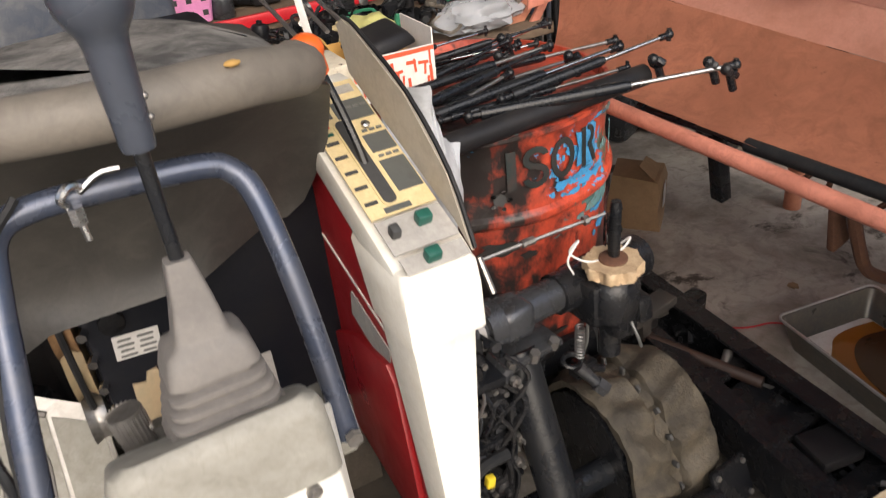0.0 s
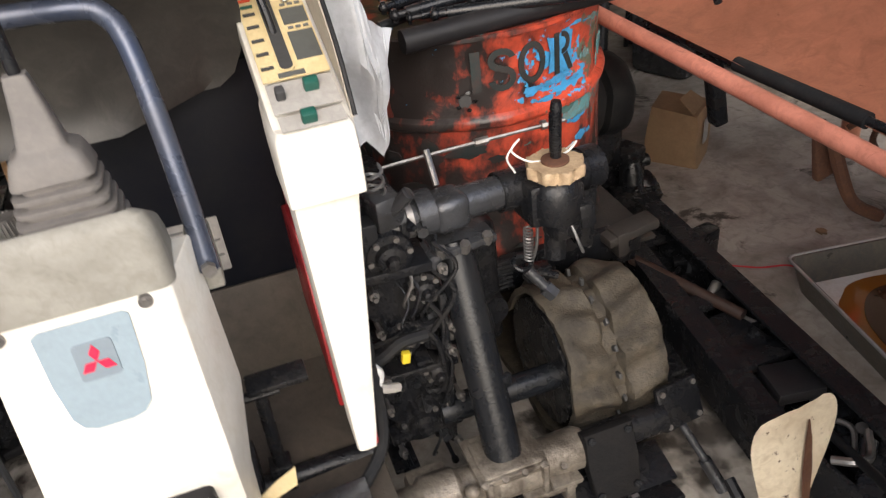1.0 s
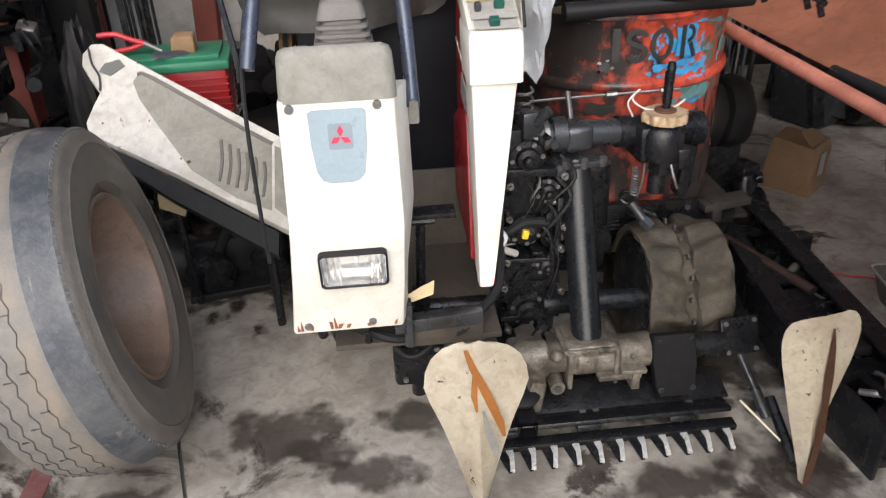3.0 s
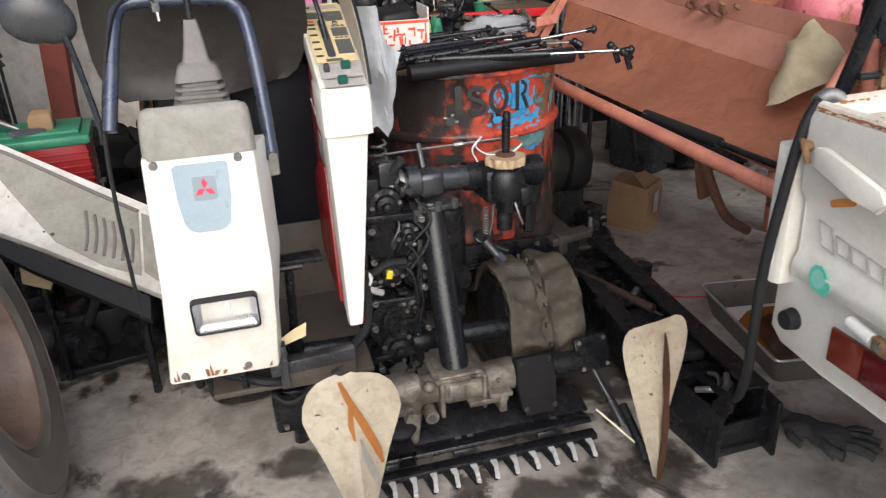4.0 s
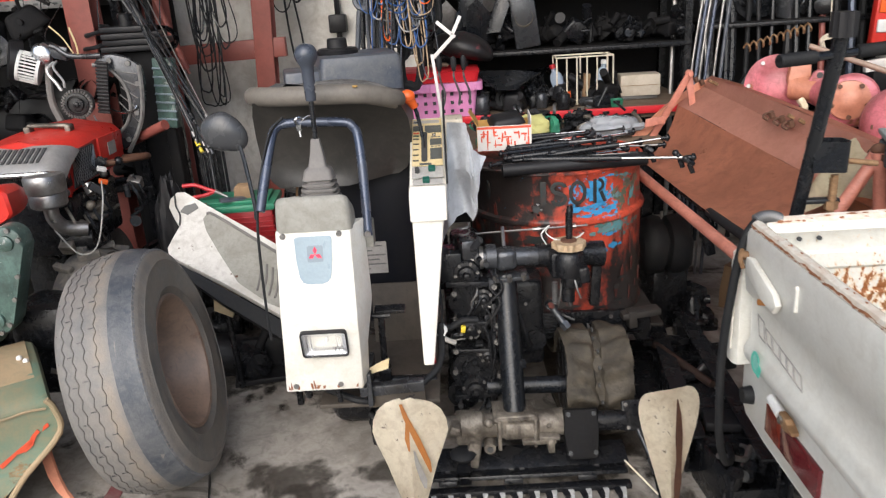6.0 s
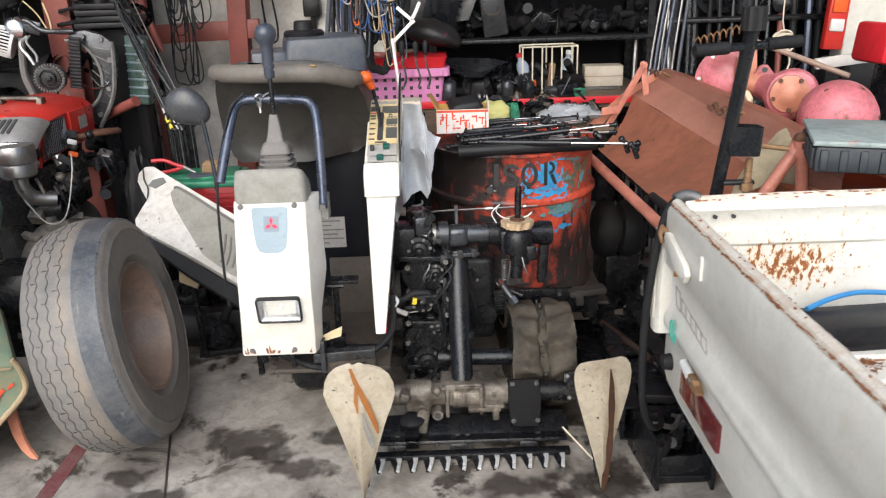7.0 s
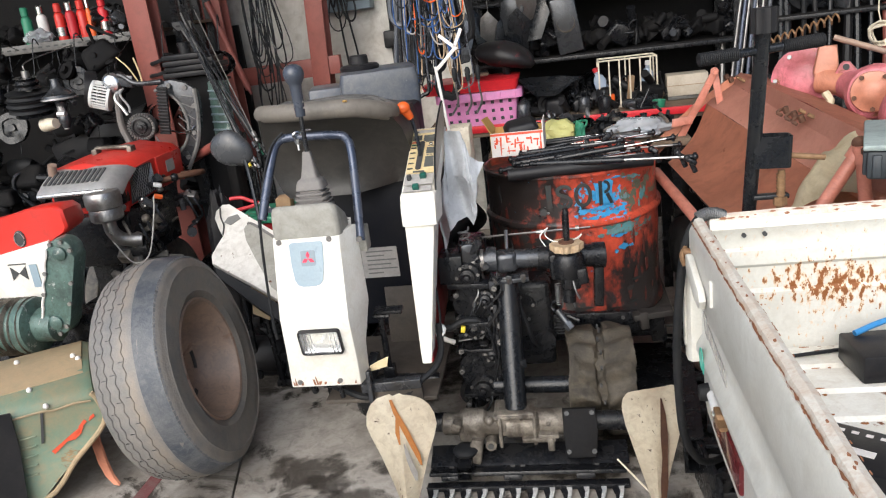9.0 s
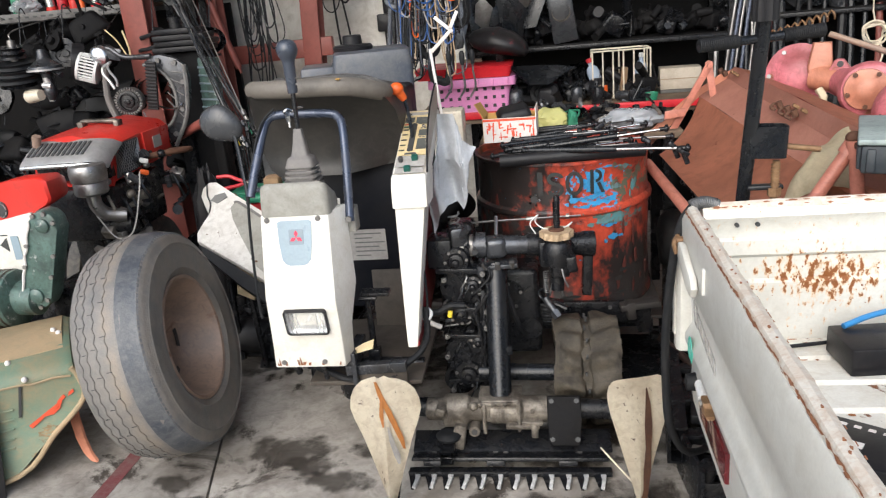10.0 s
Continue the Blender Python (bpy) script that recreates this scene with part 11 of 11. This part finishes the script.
rr = random.Random(21)
DARK = ("black", "black", "darkplastic", "hose", "blackpaint", "steelgrey")
for x0, x1, y0, y1, z, n, smin, smax, mats in ((0.30, 1.60, 2.26, 2.42, 1.075, 26, 0.12, 0.22, ("black", "mattblack", "mattblack", "darkplastic", "black")), (0.30, 1.60, 2.32, 2.5, 1.38, 26, 0.13, 0.24, ("black", "mattblack", "black", "darkplastic", "steelgrey")), (0.15, 1.2, 2.0, 2.2, 0.797, 18, 0.10, 0.18, ("black", "mattblack", "darkplastic", "black")), (-2.7, -1.05, 1.58, 1.85, 0.64, 26, 0.16, 0.30, ("black", "steelgrey", "mattblack", "mattblack", "black")), (-2.5, -1.35, 1.90, 2.1, 1.462, 18, 0.09, 0.16, ("steelgrey", "black", "mattblack", "mattblack")), (-0.95, 0.15, 1.45, 2.2, 0.0, 14, 0.3, 0.55, ("mattblack", "black")), (1.75, 3.1, 2.2, 2.4, 0.64, 14, 0.15, 0.3, ("black", "steelgrey", "mattblack"))):
    for k in range(n):
        x = x0 + (x1 - x0) * (k + rr.random() * 0.8) / n
        scrap((x, rr.uniform(y0, y1), z), rr.uniform(smin, smax), rr, rr.choice(mats), "greasy dark engine part in the shed clutter", "dark parts on the shelves")
for x0, x1, y0, y1, z, n, smin, smax in ((-2.6, -1.35, 1.92, 2.1, 1.462, 8, 0.08, 0.13), (-2.7, -1.05, 1.60, 1.85, 0.64, 8, 0.16, 0.28), (0.50, 1.20, 1.95, 2.05, 0.797, 6, 0.09, 0.15), (0.15, 0.95, 2.30, 2.60, 0.797, 9, 0.12, 0.2), (0.50, 1.15, 1.25, 1.60, 0.79, 16, 0.06, 0.10), (1.75, 3.1, 2.25, 2.5, 0.64, 12, 0.15, 0.3), (1.75, 3.1, 2.35, 2.5, 1.14, 12, 0.12, 0.2), (-2.3, -1.0, 2.35, 2.6, 0.0, 8, 0.35, 0.6), (-0.75, 0.15, 1.5, 2.2, 0.0, 9, 0.35, 0.6), (-0.8, -0.1, 0.75, 1.15, 0.0, 8, 0.22, 0.34), (-2.4, -1.5, 0.9, 1.4, 0.0, 7, 0.35, 0.6), (2.0, 3.2, 1.5, 2.1, 0.0, 7, 0.35, 0.55), (-1.0, -0.72, 1.3, 1.5, 0.0, 3, 0.3, 0.5)):
    for k in range(n):
        x = x0 + (x1 - x0) * (k + rr.random() * 0.8) / n
        greasy(rr.choice(KINDS), (x, rr.uniform(y0, y1), z), rr.uniform(smin, smax), rr, rr.choice(DARK))
for k in range(18):
    p = (-2.35 + 0.085 * k + rr.uniform(-0.03, 0.03), rr.uniform(1.60, 1.80), 0.80 + 0.19 * (k % 3))
    t = greasy(("pulley", "belt_coil", "hose_coil", "motor")[k % 4], p, rr.uniform(0.13, 0.2), rr, rr.choice(DARK))
    bm = B()
    tube(bm, [V(p) + V((0, 0, 0.12)), V(p) + V((0.01, 0.05, 0.3)), (p[0], 1.88, 1.43)], 0.003, 5)
    part("hook_wire", bm, "black", t)

for k in range(14):
    p = V((-2.25 + 0.078 * k + rr.uniform(-0.03, 0.03), rr.uniform(1.55, 1.85), 0.86 + 0.14 * (k % 4)))
    t = scrap(p, rr.uniform(0.13, 0.22), rr, rr.choice(("black", "mattblack", "mattblack", "mattblack")), "grimy engine part hung under the shelf", "parts hung under the shelf")
    bm = B()
    tube(bm, [p + V((0, 0, 0.08)), p + V((0.01, 0.03, 0.2)), (p.x, 1.88, 1.43)], 0.002, 5)
    part("hook_wire", bm, "black", t)
# flat grey plate standing on the upper shelf
hp = thing("cast_plate", "grey cast plate with a ring pattern standing among the parts", "plate", (0.76, 2.22, 1.08))
bm = B()
box(bm, (0.13, 0.03, 0.28), (0.765, 2.215, 1.22), (4, -8, 0), 0.012)
pb = part("plate_body", bm, "steelgrey", hp)
bm = B()
lathe(bm, [(0.045, 0), (0.052, 0.006), (0.045, 0.012), (0.04, 0.006)], axes((0.762, 2.197, 1.235), (1, 0, 0), (0, 0, -1)), 24, closed=True)
part("ring", bm, "cast", pb)

M["spotcover"] = worn("scuffed_black_plastic", (0.014, 0.013, 0.014), 0.36, spec=0.3, dirt=(0.042, 0.038, 0.038), amount=0.6, scale=10, spots=(0.16, 0.045, 0.05), spot_size=20, spot_cut=0.60, soft_spots=0.05)
bm = B()
loft(bm, [[V((x, 2.06 + 0.10 * math.sin(a) * k, z + 0.085 * k * math.cos(a) * (1.0 if math.cos(a) > 0 else 0.6))) for a in [2 * math.pi * j / 18 for j in range(18)]] for x, z, k in ((0.300, 1.135, 0.25), (0.325, 1.13, 0.6), (0.38, 1.118, 0.9), (0.45, 1.11, 1.0), (0.52, 1.09, 0.95), (0.57, 1.075, 0.7), (0.59, 1.07, 0.3))])
rough_up(bm, 0.010, 0.09, 4)
dc = solo("engine_cover", bm, "spotcover", "scuffed black engine cover with faded red spots", "cover")
bm = B()
rod(bm, (0.44, 2.08, 0.797), (0.45, 2.07, 1.08), 0.02, n=8)
part("prop", bm, "black", dc)
q = random.Random(63)
for k in range(9):
    x, z = 0.20 + 0.055 * k + q.uniform(-0.02, 0.02), 1.20 + q.uniform(0.0, 0.16)
    bm = B()
    w_, h_ = q.uniform(0.03, 0.07), q.uniform(0.07, 0.15)
    slab(bm, [(-w_, -h_), (w_ * 0.6, -h_ * 0.8), (w_, h_ * 0.4), (0.0, h_), (-w_ * 0.7, h_ * 0.7)], 0.006, axes((x, 2.15, z), (1, q.uniform(-0.6, 0.6), q.uniform(-0.3, 0.3)), (0.1, q.uniform(-0.3, 0.3), 1)), 0.002)
    tube(bm, [(x, 2.16, z), (x, 2.2, z + 0.2), (x, 2.2, 3.69)], 0.002, 5)
    solo("sheet_bracket", bm, ("blackpaint", "steelgrey", "blackpaint", "iron")[k % 4], "glossy dark sheet-metal bracket hung over the bench", "bracket", group="brackets over the bench")

# hanging cables and hoses
def cables(name, label, x0, x1, y, z0, z1, n, mats, r, seed):
    """Loose loops hung in a bunch, each its own cable."""
    q = random.Random(seed)
    t = thing(name, label, "cables", ((x0 + x1) / 2, y, z1))
    for k in range(n):
        x = q.uniform(x0, x1)
        zl = q.uniform(z0, z0 + (z1 - z0) * 0.5)
        w = q.uniform(0.02, 0.10)
        s = q.choice((-1, 1))
        bm = B()
        tube(bm, [(x, y + q.uniform(-0.03, 0.03), z1), (x + s * w * 0.3, y - 0.02, (zl + z1) / 2 + 0.05), (x + s * w, y - q.uniform(0, 0.05), zl + 0.08), (x + s * w * 0.6, y - 0.03, zl), (x, y - 0.02, zl + 0.05), (x - s * w * 0.4, y, (zl + z1) / 2), (x - s * w * 0.2, y + 0.02, z1)], q.uniform(r * 0.7, r * 1.3), 6, 5)
        part("cable", bm, q.choice(mats), t)
    bm = B()
    rod(bm, ((x0 + x1) / 2, y, z1 - 0.04), ((x0 + x1) / 2, y, 3.7), 0.006, n=6)
    part("hanger", bm, "hose", t)
    bm = B()
    rod(bm, (x0 - 0.03, y, z1), (x1 + 0.03, y, z1), 0.008, n=6)
    part("hanger_bar", bm, "iron", t)
    return t


cables("wire_bundle", "bunch of blue, orange and black wires hanging from the roof", 0.06, 0.27, 1.62, 1.02, 2.0, 64, ("wireblue", "orange", "hose", "hose", "hose", "tank", "labelgrey", "tank", "wireblue", "beige"), 0.0034, 4)
cables("cable_loops", "thick black hoses hung behind the coloured wires", 0.02, 0.26, 1.72, 0.95, 2.05, 26, ("hose", "blackpaint", "hose", "tank"), 0.013, 14)
cables("cable_loops", "black cables looped over the wall beam", -0.90, -0.76, 2.20, 0.85, 1.9, 13, ("hose", "hose", "blackpaint"), 0.0042, 6)
cables("cable_loops", "thin black cables hanging on the wall", -0.55, -0.40, 2.6, 1.05, 1.9, 5, ("hose",), 0.005, 8)
bm = B()
rod(bm, (-1.105, 2.17, 1.56), (-0.965, 2.17, 1.085), 0.017, n=12)
rod(bm, (-0.965, 2.17, 1.085), (-0.955, 2.17, 1.06), 0.008, n=8)
solo("leaning_pipe", bm, "redoxide", "dark red pipe leaning across the wall beam", "pipe")
bm = B()
q = random.Random(3)
tube(bm, [V((2.035 + q.uniform(0.030, 0.052) * math.cos(k * 0.9), 1.60 + q.uniform(-0.02, 0.02), 1.065 + q.uniform(0.030, 0.052) * math.sin(k * 0.9))) for k in range(34)] + [V((2.05, 1.6, 1.03)), V((2.07, 1.6, 0.98)), V((2.06, 1.6, 0.93))], 0.0042, 6, 4)
tube(bm, [V((2.03, 1.60, 1.11)), V((2.02, 1.62, 1.4)), V((2.0, 1.65, 3.69))], 0.003, 5, 3)
solo("rope_coil", bm, "creamold", "small coil of dirty white rope hung on a cord", "rope")
# electric box and conduit
eb = thing("switch_box", "blue-grey electric switch box on the wall", "switch box", (-0.50, 2.7, 1.42))
bm = B()
box(bm, (0.36, 0.12, 0.30), (-0.52, 2.73, 1.58), bevel=0.01)
part("case", bm, "badgedk", eb)
bm = B()
slab(bm, rounded(0.10, 0.10, 0.005, 2), 0.01, axes((-0.43, 2.666, 1.53), (1, 0, 0), (0, 0, 1)))
part("window", bm, "ink", eb)
bm = B()
tube(bm, [(-0.235, 2.76, 3.69), (-0.24, 2.76, 2.4), (-0.25, 2.76, 1.0)], 0.016, 8)
box(bm, (0.10, 0.08, 0.10), (-0.25, 2.76, 1.24), bevel=0.01)
solo("conduit", bm, "darkplastic", "dark conduit with a junction box on the wall", "conduit")
# long tools leaning on the back wall
for k in range(16):
    x = 1.55 + 0.065 * k + rr.uniform(-0.02, 0.02)
    mt = rr.choice(("hose", "blackpaint", "bluegrey", "iron", "tank", "darkplastic", "redoxide"))
    bm = B()
    tube(bm, [(x - rr.uniform(0.0, 0.12), 2.15 + rr.uniform(-0.05, 0.05), 0.02), (x, 2.3, 0.9), (x + rr.uniform(-0.03, 0.06), 2.45, 1.9)], rr.uniform(0.010, 0.022), 8)
    solo("long_tool", bm, mt, "long dark tool handle leaning on the back wall", "tool", group="tools on the back wall")
for k, (dx, mt) in enumerate(((0.0, "iron"), (0.022, "bluegrey"), (0.040, "iron"), (0.066, "bluegrey"), (0.105, "iron"), (0.135, "tank"))):
    bm = B()
    tube(bm, [(1.40 + dx, 1.66, 0.01), (1.472 + dx, 1.75, 0.92), (1.575 + 0.8 * dx, 1.80, 1.60)], 0.0062 + 0.002 * (k % 2), 8)
    solo("long_rod", bm, mt, "bright steel rod leaning behind the tiller", "rod", group="rods behind the tiller")
ml = thing("white_link", "white folding steel link hanging behind the console", "linkage", (0.36, 0.62, 1.1))
for a, b in (((0.411, 0.62, 1.318), (0.383, 0.62, 1.263)), ((0.392, 0.62, 1.256), (0.337, 0.62, 1.305)), ((0.388, 0.62, 1.262), (0.322, 0.60, 1.200)), ((0.318, 0.60, 1.210), (0.342, 0.58, 0.98))):
    bm = B()
    a, b = V(a), V(b)
    box(bm, ((b - a).length, 0.011, 0.004), (0, 0, 0), bevel=0.001)
    bmesh.ops.transform(bm, matrix=axes((a + b) / 2, b - a, (0, 0, 1)), verts=bm.verts)
    part("link_bar", bm, "cardwhite", ml)
vl = thing("valve_levers", "cream valve box with three black levers", "valve", (0.40, 0.80, 0.9))
bm = B()
box(bm, (0.075, 0.10, 0.13), (0.365, 0.66, 0.94), bevel=0.006)
part("valve_box", bm, "creamold", vl)
for x, y in ((0.335, 0.92), (0.385, 0.90), (0.42, 0.92)):
    bm = B()
    tube(bm, [(x + 0.01, 0.68, 1.04), (x + 0.015, y - 0.1, 1.06), (x, y, 1.10), (x, y, 1.14)], 0.004, 6)
    lv = part("lever", bm, "iron", vl)
    bm = B()
    lathe(bm, [(0.006, 0), (0.010, 0.02), (0.010, 0.04), (0.005, 0.05)], Matrix.Translation((x, y, 1.125)), 12)
    part("lever_grip", bm, "hose", lv)

# rear of a van parked beyond the tiller
vn = thing("parked_van", "rear corner of a white van with a red tail lamp", "van", (3.0, 2.02, 0))
bm = B()
slab(bm, [(2.50, 0.45), (3.6, 0.45), (3.62, 1.2), (3.55, 1.85), (2.62, 1.85), (2.53, 1.3)], 0.12, axes((0, 2.08, 0), (1, 0, 0), (0, 0, 1)), 0.02)
part("body_panel", bm, "truck", vn, "white rear panel")
bm = B()
box(bm, (0.10, 0.05, 0.36), (2.46, 2.0, 1.16), (0, 3, 0), 0.012)
lampb = part("tail_lamp", bm, "red", vn, "red tail lamp")
bm = B()
box(bm, (0.07, 0.02, 0.06), (2.455, 1.975, 1.10), (0, 3, 0), 0.006)
part("clear_lens", bm, "whiteplastic", lampb, "pale reversing lens")
bm = B()
box(bm, (0.07, 0.02, 0.12), (2.46, 1.975, 1.22), (0, 3, 0), 0.006)
part("amber_lens", bm, "orange", lampb, "amber lens")
bm = B()
box(bm, (1.2, 0.12, 0.30), (3.0, 1.98, 0.80), bevel=0.03)
part("bumper", bm, "darkplastic", vn, "black bumper")
bm = B()
box(bm, (0.95, 0.03, 0.05), (2.72, 1.72, 0.995), (0, -6, 0), 0.004)
bd_ = solo("white_board", bm, "cardwhite", "white board lying across the shelf end", "board")
bm = B()
rod(bm, (2.40, 1.74, 0.0), (2.40, 1.74, 0.97), 0.02, n=8)
part("post", bm, "black", bd_)
rm = thing("red_engine", "red engine cowl with a black ring beyond the tiller", "engine", (2.35, 1.2, 0))
bm = B()
box(bm, (0.34, 0.20, 0.16), (2.38, 1.25, 1.07), (0, 6, 8), 0.02)
part("cowl", bm, "cratered", rm)
bm = B()
lathe(bm, [(0.026, 0), (0.034, 0.006), (0.026, 0.012), (0.02, 0.006)], axes((2.26, 1.14, 1.06), (1, 0.1, 0), (0, 0, -1)), 20, closed=True)
part("ring", bm, "ink", rm, "black ring")
bm = B()
box(bm, (0.2, 0.2, 1.0), (2.42, 1.28, 0.5), bevel=0.03)
part("engine_block", bm, "black", rm)
